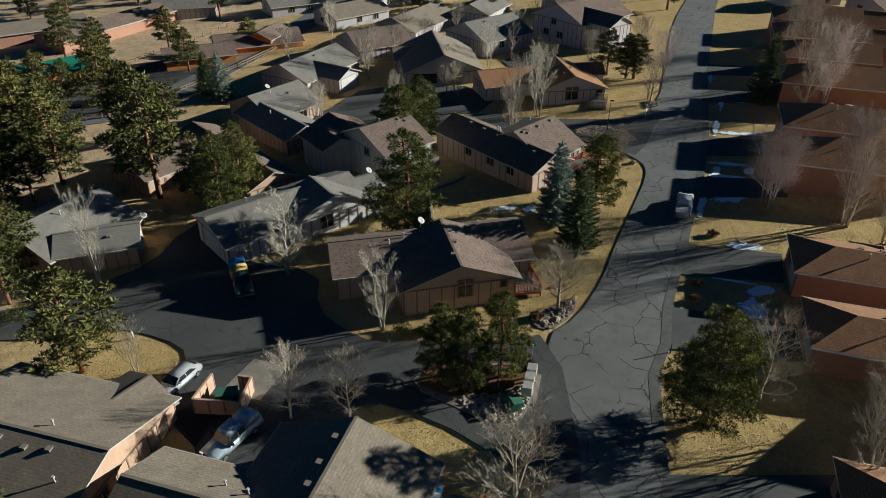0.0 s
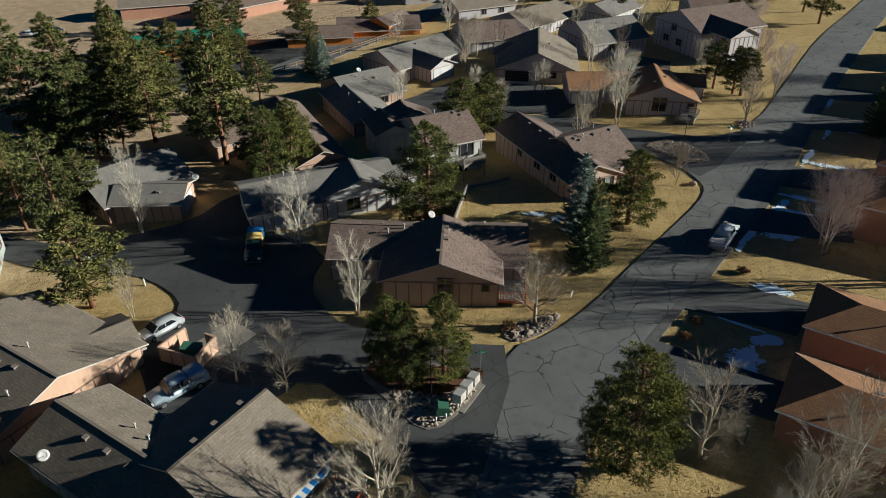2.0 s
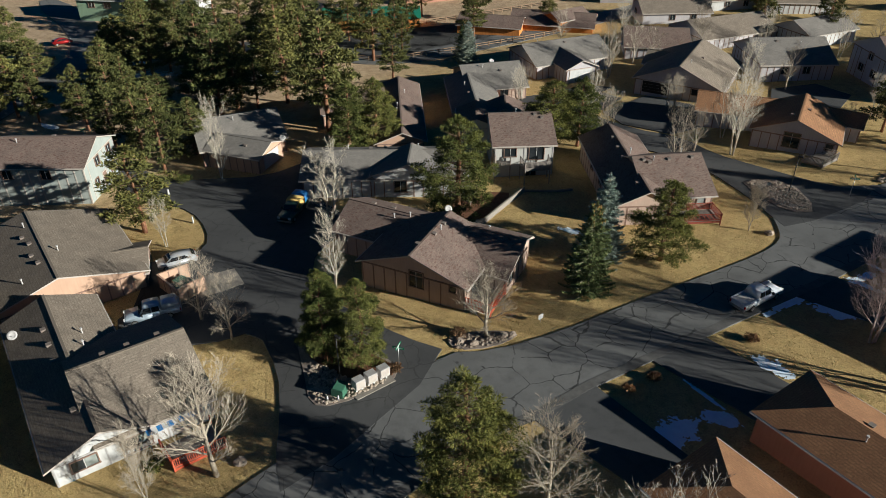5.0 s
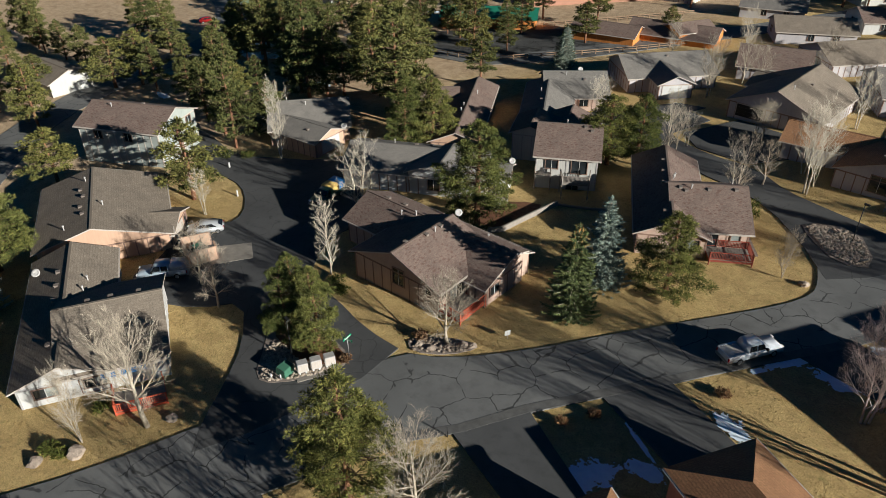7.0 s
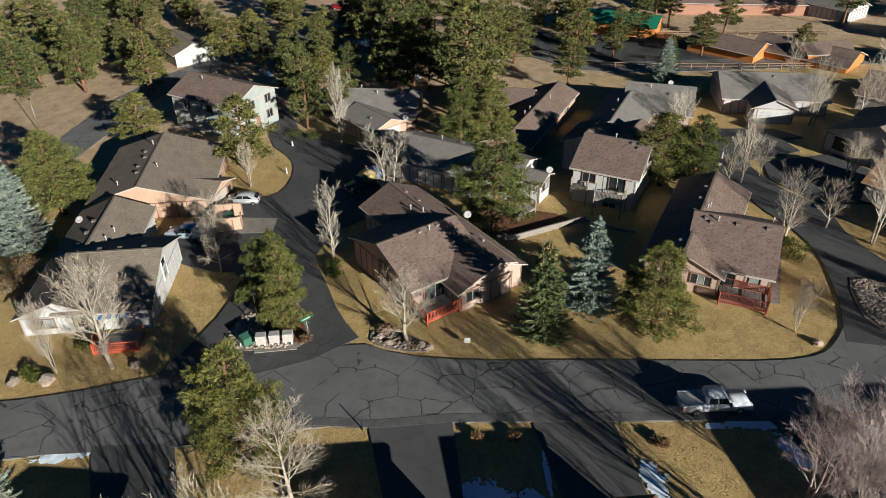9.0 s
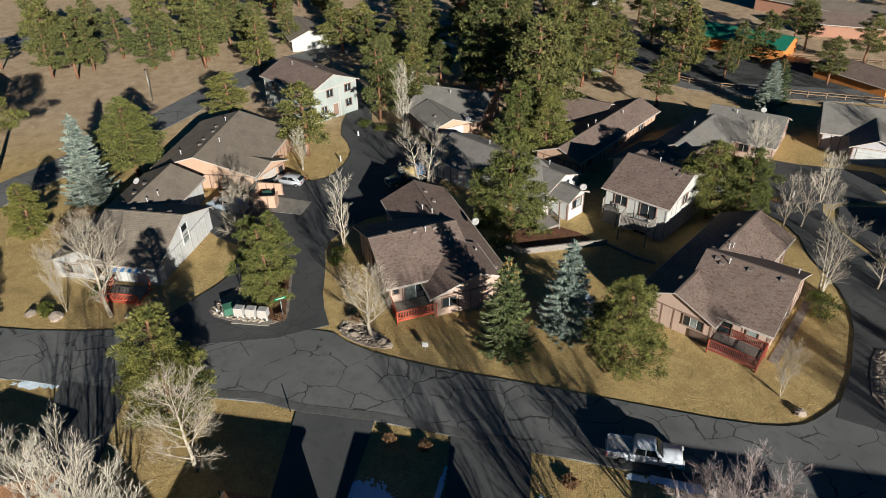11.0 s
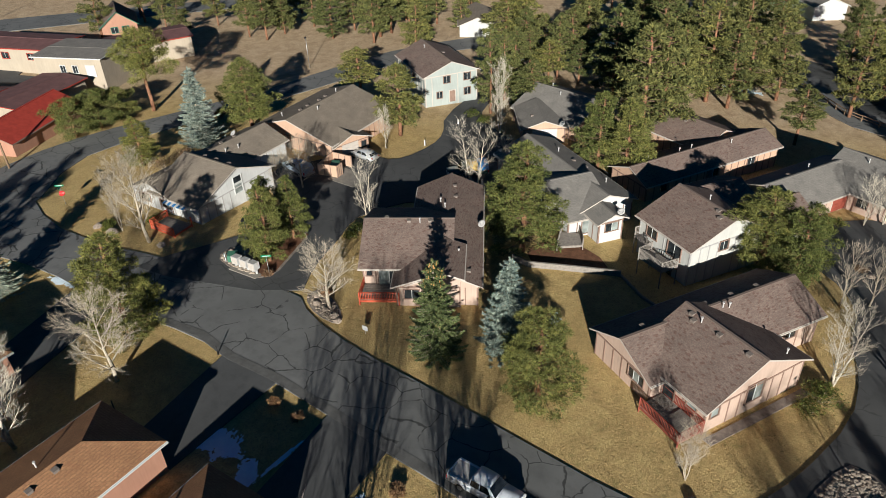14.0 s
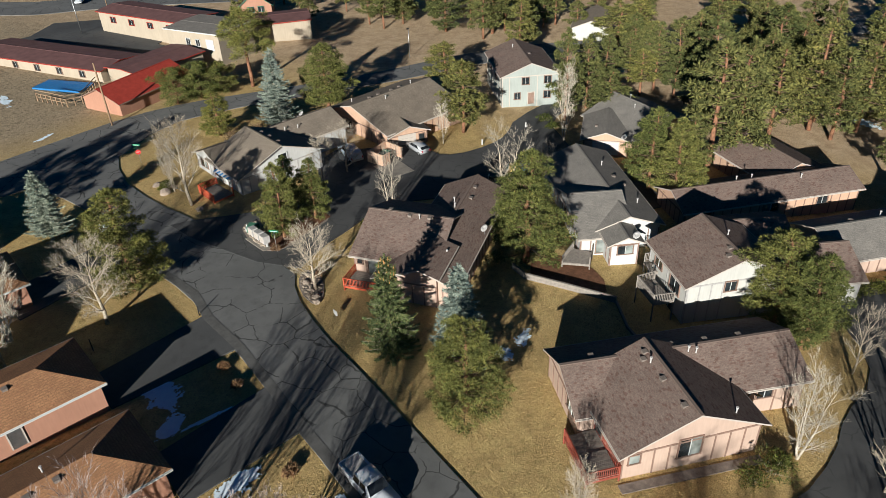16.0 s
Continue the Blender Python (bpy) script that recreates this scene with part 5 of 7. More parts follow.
REDS = [
    (61.6, 111.4, 13.7, 4.0), (75.4, 150.5, 9.2, 3.6), (41.0, 79.1, 9.2, 3.2), (48.2, 75.0, 14.3, 3.8), 
    (41.2, 81.4, 9.7, 4.0), (41.0, 131.0, 9.0, 2.7), (40.0, 146.0, 8.0, 2.4), (42.0, 178.0, 9.0, 2.7),
]
ASPENS = [
    (-6.1, 56.2, 9.1, 1.6), (10.8, 106.0, 8.9, 2.2), (-17.3, 66.8, 10.0, 2.7), (-38.6, 66.0, 11.7, 1.7), (59.0, 111.4, 15.0, 2.6),
    (62.0, 116.0, 14.0, 2.4), (48.3, 74.3, 13.0, 2.6), (50.5, 70.0, 12.0, 2.4), (35.8, 42.0, 12.0, 2.6), (33.4, 39.0, 11.5, 2.4), (31.0, 35.5, 9.5, 2.0),
    (66.2, 137.2, 14.0, 2.5), (64.0, 126.0, 13.0, 2.4),
]
PINES = [p for p in PINES if math.hypot(p[0] + 33.6, p[1] - 7) > 5 and math.hypot(p[0] + 20.8, p[1] - 0.4) > 5]
CLOSE = [p for p in PINES if p[0] > -14 and p[1] < (98 if p[0] > -3 else 76)]
NEAR = [p for p in PINES if p[0] > -31 and p[1] < 110 and p not in CLOSE]
FAR = [p for p in PINES if not (p[0] > -31 and p[1] < 110)]
place_all([(pine(14, 11, 3.2, 0.10, 78, 190, 0.125, 1.0, 0.23), 11, 3.2), (pine(10, 11, 3.2, 0.08, 78, 190, 0.125, 1.0, 0.23), 11, 3.2), (pine(27, 11, 3.2, 0.09, 76, 190, 0.125, 1.0, 0.23), 11, 3.2)], CLOSE, 1)
place_all([(pine(11, 11, 3.4, 0.12, 80, 140, 0.14, 1.0, 0.23), 11, 3.4), (pine(12, 11, 3.4, 0.16, 80, 140, 0.14, 1.0, 0.23), 11, 3.4), (pine(13, 11, 3.2, 0.10, 82, 140, 0.14, 1.0, 0.23), 11, 3.2)], NEAR, 3)
place_all([(pine(seed, 13, r, bare, n, 42, 0.27, 0.75, 0.28, PINE_FAR), 13, r) for seed, r, bare, n in ((15, 3.4, 0.20, 52), (16, 3.4, 0.28, 50), (17, 3.2, 0.14, 54), (18, 3.0, 0.36, 44), (19, 3.2, 0.18, 50))], FAR, 9)
# three unseen pines, added to throw the long shadows over the side street
place_all([(pine(28, 15, 4.0, 0.2, 50, 60, 0.3), 15, 4.0)], [(38.0, 20.6, 15.5, 4.0), (46.5, 17.8, 16.0, 4.2), (57.0, 17.0, 15.5, 4.4)], 12)
place_all([(pine(25, 13, 5.6, 0.5, 34, 120, 0.2), 13, 5.6)], [(-33.8, 6.4, 14.0, 6.4)], 2)
place_all([(pine(26, 8, 4.6, 0.12, 50, 90, 0.19), 8, 4.6)], [(-20.5, 1.5, 6.2, 4.2), (-24.6, 3.0, 6.4, 4.2), (-28.6, 3.6, 5.4, 3.8)], 2)
place_all([(spruce(21, 10, 2.5, SPRUCE_GREEN, "dark green spruce with brown cones near its top", 46), 10, 2.5)], SPRUCES, 4)
place_all([(spruce(22, 10, 2.5, SPRUCE_BLUE, "silvery blue spruce on dry grass"), 10, 2.5)], BLUES, 5)
OPEN = [p for p in BARES if p[1] > 105 or p[0] < -25]
place_all([(bare_tree(31, 10, 3.4, BARK_GREY, "leafless grey-brown deciduous tree"), 10, 3.4), (bare_tree(32, 10, 3.2, BARK_GREY, "leafless grey-brown deciduous tree", 1, 0.25), 10, 3.2), (bare_tree(33, 9, 3.3, BARK_GREY, "leafless grey-brown tree with several stems", 3, 0.15), 9, 3.3)], [p for p in BARES if p not in OPEN], 6)
place_all([(bare_tree(37, 10, 3.2, BARK_GREY, "leafless grey-brown tree between houses", 1, 0.3, 0.16, 0.012, 12, (8, 4, 3)), 10, 3.2), (bare_tree(38, 10, 3.2, BARK_PALE, "leafless pale tree between houses", 2, 0.4, 0.15, 0.012, 14, (8, 4, 3)), 10, 3.2)], OPEN, 16)
place_all([(bare_tree(36, 10, 3.6, BARK_RED, "leafless tree with reddish twigs", 3, 0.3, 0.15), 10, 3.6)], REDS, 8)
place_all([(bare_tree(34, 10, 1.9, BARK_PALE, "leafless pale-barked aspen with upright twigs", 2, 0.4, 0.12, 0.009, 20, (7, 4, 3)), 10, 1.9), (bare_tree(35, 10, 2.2, BARK_PALE, "leafless clump of pale-barked aspen stems", 3, 0.35, 0.12, 0.009, 18, (7, 4, 3)), 10, 2.2)], ASPENS, 7)


# ---- vehicles ----
def solid(name, outline, half, material, taper=None, bevel=0.06, smooth=True):
    """A side outline (x, z) pulled to a width; taper narrows the upper points."""
    bm = bmesh.new()
    rows = []
    for sg in (-1, 1):
        rows.append([bm.verts.new((x, sg * (half - (taper(z) if taper else 0)), z)) for x, z in outline])
    n = len(outline)
    bm.faces.new(rows[0])
    bm.faces.new(rows[1][::-1])
    for i in range(n):
        bm.faces.new((rows[0][i], rows[1][i], rows[1][(i + 1) % n], rows[0][(i + 1) % n]))
    bmesh.ops.recalc_face_normals(bm, faces=bm.faces)
    if bevel:
        bmesh.ops.bevel(bm, geom=list(bm.edges), offset=bevel, segments=2, affect="EDGES", clamp_overlap=True)
    me = bpy.data.meshes.new(name)
    bm.to_mesh(me)
    bm.free()
    me.materials.append(material)
    me.polygons.foreach_set("use_smooth", [smooth] * len(me.polygons))
    return me


TYRE_MESH = Geo().tube([(0, -0.13, 0), (0, -0.11, 0), (0, 0.11, 0), (0, 0.13, 0)], [0.33, 0.38, 0.38, 0.33], 18).mesh("tyre", TYRE, True)
RIM_MESH = Geo().tube([(0, -0.14, 0), (0, 0.14, 0)], [0.23, 0.23], 14).tube([(0, -0.155, 0), (0, 0.155, 0)], [0.07, 0.07], 8).mesh("rim", METAL)
LAMP_GLASS = plain("lamp_glass", (0.75, 0.75, 0.72), 0.15, 0, 0.1, 3, 0.6)
LAMP_RED = plain("tail_lamp_red", (0.35, 0.01, 0.01), 0.25, 0, 0.1)
CAR_GLASS = glass_mat("car_glass", (0.02, 0.024, 0.028))


def paint(name, color, metal=0.3):
    m, nt, b = shader(name, 0.28, metal, 0.5)
    n = fuzz(nt, where(nt), 3.0, 4)
    nt.links.new(ramp(nt, n, ((0.3, tuple(c * 0.82 for c in color)), (0.7, color))), b.inputs["Base Color"])
    b.inputs["Coat Weight"].default_value = 0.6
    return m


def wheels(root, xs, half, scale=1.0):
    for x in xs:
        for sg in (-1, 1):
            w = part("wheel", None, root, m=pose(x, sg * (half - 0.12), 0.38 * scale) @ Matrix.Diagonal((scale, 1, scale, 1)))
            part("tyre", TYRE_MESH, w)
            part("rim", RIM_MESH, w)


def pickup(label, colour, at, heading, length=5.8, topper=None, load=None):
    root = tagged(new("pickup_truck"), label, "pickup truck")
    k = length / 5.8
    h = 0.96
    f, r = length / 2, -length / 2
    part("body", solid("body", [(r + 0.05, 0.5), (r, 0.75), (r + 0.03, 1.08), (0.28 * k - 1.0, 1.12), (0.28 * k - 0.95, 0.45), (r + 0.4, 0.45)], h, colour, None, 0.05), root)
    part("front_body", solid("front_body", [(-0.8, 0.45), (-0.8, 1.12), (1.15 * k, 1.14), (f - 0.25, 1.02), (f - 0.02, 0.86), (f, 0.5), (f - 0.3, 0.38)], h, colour, None, 0.07), root)
    part("cab", solid("cab", [(-0.98, 1.05), (-0.82, 1.80), (-0.55, 1.88), (0.45, 1.87), (0.72, 1.78), (1.32 * k, 1.08)], h - 0.05, colour, lambda z: max(0, z - 1.05) * 0.22, 0.05), root)
    q = Geo().add([(0.80, -0.70, 1.74), (0.80, 0.70, 1.74), (1.30 * k, 0.80, 1.16), (1.30 * k, -0.80, 1.16)], [(0, 1, 2, 3)]).add([(0.77, -0.70, 1.72), (0.77, 0.70, 1.72), (1.27 * k, 0.80, 1.14), (1.27 * k, -0.80, 1.14)], [(3, 2, 1, 0)])
    part("windscreen", q.mesh("windscreen", CAR_GLASS), root, m=Matrix.Translation((0.03, 0, 0.02)))
    for sg in (-1, 1):
        for x0, x1, x2, x3 in ((-0.80, -0.05, -0.05, -0.72), (0.05, 0.95, 0.66, 0.05)):
            y0, y1 = sg * (h - 0.062), sg * (h - 0.185)
            e = sg * 0.012
            g = Geo().add([(x0, y0 + e, 1.22), (x1, y0 + e, 1.22), (x2, y1 + e, 1.74), (x3, y1 + e, 1.74)], [(0, 1, 2, 3) if sg < 0 else (3, 2, 1, 0)])
            part("side_window", g.mesh("side_window", CAR_GLASS), root)
        part("mirror", Geo().box((0.85, sg * h - 0.12 + 0.12 * sg, 1.12), (1.0, sg * h + 0.12 + 0.12 * sg, 1.38)).mesh("mirror", DARK_METAL), root)
        part("headlight", Geo().box((f - 0.14, sg * 0.72 - 0.17, 0.74), (f + 0.005, sg * 0.72 + 0.17, 0.96)).mesh("headlight", LAMP_GLASS), root)
        part("tail_light", Geo().box((r - 0.012, sg * 0.84 - 0.08, 0.68), (r + 0.1, sg * 0.84 + 0.08, 1.02)).mesh("tail_light", LAMP_RED), root)
        part("bed_rail", Geo().box((r + 0.1, sg * 0.86 - 0.07, 1.06), (-1.0, sg * 0.86 + 0.07, 1.20)).mesh("bed_rail", colour), root)
    part("tailgate", Geo().box((r + 0.0, -0.8, 0.7), (r + 0.09, 0.8, 1.18)).mesh("tailgate", colour), root)
    part("bed_floor", Geo().box((r + 0.1, -0.78, 1.09), (-1.0, 0.78, 1.13)).mesh("bed_floor", VENT_PAINT), root)
    part("rear_bumper", Geo().box((r - 0.1, -0.9, 0.42), (r + 0.06, 0.9, 0.62)).mesh("rear_bumper", METAL), root)
    part("front_bumper", Geo().box((f - 0.12, -0.92, 0.36), (f + 0.07, 0.92, 0.58)).mesh("front_bumper", METAL), root)
    part("grille", Geo().box((f - 0.1, -0.5, 0.6), (f + 0.012, 0.5, 0.92)).mesh("grille", DARK_METAL), root)
    if topper:
        part("bed_topper", solid("bed_topper", [(r + 0.05, 1.16), (r + 0.25, 1.82), (-1.0, 1.84), (-0.98, 1.16)], 0.9, topper, lambda z: max(0, z - 1.16) * 0.2, 0.05), root)
    if load:
        for i, (m, z, a, b) in enumerate(load):
            part("tarp", solid("tarp", [(a, 1.0), (a + 0.08, z - 0.1), (a + 0.4, z), (b - 0.4, z - 0.05), (b, 1.0)], 1.0, m, lambda z: max(0, z - 1.2) * 0.15, 0.1), root, "loose tarp")
    wheels(root, (f - 1.0 * k, r + 1.2 * k), h)
    x, y = at
    root.matrix_basis = pose(x, y, ground_z(x, y) + 0.115, -0.7, 2.2 * math.cos(radians(heading)) * -1, heading)
    return root


def sedan(label, colour, at, heading, length=4.4):
    root = tagged(new("car"), label, "car")
    f, r, h = length / 2, -length / 2, 0.87
    part("body", solid("body", [(r + 0.15, 0.32), (r, 0.6), (r + 0.05, 0.98), (0.9, 0.96), (f - 0.25, 0.80), (f, 0.58), (f - 0.15, 0.28)], h, colour, None, 0.08), root)
    part("roof", solid("roof", [(r + 0.12, 0.94), (r + 0.55, 1.24), (-0.6, 1.46), (0.1, 1.47), (0.55, 1.36), (1.35, 0.92)], h - 0.04, colour, lambda z: max(0, z - 0.94) * 0.32, 0.05), root)
    for sg in (-1, 1):
        e = sg * 0.014
        y0, y1 = sg * (h - 0.055), sg * (h - 0.175)
        for x0, x1, x2, x3 in ((-1.35, -0.18, -0.18, -0.85), (-0.1, 0.98, 0.5, -0.1)):
            g = Geo().add([(x0, y0 + e, 1.0), (x1, y0 + e, 1.0), (x2, y1 + e, 1.36), (x3, y1 + e, 1.36)], [(0, 1, 2, 3) if sg < 0 else (3, 2, 1, 0)])
            part("side_window", g.mesh("side_window", CAR_GLASS), root)
        part("headlight", Geo().box((f - 0.35, sg * 0.62 - 0.14, 0.60), (f - 0.03, sg * 0.62 + 0.14, 0.76)).mesh("headlight", LAMP_GLASS), root)
        part("tail_light", Geo().box((r - 0.01, sg * 0.68 - 0.1, 0.7), (r + 0.14, sg * 0.68 + 0.1, 0.92)).mesh("tail_light", LAMP_RED), root)
        part("mirror", Geo().box((0.75, sg * 0.92 - 0.09, 0.98), (0.88, sg * 0.92 + 0.09, 1.1)).mesh("mirror", colour), root)
    part("windscreen", Geo().add([(0.60, -0.64, 1.375), (0.60, 0.64, 1.375), (1.30, 0.76, 0.985), (1.30, -0.76, 0.985)], [(0, 1, 2, 3)]).mesh("windscreen", CAR_GLASS), root, m=Matrix.Translation((0.015, 0, 0.015)))
    part("rear_window", Geo().add([(r + 0.2, 0.7, 1.02), (r + 0.6, 0.62, 1.28), (r + 0.6, -0.62, 1.28), (r + 0.2, -0.7, 1.02)], [(0, 1, 2, 3)]).mesh("rear_window", CAR_GLASS), root, m=Matrix.Translation((-0.02, 0, 0.02)))
    wheels(root, (f - 0.85, r + 0.8), h, 0.85)
    root.matrix_basis = pose(at[0], at[1], ground_z(*at) + 0.115, 0, 0, heading)
    return root


SILVER = paint("silver_paint", (0.46, 0.47, 0.48))
WHITE_PAINT = paint("white_paint", (0.64, 0.67, 0.71), 0.0)
BLUE_SILVER = paint("pale_blue_silver_paint", (0.45, 0.53, 0.60))
DARK_GREEN = paint("dark_green_paint", (0.03, 0.07, 0.05))
RED_PAINT = paint("red_paint", (0.4, 0.02, 0.02))
DARK_PAINT = paint("dark_paint", (0.03, 0.035, 0.045))
YELLOW_TARP = plain("straw_yellow_tarp", (0.55, 0.38, 0.12), 0.8, 0, 0.3)
pickup("white crew-cab pickup truck parked by the kerb", WHITE_PAINT, (30.35, 79.3), 70)
pickup("silver pickup truck with a bed topper", BLUE_SILVER, (-17.2, 41.5), 240, 5.4, BLUE_SILVER)
pickup("old dark green pickup loaded with tarps", DARK_GREEN, (-22.2, 64.8), 293, 5.6, None, [(YELLOW_TARP, 2.12, -1.5, 0.45), (BLUE_TARP, 2.2, -2.85, -1.0)])
sedan("silver hatchback parked by the peach house", SILVER, (-23.95, 48.9), 246, 4.4)
sedan("small white car parked far off", WHITE_PAINT, (-61.0, -81.5), 40)
sedan("small red car parked far off", RED_PAINT, (-130, 90), 80)
sedan("small white car by a far house", WHITE_PAINT, (-128, 146), 10)
sedan("dark car in a far driveway", DARK_PAINT, (-106, 184), 20)
sedan("small dark car by a far house", DARK_PAINT, (-124, 150), 15)


# ---- drives, beds, snow ----
DRIVES = [[(20.8, 52.2), (23.0, 58.8), (34.5, 55.3), (33.0, 50.3)], [(25.6, 64.8), (28.2, 70.9), (38.3, 68.3), (36.2, 62.6)], [(33.4, 82.6), (35.9, 88.6), (46.2, 87.0), (44.6, 82.2)], [(38.0, 96.0), (40.6, 102.6), (51.0, 99.8), (49.3, 94.6)],
          [(45.2, 118.0), (47.6, 124.4), (58.0, 121.6), (56.5, 116.6)], [(49.8, 132.8), (52.2, 139.2), (63.0, 136.0), (61.5, 131.2)]]
for d in DRIVES:
    sheet("driveway", d, 0.105, ASPHALT_DRIVE, "dark asphalt driveway up to a house", "driveway", rounds=0)
sheet("driveway", [(14.6, 31.0), (16.9, 37.2), (31.0, 36.8), (30.0, 31.2)], 0.105, ASPHALT_DRIVE, "dark asphalt driveway off the street", "driveway", rounds=0)
sheet("driveway", [(-12, 128), (-7.5, 127), (-8, 118), (-14, 120)], 0.12, ASPHALT_NEW, "dark asphalt driveway by a garage", "driveway", rounds=0)
# upper-street drives; their dark asphalt also stands in for shade between the houses
sheet("driveway", [(-6.9, 119.4), (-4.6, 130.6), (4.0, 130.6), (9.5, 123.5), (6.0, 116.5), (-2.0, 116.0)], 0.115, ASPHALT_NEW, "dark asphalt driveway before a garage", "driveway", rounds=0)
sheet("driveway", [(15.5, 133.5), (12.0, 146.0), (17.5, 153.0), (24.0, 150.0), (24.0, 136.5)], 0.115, ASPHALT_NEW, "dark asphalt drive, also darkening shaded ground between pale houses", "driveway", rounds=0)
sheet("driveway", [(-20.5, 120.0), (-16.0, 130.0), (-11.5, 131.5), (-13.5, 120.5)], 0.11, ASPHALT_NEW, "dark asphalt driveway before a white garage", "driveway", rounds=0)
sheet("parking_lot", [(-28.5, -62.0), (-44.5, -62.0), (-44.0, -24.0), (-40.0, -21.0), (-29.0, -20.5)], 0.11, ASPHALT_NEW, "dark asphalt parking lot between motel wings", "parking lot", rounds=0)
sheet("concrete_pad", [(-16.1, 46.4), (-14.5, 50.8), (-17.9, 52.1), (-20.2, 47.2)], 0.15, CONCRETE, "worn concrete pad beside the lane", "concrete pad", rounds=0)
sheet("island_bed", [(2.0, 44.4), (5.0, 42.2), (6.9, 43.2), (8.9, 48.6), (7.9, 50.6), (3.0, 50.6), (-1.6, 50.6), (-3.0, 47.8)], 0.16, GRAVEL, "stony island bed by the lane", "planting bed")
sheet("mulch_bed", [(-2.2, 47.9), (0.6, 46.4), (5.0, 46.4), (7.0, 47.8), (8.3, 49.2), (7.6, 50.3), (3.0, 50.3), (-1.4, 50.3)], 0.168, MULCH, "reddish mulch and needles below the island pines", "planting bed", rounds=0)
sheet("mailbox_slab", [(7.0, 45.2), (8.0, 45.0), (9.0, 48.8), (8.0, 49.1)], 0.19, CONCRETE, "concrete slab under the mailboxes", "concrete slab", rounds=0)
sheet("rock_bed", [(8.8, 56.2), (10.6, 55.4), (13.2, 57.8), (14.2, 60.8), (12.6, 60.6), (10.0, 58.4)], 0.06, GRAVEL, "stony bed at the lawn corner", "planting bed")
sheet("rock_island", [(19.8, 106.4), (22.3, 103.6), (27.6, 100.4), (30.6, 103.0), (25.0, 109.8)], 0.18, GRAVEL, "pale cobble island in the lane", "planting bed")
sheet("mulch_bed", [(-5.0, 76.0), (-1.6, 77.5), (-2.4, 86.0), (-6.2, 84.0), (-8.2, 79.0)], 0.03, MULCH, "reddish mulch below the pine", "planting bed")
sheet("footpath", [(20.5, 94.9), (12.0, 103.4), (12.6, 104.0), (21.1, 95.5)], 0.04, GRAVEL, "stone strip along the pink house", "path", rounds=0)


def snow_patch(cx, cy, length, width, turn, seed, ragged=0.5):
    """Thawing snow: a thin crust whose rim is eaten into lace by the thaw."""
    g = Geo()
    t, step = radians(turn), 0.11 if length < 8 else 0.22
    nx, ny = int(length * 0.62 / step), int((width * 0.5 + 0.6) / step)
    cells = {}

    def node_at(i, j):
        if (i, j) not in cells:
            u, w = i * step, j * step
            u += 0.4 * step * noise.noise((i * 1.7, j * 1.7, seed))
            w += 0.4 * step * noise.noise((i * 1.7, j * 1.7, seed + 9))
            x, y = cx + u * math.cos(t) - w * math.sin(t), cy + u * math.sin(t) + w * math.cos(t)
            cells[(i, j)] = len(g.v)
            g.v.append((x, y, ground_z(x, y) + 0.04 + 0.05 * abs(noise.noise((x * 1.3, y * 1.3, 3)))))
        return cells[(i, j)]

    for i in range(-nx, nx):
        for j in range(-ny, ny):
            u, w = (i + 0.5) * step, (j + 0.5) * step
            edge = (2 * u / length) ** 2 + (2 * w / width) ** 2
            n = noise.noise((u * 0.9 + seed * 7, w * 0.9, 0)) + 0.6 * noise.noise((u * 2.6, w * 2.6 + seed, 4)) + 0.5 * noise.noise((u * 5, w * 5, seed))
            if 0.75 - edge + ragged * n * 1.5 > 0:
                g.f.append((node_at(i, j), node_at(i + 1, j), node_at(i + 1, j + 1), node_at(i, j + 1)))
    tagged(new("snow_patch", g.mesh("snow_patch", SNOW, True)), "thin ragged patch of old snow", "snow", "snow patches", "stuff")


for i, (x, y, l, w, a) in enumerate([(30.9, 56.9, 5.6, 2.6, 80), (33.4, 61.2, 3.2, 1.0, 20), (31.2, 63.2, 5.0, 0.25, -20), (34.9, 70.3, 3.4, 1.8, -20), (33.4, 81.5, 9.0, 0.6, 67), (37.0, 82.2, 4.2, 2.0, 10), (37.8, 90.0, 4.0, 0.7, 68), (40.5, 92.6, 5.5, 0.7, -15), (42.6, 90.2, 2.6, 0.8, 60), (39.0, 88.6, 5.0, 0.6, -15),
                                  (43.2, 106.5, 6.5, 0.6, 70), (46.2, 103.5, 7.0, 0.8, -15), (47.3, 116.5, 5.0, 0.5, 70), (50.0, 118.0, 5.5, 0.8, -15), (50.0, 131.0, 6, 0.5, 72), (52, 146, 7, 0.6, 72), (14.8, 28.8, 4.4, 0.7, 76), (2.4, 2.6, 2.4, 0.7, 150), (11.2, 80.8, 1.6, 1.0, 10), (8.2, 81.2, 2.4, 1.2, 10), (-7.6, 113.4, 5.0, 0.7, 20),
                                  (-94, 86, 9, 3, 10), (-70, 104, 8, 2.5, 60), (-104, 96, 6, 2, 20), (-58, 126, 7, 1.5, 65), (-66, 88, 4, 1.5, 20), (-80, 62, 5, 1.5, 0), (-48, 146, 6, 1.2, 70), (-100, 140, 6, 2, 30)]):
    snow_patch(x, y, l * 1.15, w * (1.25 if w > 1 else 1.8), a, i + 1, 0.95 if i in (18, 19) else 0.5)
for i, (x, y, l, w, a) in enumerate(((-93.6, 87.5, 15, 5, 30), (-103, 91, 12, 4, 20), (-94, 79, 9, 3, 35), (1.0, -4.5, 4.0, 0.9, 10), (-6.0, -26.0, 7, 1.8, 70))):
    snow_patch(x, y, l, w, a, i + 60, 0.8)


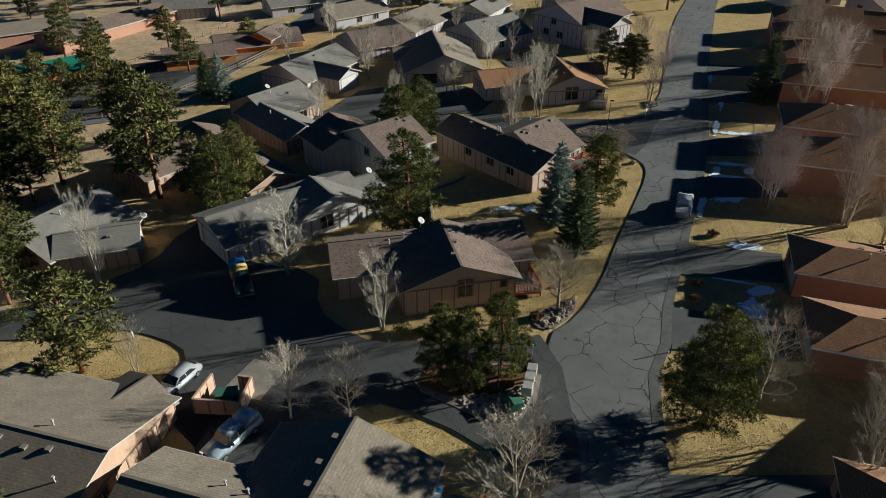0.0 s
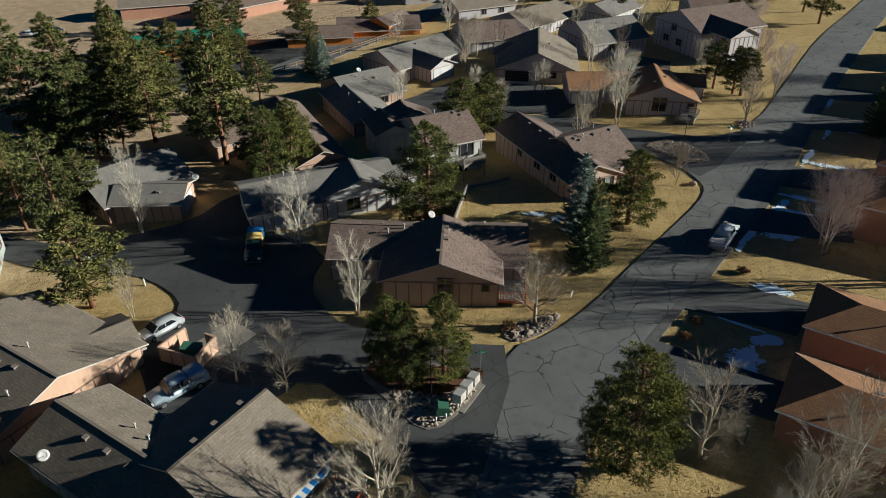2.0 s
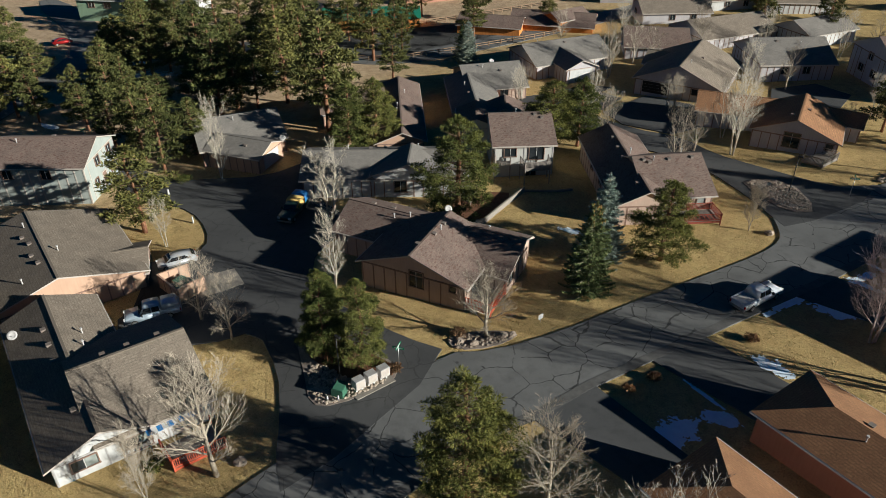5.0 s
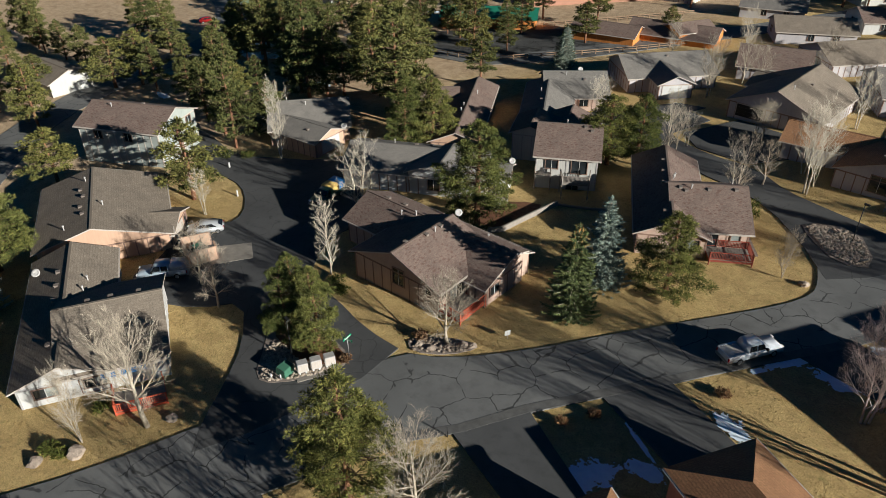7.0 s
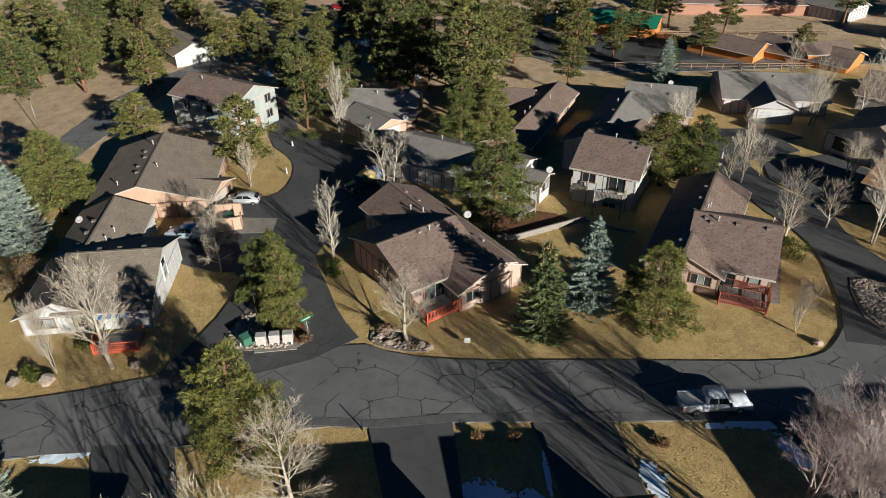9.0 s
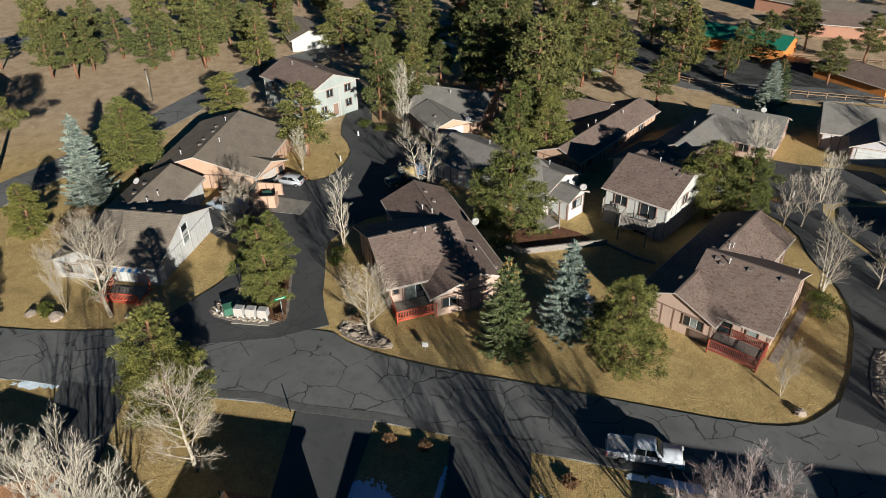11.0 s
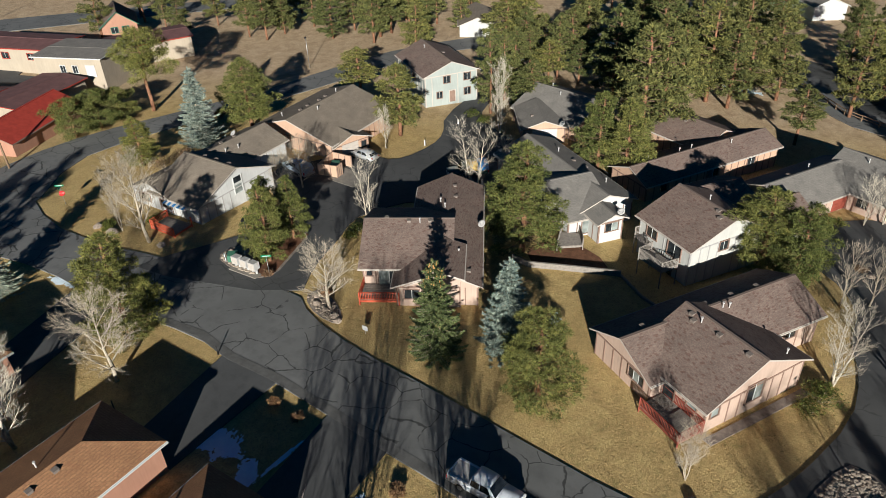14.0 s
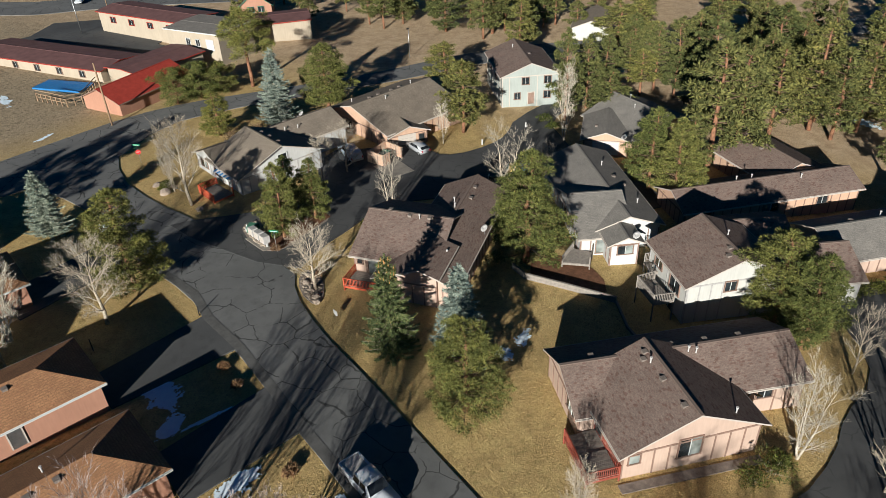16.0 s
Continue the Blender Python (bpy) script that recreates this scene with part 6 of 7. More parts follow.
# ---- stones, shrubs ----
def boulder(x, y, r, label, seed, squash=0.6):
    rng = random.Random(seed)
    g = Geo().ball((0, 0, r * squash * 0.45), r, squash, 0.2, rng, 6, 9)
    ob = tagged(new("boulder", g.mesh("boulder", ROCK)), label, "boulder", "boulders")
    ob.matrix_basis = pose(x, y, ground_z(x, y) - 0.02, rng.uniform(-8, 8), rng.uniform(-8, 8), rng.uniform(0, 360))


for i, (x, y, r) in enumerate([(27.3, 94.0, 0.55), (3.5, 24.4, 0.6), (4.5, 27.2, 0.75), (5.4, 34.6, 0.5), (13.0, 59.8, 0.5), (12.2, 58.6, 0.4), (11.4, 57.2, 0.45), (10.2, 56.6, 0.4), (13.6, 60.4, 0.42), (-8.5, 113.0, 0.5), (36.0, 118.4, 0.5)]):
    boulder(x, y, r, "rough tan boulder on dry grass", 60 + i)


def cobbles(name, label, inside, count, lift, seed, lo=0.07, hi=0.2):
    rng = random.Random(seed)
    g = Geo()
    xs, ys = [p[0] for p in inside], [p[1] for p in inside]
    made = 0
    while made < count:
        x, y = rng.uniform(min(xs), max(xs)), rng.uniform(min(ys), max(ys))
        if not within(x, y, inside):
            continue
        r = rng.uniform(lo, hi)
        g.ball((x, y, ground_z(x, y) + lift + r * 0.25), r, 0.65, 0.25, rng, 3, 6)
        made += 1
    tagged(new(name, g.mesh(name, PEBBLE)), label, "cobbles", "", "stuff")


def within(x, y, poly):
    c = False
    for (x0, y0), (x1, y1) in zip(poly, poly[1:] + poly[:1]):
        if (y0 > y) != (y1 > y) and x < (x1 - x0) * (y - y0) / (y1 - y0) + x0:
            c = not c
    return c


cobbles("island_cobbles", "loose pale cobbles on the lane island", rounded([(1.2, 45.4), (5.0, 42.5), (6.7, 43.4), (8.8, 49.0), (7.2, 47.6), (5.4, 46.2), (2.4, 46.8)], 1), 480, 0.16, 41)
cobbles("bed_cobbles", "loose cobbles and rocks at the lawn corner", [(9.0, 56.3), (10.6, 55.7), (13.0, 57.9), (14.0, 60.6), (12.6, 60.4), (10.2, 58.3)], 170, 0.03, 42, 0.07, 0.2)
cobbles("lane_cobbles", "loose pale cobbles in the lane island", rounded([(20.3, 106.2), (22.5, 104.0), (27.5, 100.9), (30.2, 103.0), (25.0, 109.2)], 1), 1100, 0.18, 43, 0.08, 0.22)
cobbles("corner_cobbles", "ring of cobbles round a street tree", [(34.4, 116.0), (36.6, 116.6), (37.4, 119.0), (34.6, 119.4)], 120, 0.03, 44, 0.1, 0.28)


def shrub(x, y, r, h, material, label, seed, count=700, size=0.16):
    rng = random.Random(seed)
    root = tagged(new("shrub"), label, "shrub", "shrubs")
    v, f, stems = [], [], Geo()
    for i in range(14):
        a, k = i * 2.4, math.sqrt((i + 0.5) / 14) * r * 0.75
        c = Vector((math.cos(a) * k, math.sin(a) * k, h * (0.35 + 0.4 * rng.random()) * (1.1 - 0.4 * k / r)))
        stems.tube([(0, 0, -0.1), c], [0.03, 0.012], 4)
        tufts(rng, v, f, c, r * 0.42, count // 14, size, 0.4, h / r * 0.8)
    part("stem", stems.mesh("stem", BARK_GREY), root)
    part("foliage", mesh_of("foliage", v, f, material), root)
    root.matrix_basis = pose(x, y, ground_z(x, y))


for i, (x, y, r, h, kind) in enumerate([(13.4, 104.6, 2.1, 1.5, 0), (12.2, 105.0, 1.3, 0.9, 0), (14.9, 103.4, 1.3, 0.9, 0), (-4.0, 55.8, 1.1, 0.9, 0), (-2.2, 55.4, 0.9, 0.7, 0), (25.9, 59.8, 0.55, 0.7, 1), (27.0, 62.5, 0.6, 0.7, 1), (32.0, 73.0, 0.7, 0.6, 1), (9.4, 57.4, 0.8, 0.9, 1), (8.0, 49.9, 0.6, 0.8, 1),
                                        (2.8, 25.6, 0.9, 0.7, 0), (3.8, 26.2, 0.8, 0.6, 0), (0.5, 30.2, 0.9, 0.7, 0), (-16.4, 108.2, 1.4, 0.8, 0), (-18.0, 110.0, 1.4, 0.8, 0), (-20.0, 111.4, 1.3, 0.8, 0), (-45, 60, 1.5, 1.0, 0), (-42.5, 62.5, 1.3, 0.9, 0), (-33.5, 19.5, 1.2, 1.4, 1), (-13, 22.5, 1.6, 2.2, 1), (-16.0, 24.0, 1.6, 2.4, 1), (-9.8, 112.2, 0.8, 0.5, 1)]):
    shrub(x, y, r, h, SHRUB_RED if kind else SHRUB_GREEN, "rusty leafless shrub" + " on dry grass" if kind else "low olive juniper shrub", 80 + i)


# ---- decks, balcony, walls, fences ----
def deck(label, quad, z, boards, rail, open_sides=(), base=None, rail_h=0.95, gap=0.16, name="deck"):
    """A boarded platform (four plan corners) with posts, rails and balusters on the closed sides."""
    root = tagged(new(name), label, name)
    a, b, c, d = [Vector(p) for p in quad]
    n = max(2, int((b - a).length / 0.3))
    for i in range(n):
        p0, p1, q0, q1 = a.lerp(b, i / n), a.lerp(b, (i + 0.92) / n), d.lerp(c, i / n), d.lerp(c, (i + 0.92) / n)
        g = Geo().add([(*p0, z - 0.05), (*p1, z - 0.05), (*q1, z - 0.05), (*q0, z - 0.05), (*p0, z), (*p1, z), (*q1, z), (*q0, z)], [(3, 2, 1, 0), (4, 5, 6, 7), (0, 1, 5, 4), (1, 2, 6, 5), (2, 3, 7, 6), (3, 0, 4, 7)])
        part("plank", g.mesh("plank", boards), root)
    for i, (p, q) in enumerate(((a, b), (b, c), (c, d), (d, a))):
        ln = (q - p).length
        dr = (q - p) / ln
        t = math.degrees(math.atan2(dr.y, dr.x))
        mid = (p + q) / 2
        part("rim_joist", board(rail), root, m=pose(mid.x, mid.y, z - 0.28, 0, 0, t) @ Matrix.Diagonal((ln, 0.07, 0.25, 1)))
        if i in open_sides:
            continue
        for zz in (z + 0.1, z + rail_h - 0.06):
            part("rail", board(rail), root, m=pose(mid.x, mid.y, zz, 0, 0, t) @ Matrix.Diagonal((ln, 0.09, 0.07, 1)))
        m = int(ln / gap)
        for k in range(1, m):
            s = p + dr * (ln * k / m)
            part("baluster", board(rail), root, m=pose(s.x, s.y, z + 0.1, 0, 0, t) @ Matrix.Diagonal((0.05, 0.04, rail_h - 0.14, 1)))
    for p in (a, b, c, d):
        low = base if base is not None else ground_z(p.x, p.y) - 0.2
        part("post", board(rail), root, m=pose(p.x, p.y, low) @ Matrix.Diagonal((0.12, 0.12, z + rail_h - low, 1)))
    return root


deck("low timber deck with a bright red railing", [(7.3, 61.0), (10.3, 61.5), (9.4, 65.5), (6.6, 64.9)], -0.35, DECK_GREY, RAIL_RED, (3,))
deck("low timber deck with a dark red railing", [(18.6, 89.8), (21.9, 92.9), (20.0, 94.8), (16.6, 91.6)], -0.25, DECK_GREY, RAIL_DARK, (3,))
deck("weathered timber balcony with upright balusters", [(-4.6, 89.9), (-3.0, 88.6), (-0.6, 91.0), (-1.9, 92.6)], 0.55, DECK_GREY, DECK_GREY, (3,), None, 1.0, 0.16, "balcony")
deck("small weathered deck beside the bay", [(-8.6, 79.6), (-5.4, 79.6), (-6.4, 82.4), (-8.8, 81.8)], -1.15, DECK_GREY, DECK_GREY, (3, 1))
deck("small weathered landing with a rail", [(-8.9, 89.6), (-7.4, 88.0), (-5.8, 89.3), (-7.3, 91.2)], 0.45, DECK_GREY, DECK_GREY, (2, 1), None, 1.0, 0.16)
deck("timber porch with dark railing", [(24.8, 116.4), (27.6, 116.2), (28.6, 120.0), (26.0, 120.4)], ground_z(26, 118) + 0.5, DECK_GREY, DECK_GREY, (3,))
deck("cluttered timber deck with red rails", [(-0.6, 31.6), (2.0, 31.0), (3.2, 35.0), (0.4, 35.6)], ground_z(1, 33) + 0.35, DECK_GREY, RAIL_RED, (3, 2))


def awning():
    root = tagged(new("awning"), "white and blue striped patio awning", "awning")
    a, b, c, d = (-2.6, 31.4, 1.35), (-1.5, 35.4, 1.35), (0.2, 35.0, 1.0), (-0.9, 31.0, 1.0)
    for i in range(10):
        pt = lambda p, q, t: tuple(p[k] + (q[k] - p[k]) * t for k in range(3))
        p0, p1, q0, q1 = pt(a, b, i / 10), pt(a, b, (i + 0.97) / 10), pt(d, c, i / 10), pt(d, c, (i + 0.97) / 10)
        s = Geo().add([p0, p1, q1, q0] + [(x, y, z + 0.05) for x, y, z in (p0, p1, q1, q0)], [(3, 2, 1, 0), (4, 5, 6, 7), (0, 1, 5, 4), (1, 2, 6, 5), (2, 3, 7, 6), (3, 0, 4, 7)])
        part("strip", s.mesh("strip", FRAME_WHITE if i % 2 else BLUE_TARP), root)
    for p in (c, d):
        part("post", board(METAL), root, m=pose(p[0], p[1], ground_z(p[0], p[1]) - 0.1) @ Matrix.Diagonal((0.06, 0.06, p[2] - ground_z(p[0], p[1]) + 0.1, 1)))


awning()


def timber_wall(points, label, high=0.5):
    root = tagged(new("retaining_wall"), label, "retaining wall")
    for (x0, y0), (x1, y1) in zip(points, points[1:]):
        for k in range(2):
            z0, z1 = ground_z(x0, y0) - 0.1 + k * high / 2, ground_z(x1, y1) - 0.1 + k * high / 2
            g = Geo().slab((x0, y0), (x1, y1), 0.12 - 0.01 * k, (z0, z1), (z0 + high / 2 - 0.012, z1 + high / 2 - 0.012))
            part("sleeper", g.mesh("sleeper", DECK_GREY), root)
    return root


timber_wall([(-2.4, 75.0), (-1.3, 77.0), (-1.7, 82.0), (-2.0, 87.0)], "weathered sleeper retaining wall on the lawn", 0.8)
timber_wall([(-2.0, 87.0), (1.6, 89.4), (3.0, 91.0)], "low weathered sleeper edging", 0.35)


def enclosure():
    root = tagged(new("bin_enclosure"), "peach timber bin enclosure open on top", "enclosure")
    pts = [(-17.2, 44.6), (-16.9, 47.6), (-20.6, 48.2), (-21.4, 45.0)]
    for i, (p, q) in enumerate(zip(pts, pts[1:] + pts[:1])):
        if i == 1:
            q = (p[0] + (q[0] - p[0]) * 0.35, p[1] + (q[1] - p[1]) * 0.35)
        z = ground_z(*p)
        part("panel", Geo().slab(p, q, 0.06, z - 0.2, z + 1.75).mesh("panel", PEACH), root)
        part("cap", Geo().slab(p, q, 0.10, z + 1.752, z + 1.83).mesh("cap", PEACH), root)
        for t in (0.0, 0.33, 0.66):
            x, y = p[0] + (q[0] - p[0]) * t, p[1] + (q[1] - p[1]) * t
            part("stud", board(TRIM), root, m=pose(x, y, z - 0.1) @ Matrix.Diagonal((0.15, 0.15, 1.84, 1)))
    bin_ = tagged(new("bin", Geo().box((-0.9, -0.55, 0), (0.9, 0.55, 1.1)).box((-0.95, -0.6, 1.1), (0.95, 0.6, 1.18)).mesh("bin", GREEN_BOX)), "dark green waste bin with a flat lid", "bin")
    bin_.matrix_basis = pose(-18.9, 46.4, ground_z(-18.9, 46.4) + 0.11, 0, 0, 10)


enclosure()


def rail_fence(points, label, rails=2, high=1.1, step=2.6):
    root = tagged(new("rail_fence"), label, "fence")
    for (x0, y0), (x1, y1) in zip(points, points[1:]):
        ln = math.hypot(x1 - x0, y1 - y0)
        t = math.degrees(math.atan2(y1 - y0, x1 - x0))
        n = max(1, int(ln / step))
        for i in range(n):
            x, y = x0 + (x1 - x0) * i / n, y0 + (y1 - y0) * i / n
            part("post", board(WOOD), root, m=pose(x, y, ground_z(x, y) - 0.2, 0, 0, t) @ Matrix.Diagonal((0.16, 0.16, high + 0.2, 1)))
            mx, my = x0 + (x1 - x0) * (i + 0.5) / n, y0 + (y1 - y0) * (i + 0.5) / n
            for k in range(rails):
                part("rail", board(WOOD), root, m=pose(mx, my, ground_z(mx, my) + high * (0.45 + 0.42 * k), 0, 0, t) @ Matrix.Diagonal((ln / n, 0.07, 0.12, 1)))


rail_fence([(-78, 113), (-60.5, 119.5), (-55.6, 123.6), (-47.2, 139.0), (-42.0, 150.0), (-35, 167)], "split-rail wooden fence along the road")
rail_fence([(-9.0, -21.0), (-9.6, -13.5), (-12.0, -12.6), (-19.0, -18.0)], "weathered board fence round the motel yard", 3, 1.5, 1.2)
rail_fence([(-70, 150), (-60, 172), (-54, 186)], "wooden yard fence by the log house")
tagged(new("pool_cover", Geo().slab((-14.5, -28.5), (-17.2, -18.5), 2.2, -0.9, -0.55).mesh("pool_cover", BLUE_TARP)), "blue covered pool behind the motel", "pool")


# ---- street furniture ----
def mailboxes():
    for i, (x, y) in enumerate(((7.35, 45.9), (7.65, 47.1), (8.0, 48.3))):
        root = tagged(new("mailbox_unit"), "pale grey cluster mailbox on two legs", "mailbox", "cluster mailboxes")
        part("box", solid("box", [(-0.42, 0.55), (-0.42, 1.42), (0.42, 1.5), (0.42, 0.55)], 0.47, VENT_PAINT, None, 0.02, False), root)
        for sg in (-1, 1):
            part("leg", Geo().box((-0.09, sg * 0.28 - 0.07, -0.05), (0.09, sg * 0.28 + 0.07, 0.56)).mesh("leg", FRAME_WHITE), root)
        for k in range(4):
            part("door", Geo().box((0.421, -0.42 + k * 0.21, 0.62), (0.432, -0.24 + k * 0.21, 1.4)).mesh("door", TRIM_PALE), root)
        root.matrix_basis = pose(x, y, ground_z(x, y) + 0.19, 0, 0, -15)


mailboxes()


def pole(name, label, category, x, y, h, r, material, extra=None):
    root = tagged(new(name), label, category)
    z = ground_z(x, y)
    part("post", Geo().tube([(0, 0, -0.3), (0, 0, h)], [r, r * 0.8], 8).mesh("post", material, True), root)
    if extra:
        extra(root, h)
    root.matrix_basis = pose(x, y, z)
    return root


def lamp_head(root, h):
    part("lamp_head", Geo().box((-0.1, -0.12, h - 0.05), (0.5, 0.12, h + 0.12)).mesh("lamp_head", DARK_METAL), root)


def name_blade(root, h):
    for k, t in ((0, 20), (1, 110)):
        p = part("sign_blade", Geo().box((-0.55, -0.012, 0), (0.55, 0.012, 0.22)).mesh("sign_blade", SIGN_GREEN), root, "green street sign blade", m=pose(0, 0, h - 0.3 + 0.24 * k, 0, 0, t))
        for sg in (-1, 1):
            part("lettering_bar", Geo().box((-0.4, -0.003 + sg * 0.016, 0.07), (0.4, 0.003 + sg * 0.016, 0.15)).mesh("lettering_bar", FRAME_WHITE), p)


def stop_face(root, h):
    g = Geo()
    ring = [(0.38 * math.cos(math.pi / 8 + k * math.pi / 4), 0.38 * math.sin(math.pi / 8 + k * math.pi / 4)) for k in range(8)]
    g.add([(x, -0.03, z + h - 0.75) for x, z in ring] + [(x, -0.05, z + h - 0.75) for x, z in ring], [tuple(range(8)), tuple(range(15, 7, -1))] + [(i, (i + 1) % 8, 8 + (i + 1) % 8, 8 + i) for i in range(8)])
    p = part("stop_plate", g.mesh("stop_plate", SIGN_RED), root, "red octagonal stop plate", m=pose(0, 0, 0, 0, 0, 140))
    cu = bpy.data.curves.new("stop_word", "FONT")
    cu.body, cu.size, cu.align_x, cu.align_y, cu.extrude = "STOP", 0.26, "CENTER", "CENTER", 0.004
    ob = new("word", cu)
    dg = bpy.context.evaluated_depsgraph_get()
    me = bpy.data.meshes.new_from_object(ob.evaluated_get(dg))
    bpy.data.objects.remove(ob)
    me.materials.clear()
    me.materials.append(FRAME_WHITE)
    part("word", me, p, "white STOP lettering", m=pose(0, -0.056, h - 0.75, 90, 0, 0))
    name_blade(root, h + 0.3)


pole("lamp_post", "slim dark lamp post on the island", "lamp post", 4.8, 46.1, 5.0, 0.06, DARK_METAL, lamp_head)
pole("lamp_post", "slim dark lamp post by the lane", "lamp post", 26.0, 106.5, 5.0, 0.06, DARK_METAL, lamp_head)
pole("lamp_post", "slim lamp post beside the curving street", "lamp post", -63.0, 22.0, 6.0, 0.07, METAL, lamp_head)
pole("street_sign", "green street name sign on a thin post", "street sign", 8.2, 50.2, 2.8, 0.035, METAL, name_blade)
pole("street_sign", "green street name sign on a thin post", "street sign", 32.5, 109.2, 2.8, 0.035, METAL, name_blade)
pole("street_sign", "blue-green street sign beyond the white house", "street sign", -66.0, 61.0, 2.8, 0.035, METAL, name_blade)
pole("stop_sign", "red stop sign with green street names", "stop sign", -0.6, 16.2, 2.4, 0.035, METAL, stop_face)
pole("utility_pole", "tall brown wooden utility pole", "utility pole", -7.8, 0.5, 10.4, 0.15, WOOD)
pole("lamp_post", "pale lamp post in the motel lot", "lamp post", -41.5, -53.9, 9.0, 0.09, METAL, lamp_head)
pole("utility_pole", "tall wooden pole beside the highway", "utility pole", -58.0, -66.0, 11.0, 0.15, WOOD)
pole("post", "short white utility post by the lane", "post", -10.1, 114.9, 1.1, 0.12, FRAME_WHITE)
pole("post", "short white utility post by the court", "post", -31.0, 55.9, 0.9, 0.12, FRAME_WHITE)
pole("post", "small pale post on the grass island", "post", -40.5, 58.7, 0.9, 0.16, FRAME_WHITE)
for x, y in ((6.7, 44.0), (4.9, 45.4), (6.0, 43.4)):
    pole("post", "short grey utility post among cobbles", "post", x, y, 0.75, 0.11, METAL)
box = tagged(new("transformer_box", solid("transformer_box", [(-0.55, 0), (-0.55, 0.95), (0.4, 1.05), (0.55, 0.8), (0.55, 0)], 0.6, GREEN_BOX, None, 0.03, False)), "green metal transformer box on cobbles", "transformer")
box.matrix_basis = pose(6.2, 44.7, ground_z(6.2, 44.7) + 0.15, 0, 0, 200)
sign = pole("yard_sign", "white estate sign on the lawn", "yard sign", 14.7, 63.8, 1.0, 0.03, TRIM_PALE)
part("sign_board", Geo().box((-0.3, -0.02, 0.4), (0.3, 0.02, 0.95)).mesh("sign_board", FRAME_WHITE), sign, m=pose(0, 0, 0, 0, 0, 75))
for x, y, h in ((21.3, 51.6, 1.1), (30.3, 47.2, 1.4)):
    pole("post", "short dark driveway post", "post", x, y, h, 0.06, DARK_METAL)


def dish(x, y, z, label):
    root = tagged(new("satellite_dish"), label, "satellite dish", "satellite dishes")
    g = Geo()
    n = 16
    g.add([(0, 0, 0)] + [(0.24 * math.cos(k * 2 * math.pi / n), 0.24 * math.sin(k * 2 * math.pi / n), 0.03) for k in range(n)] + [(0.45 * math.cos(k * 2 * math.pi / n), 0.45 * math.sin(k * 2 * math.pi / n), 0.11) for k in range(n)]
          + [(0.45 * math.cos(k * 2 * math.pi / n), 0.45 * math.sin(k * 2 * math.pi / n), 0.09) for k in range(n)] + [(0, 0, -0.03)],
          [(0, 1 + k, 1 + (k + 1) % n) for k in range(n)] + [(1 + k, 1 + n + k, 1 + n + (k + 1) % n, 1 + (k + 1) % n) for k in range(n)] + [(1 + n + k, 1 + 2 * n + k, 1 + 2 * n + (k + 1) % n, 1 + n + (k + 1) % n) for k in range(n)] + [(3 * n + 1, 1 + 2 * n + (k + 1) % n, 1 + 2 * n + k) for k in range(n)])
    part("reflector", g.mesh("reflector", VENT_PAINT, True), root, m=pose(0, 0, 0.5, 40, 0, 60))
    part("mast", Geo().tube([(0, 0, -0.3), (0, 0, 0.5)], [0.025, 0.025], 6).mesh("mast", METAL), root)
    part("feed_arm", Geo().tube([(0, 0, 0.42), (0.42, -0.26, 0.72)], [0.018, 0.018], 5).mesh("feed_arm", METAL), root)
    root.matrix_basis = pose(x, y, z)


dish(-2.6, 71.4, 1.95, "round pale satellite dish on the roof edge")
dish(-20.5, 30.0, 1.25, "round pale satellite dish on a grey roof")
dish(-10.0, 86.2, 1.2, "round white satellite dish above the bay")
dish(-36.6, 75.9, -0.1, "round pale satellite dish on a garage roof")
dish(-31.0, 121.0, 0.6, "small satellite dish on a pink house")

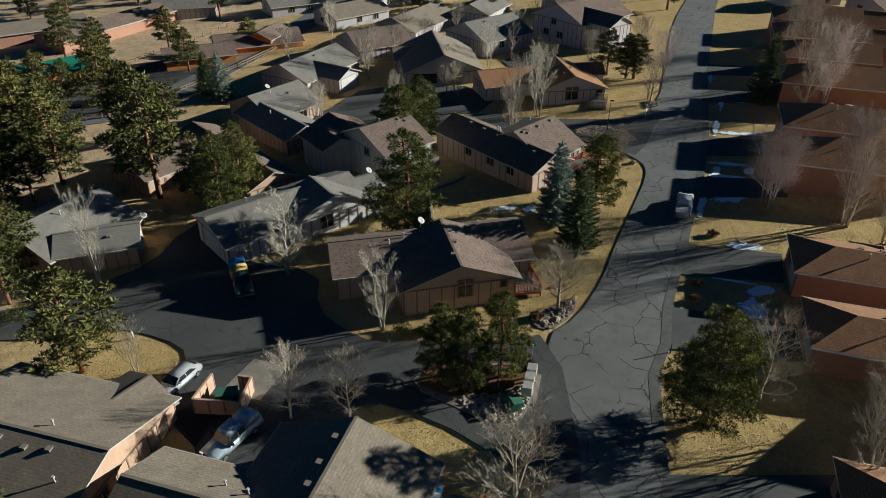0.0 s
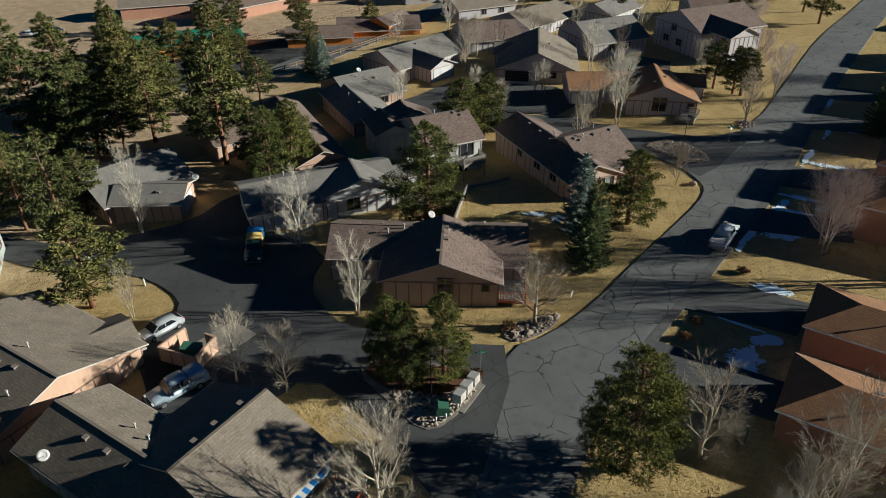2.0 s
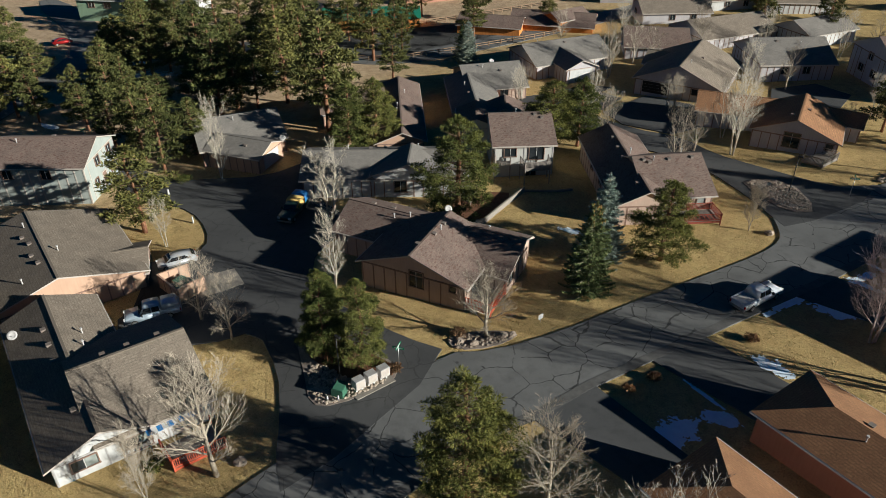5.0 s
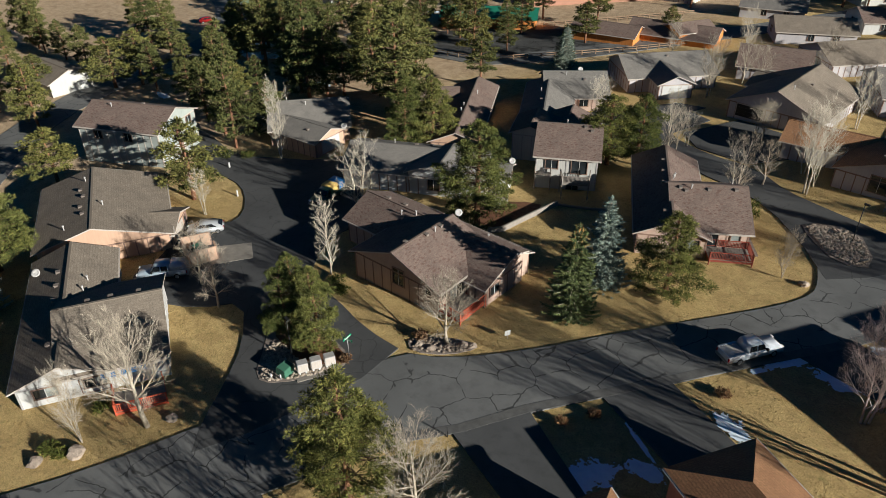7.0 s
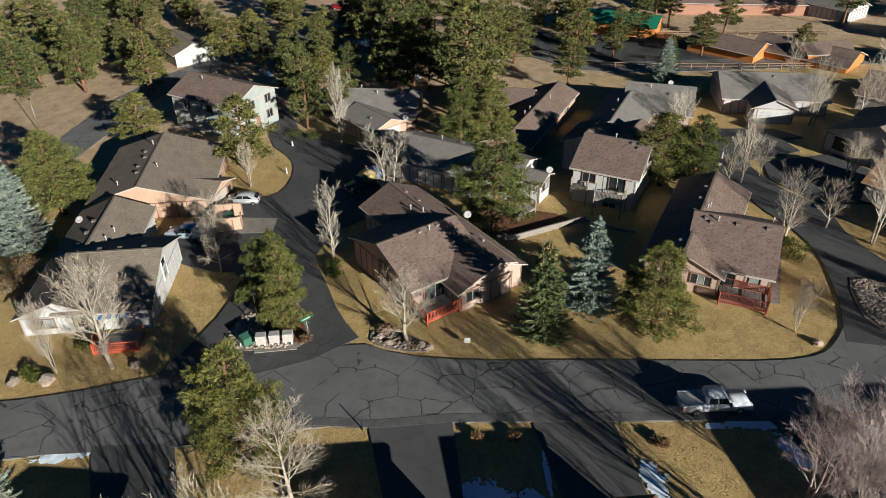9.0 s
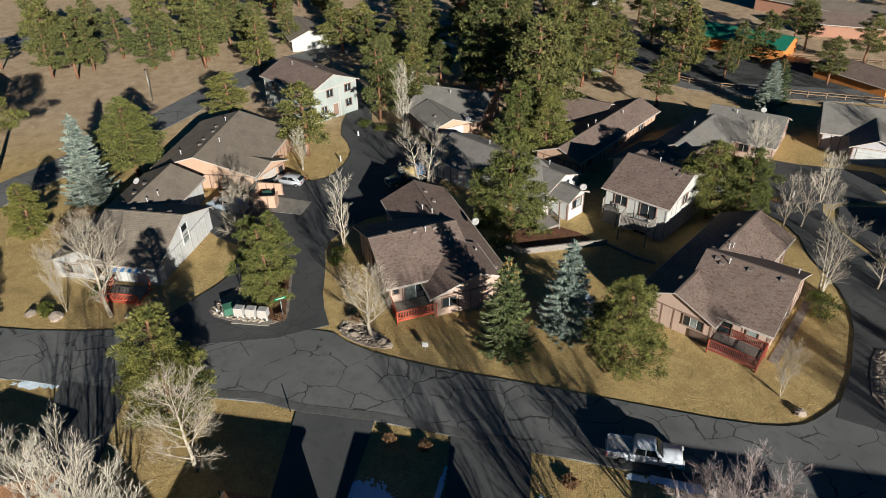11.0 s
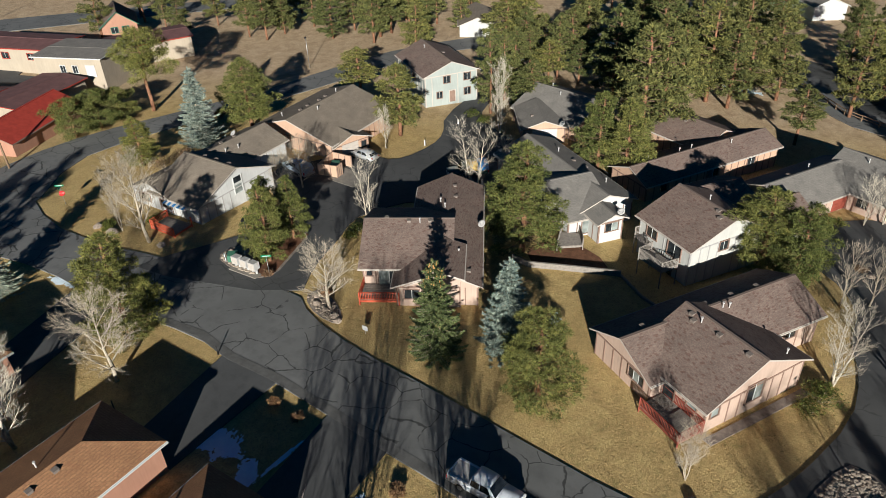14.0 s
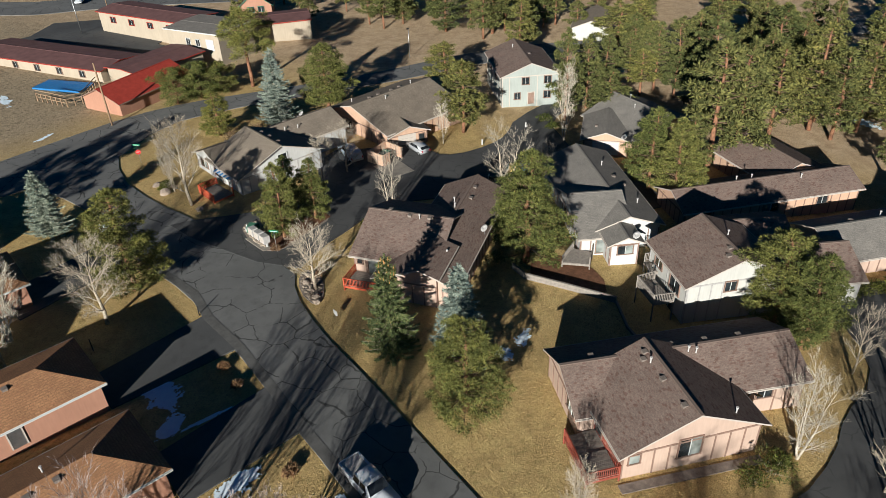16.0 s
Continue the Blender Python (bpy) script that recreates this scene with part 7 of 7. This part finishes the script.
# ---- grass tufts ----
PAVED = [[tuple(p) for p in rounded(o, 1)] for o in (ROADS + DRIVES)]


def grass_tufts():
    """Clumps of dry blades on the lawns, one joined sheet of growth."""
    rng = np.random.default_rng(5)
    n = 120000
    x, y = rng.uniform(-45, 62, n), rng.uniform(15, 125, n)
    keep = np.ones(n, bool)
    for poly in PAVED:
        inside = np.zeros(n, bool)
        for (x0, y0), (x1, y1) in zip(poly, poly[1:] + poly[:1]):
            if y0 == y1:
                continue
            inside ^= ((y0 > y) != (y1 > y)) & (x < (x1 - x0) * (y - y0) / (y1 - y0) + x0)
        keep &= ~inside
    x, y = x[keep], y[keep]
    m = len(x)
    a, s, h = rng.uniform(0, 6.283, m), rng.uniform(0.02, 0.055, m), rng.uniform(0.0, 0.05, m)
    z = np.array([ground_z(p, q) for p, q in zip(x, y)]) - 0.05
    dx, dy = np.cos(a) * s, np.sin(a) * s
    ox, oy = rng.normal(0, 0.08, m), rng.normal(0, 0.08, m)
    co = np.empty((m, 4, 3))
    co[:, 0] = np.stack([x - dx, y - dy, z], 1)
    co[:, 1] = np.stack([x + dx, y + dy, z], 1)
    co[:, 2] = np.stack([x + dx * 0.6 + ox, y + dy * 0.6 + oy, z + 0.05 + h], 1)
    co[:, 3] = np.stack([x - dx * 0.7 + ox, y - dy * 0.7 + oy, z + 0.05 + h * 0.8], 1)
    me = bpy.data.meshes.new("grass_tufts")
    me.vertices.add(m * 4)
    me.vertices.foreach_set("co", co.ravel())
    me.loops.add(m * 4)
    me.polygons.add(m)
    me.polygons.foreach_set("loop_start", np.arange(m) * 4)
    me.polygons.foreach_set("loop_total", np.full(m, 4))
    me.loops.foreach_set("vertex_index", np.arange(m * 4))
    me.update()
    me.validate()
    me.materials.append(GRASS_BLADE)
    tagged(new("grass", me), "clumps of dry straw-coloured grass", "grass", "", "stuff")


GRASS_BLADE = leaf_mat("dry_grass_blades", (0.20, 0.145, 0.065), (0.36, 0.26, 0.12), (0.22, 0.19, 0.08))
grass_tufts()
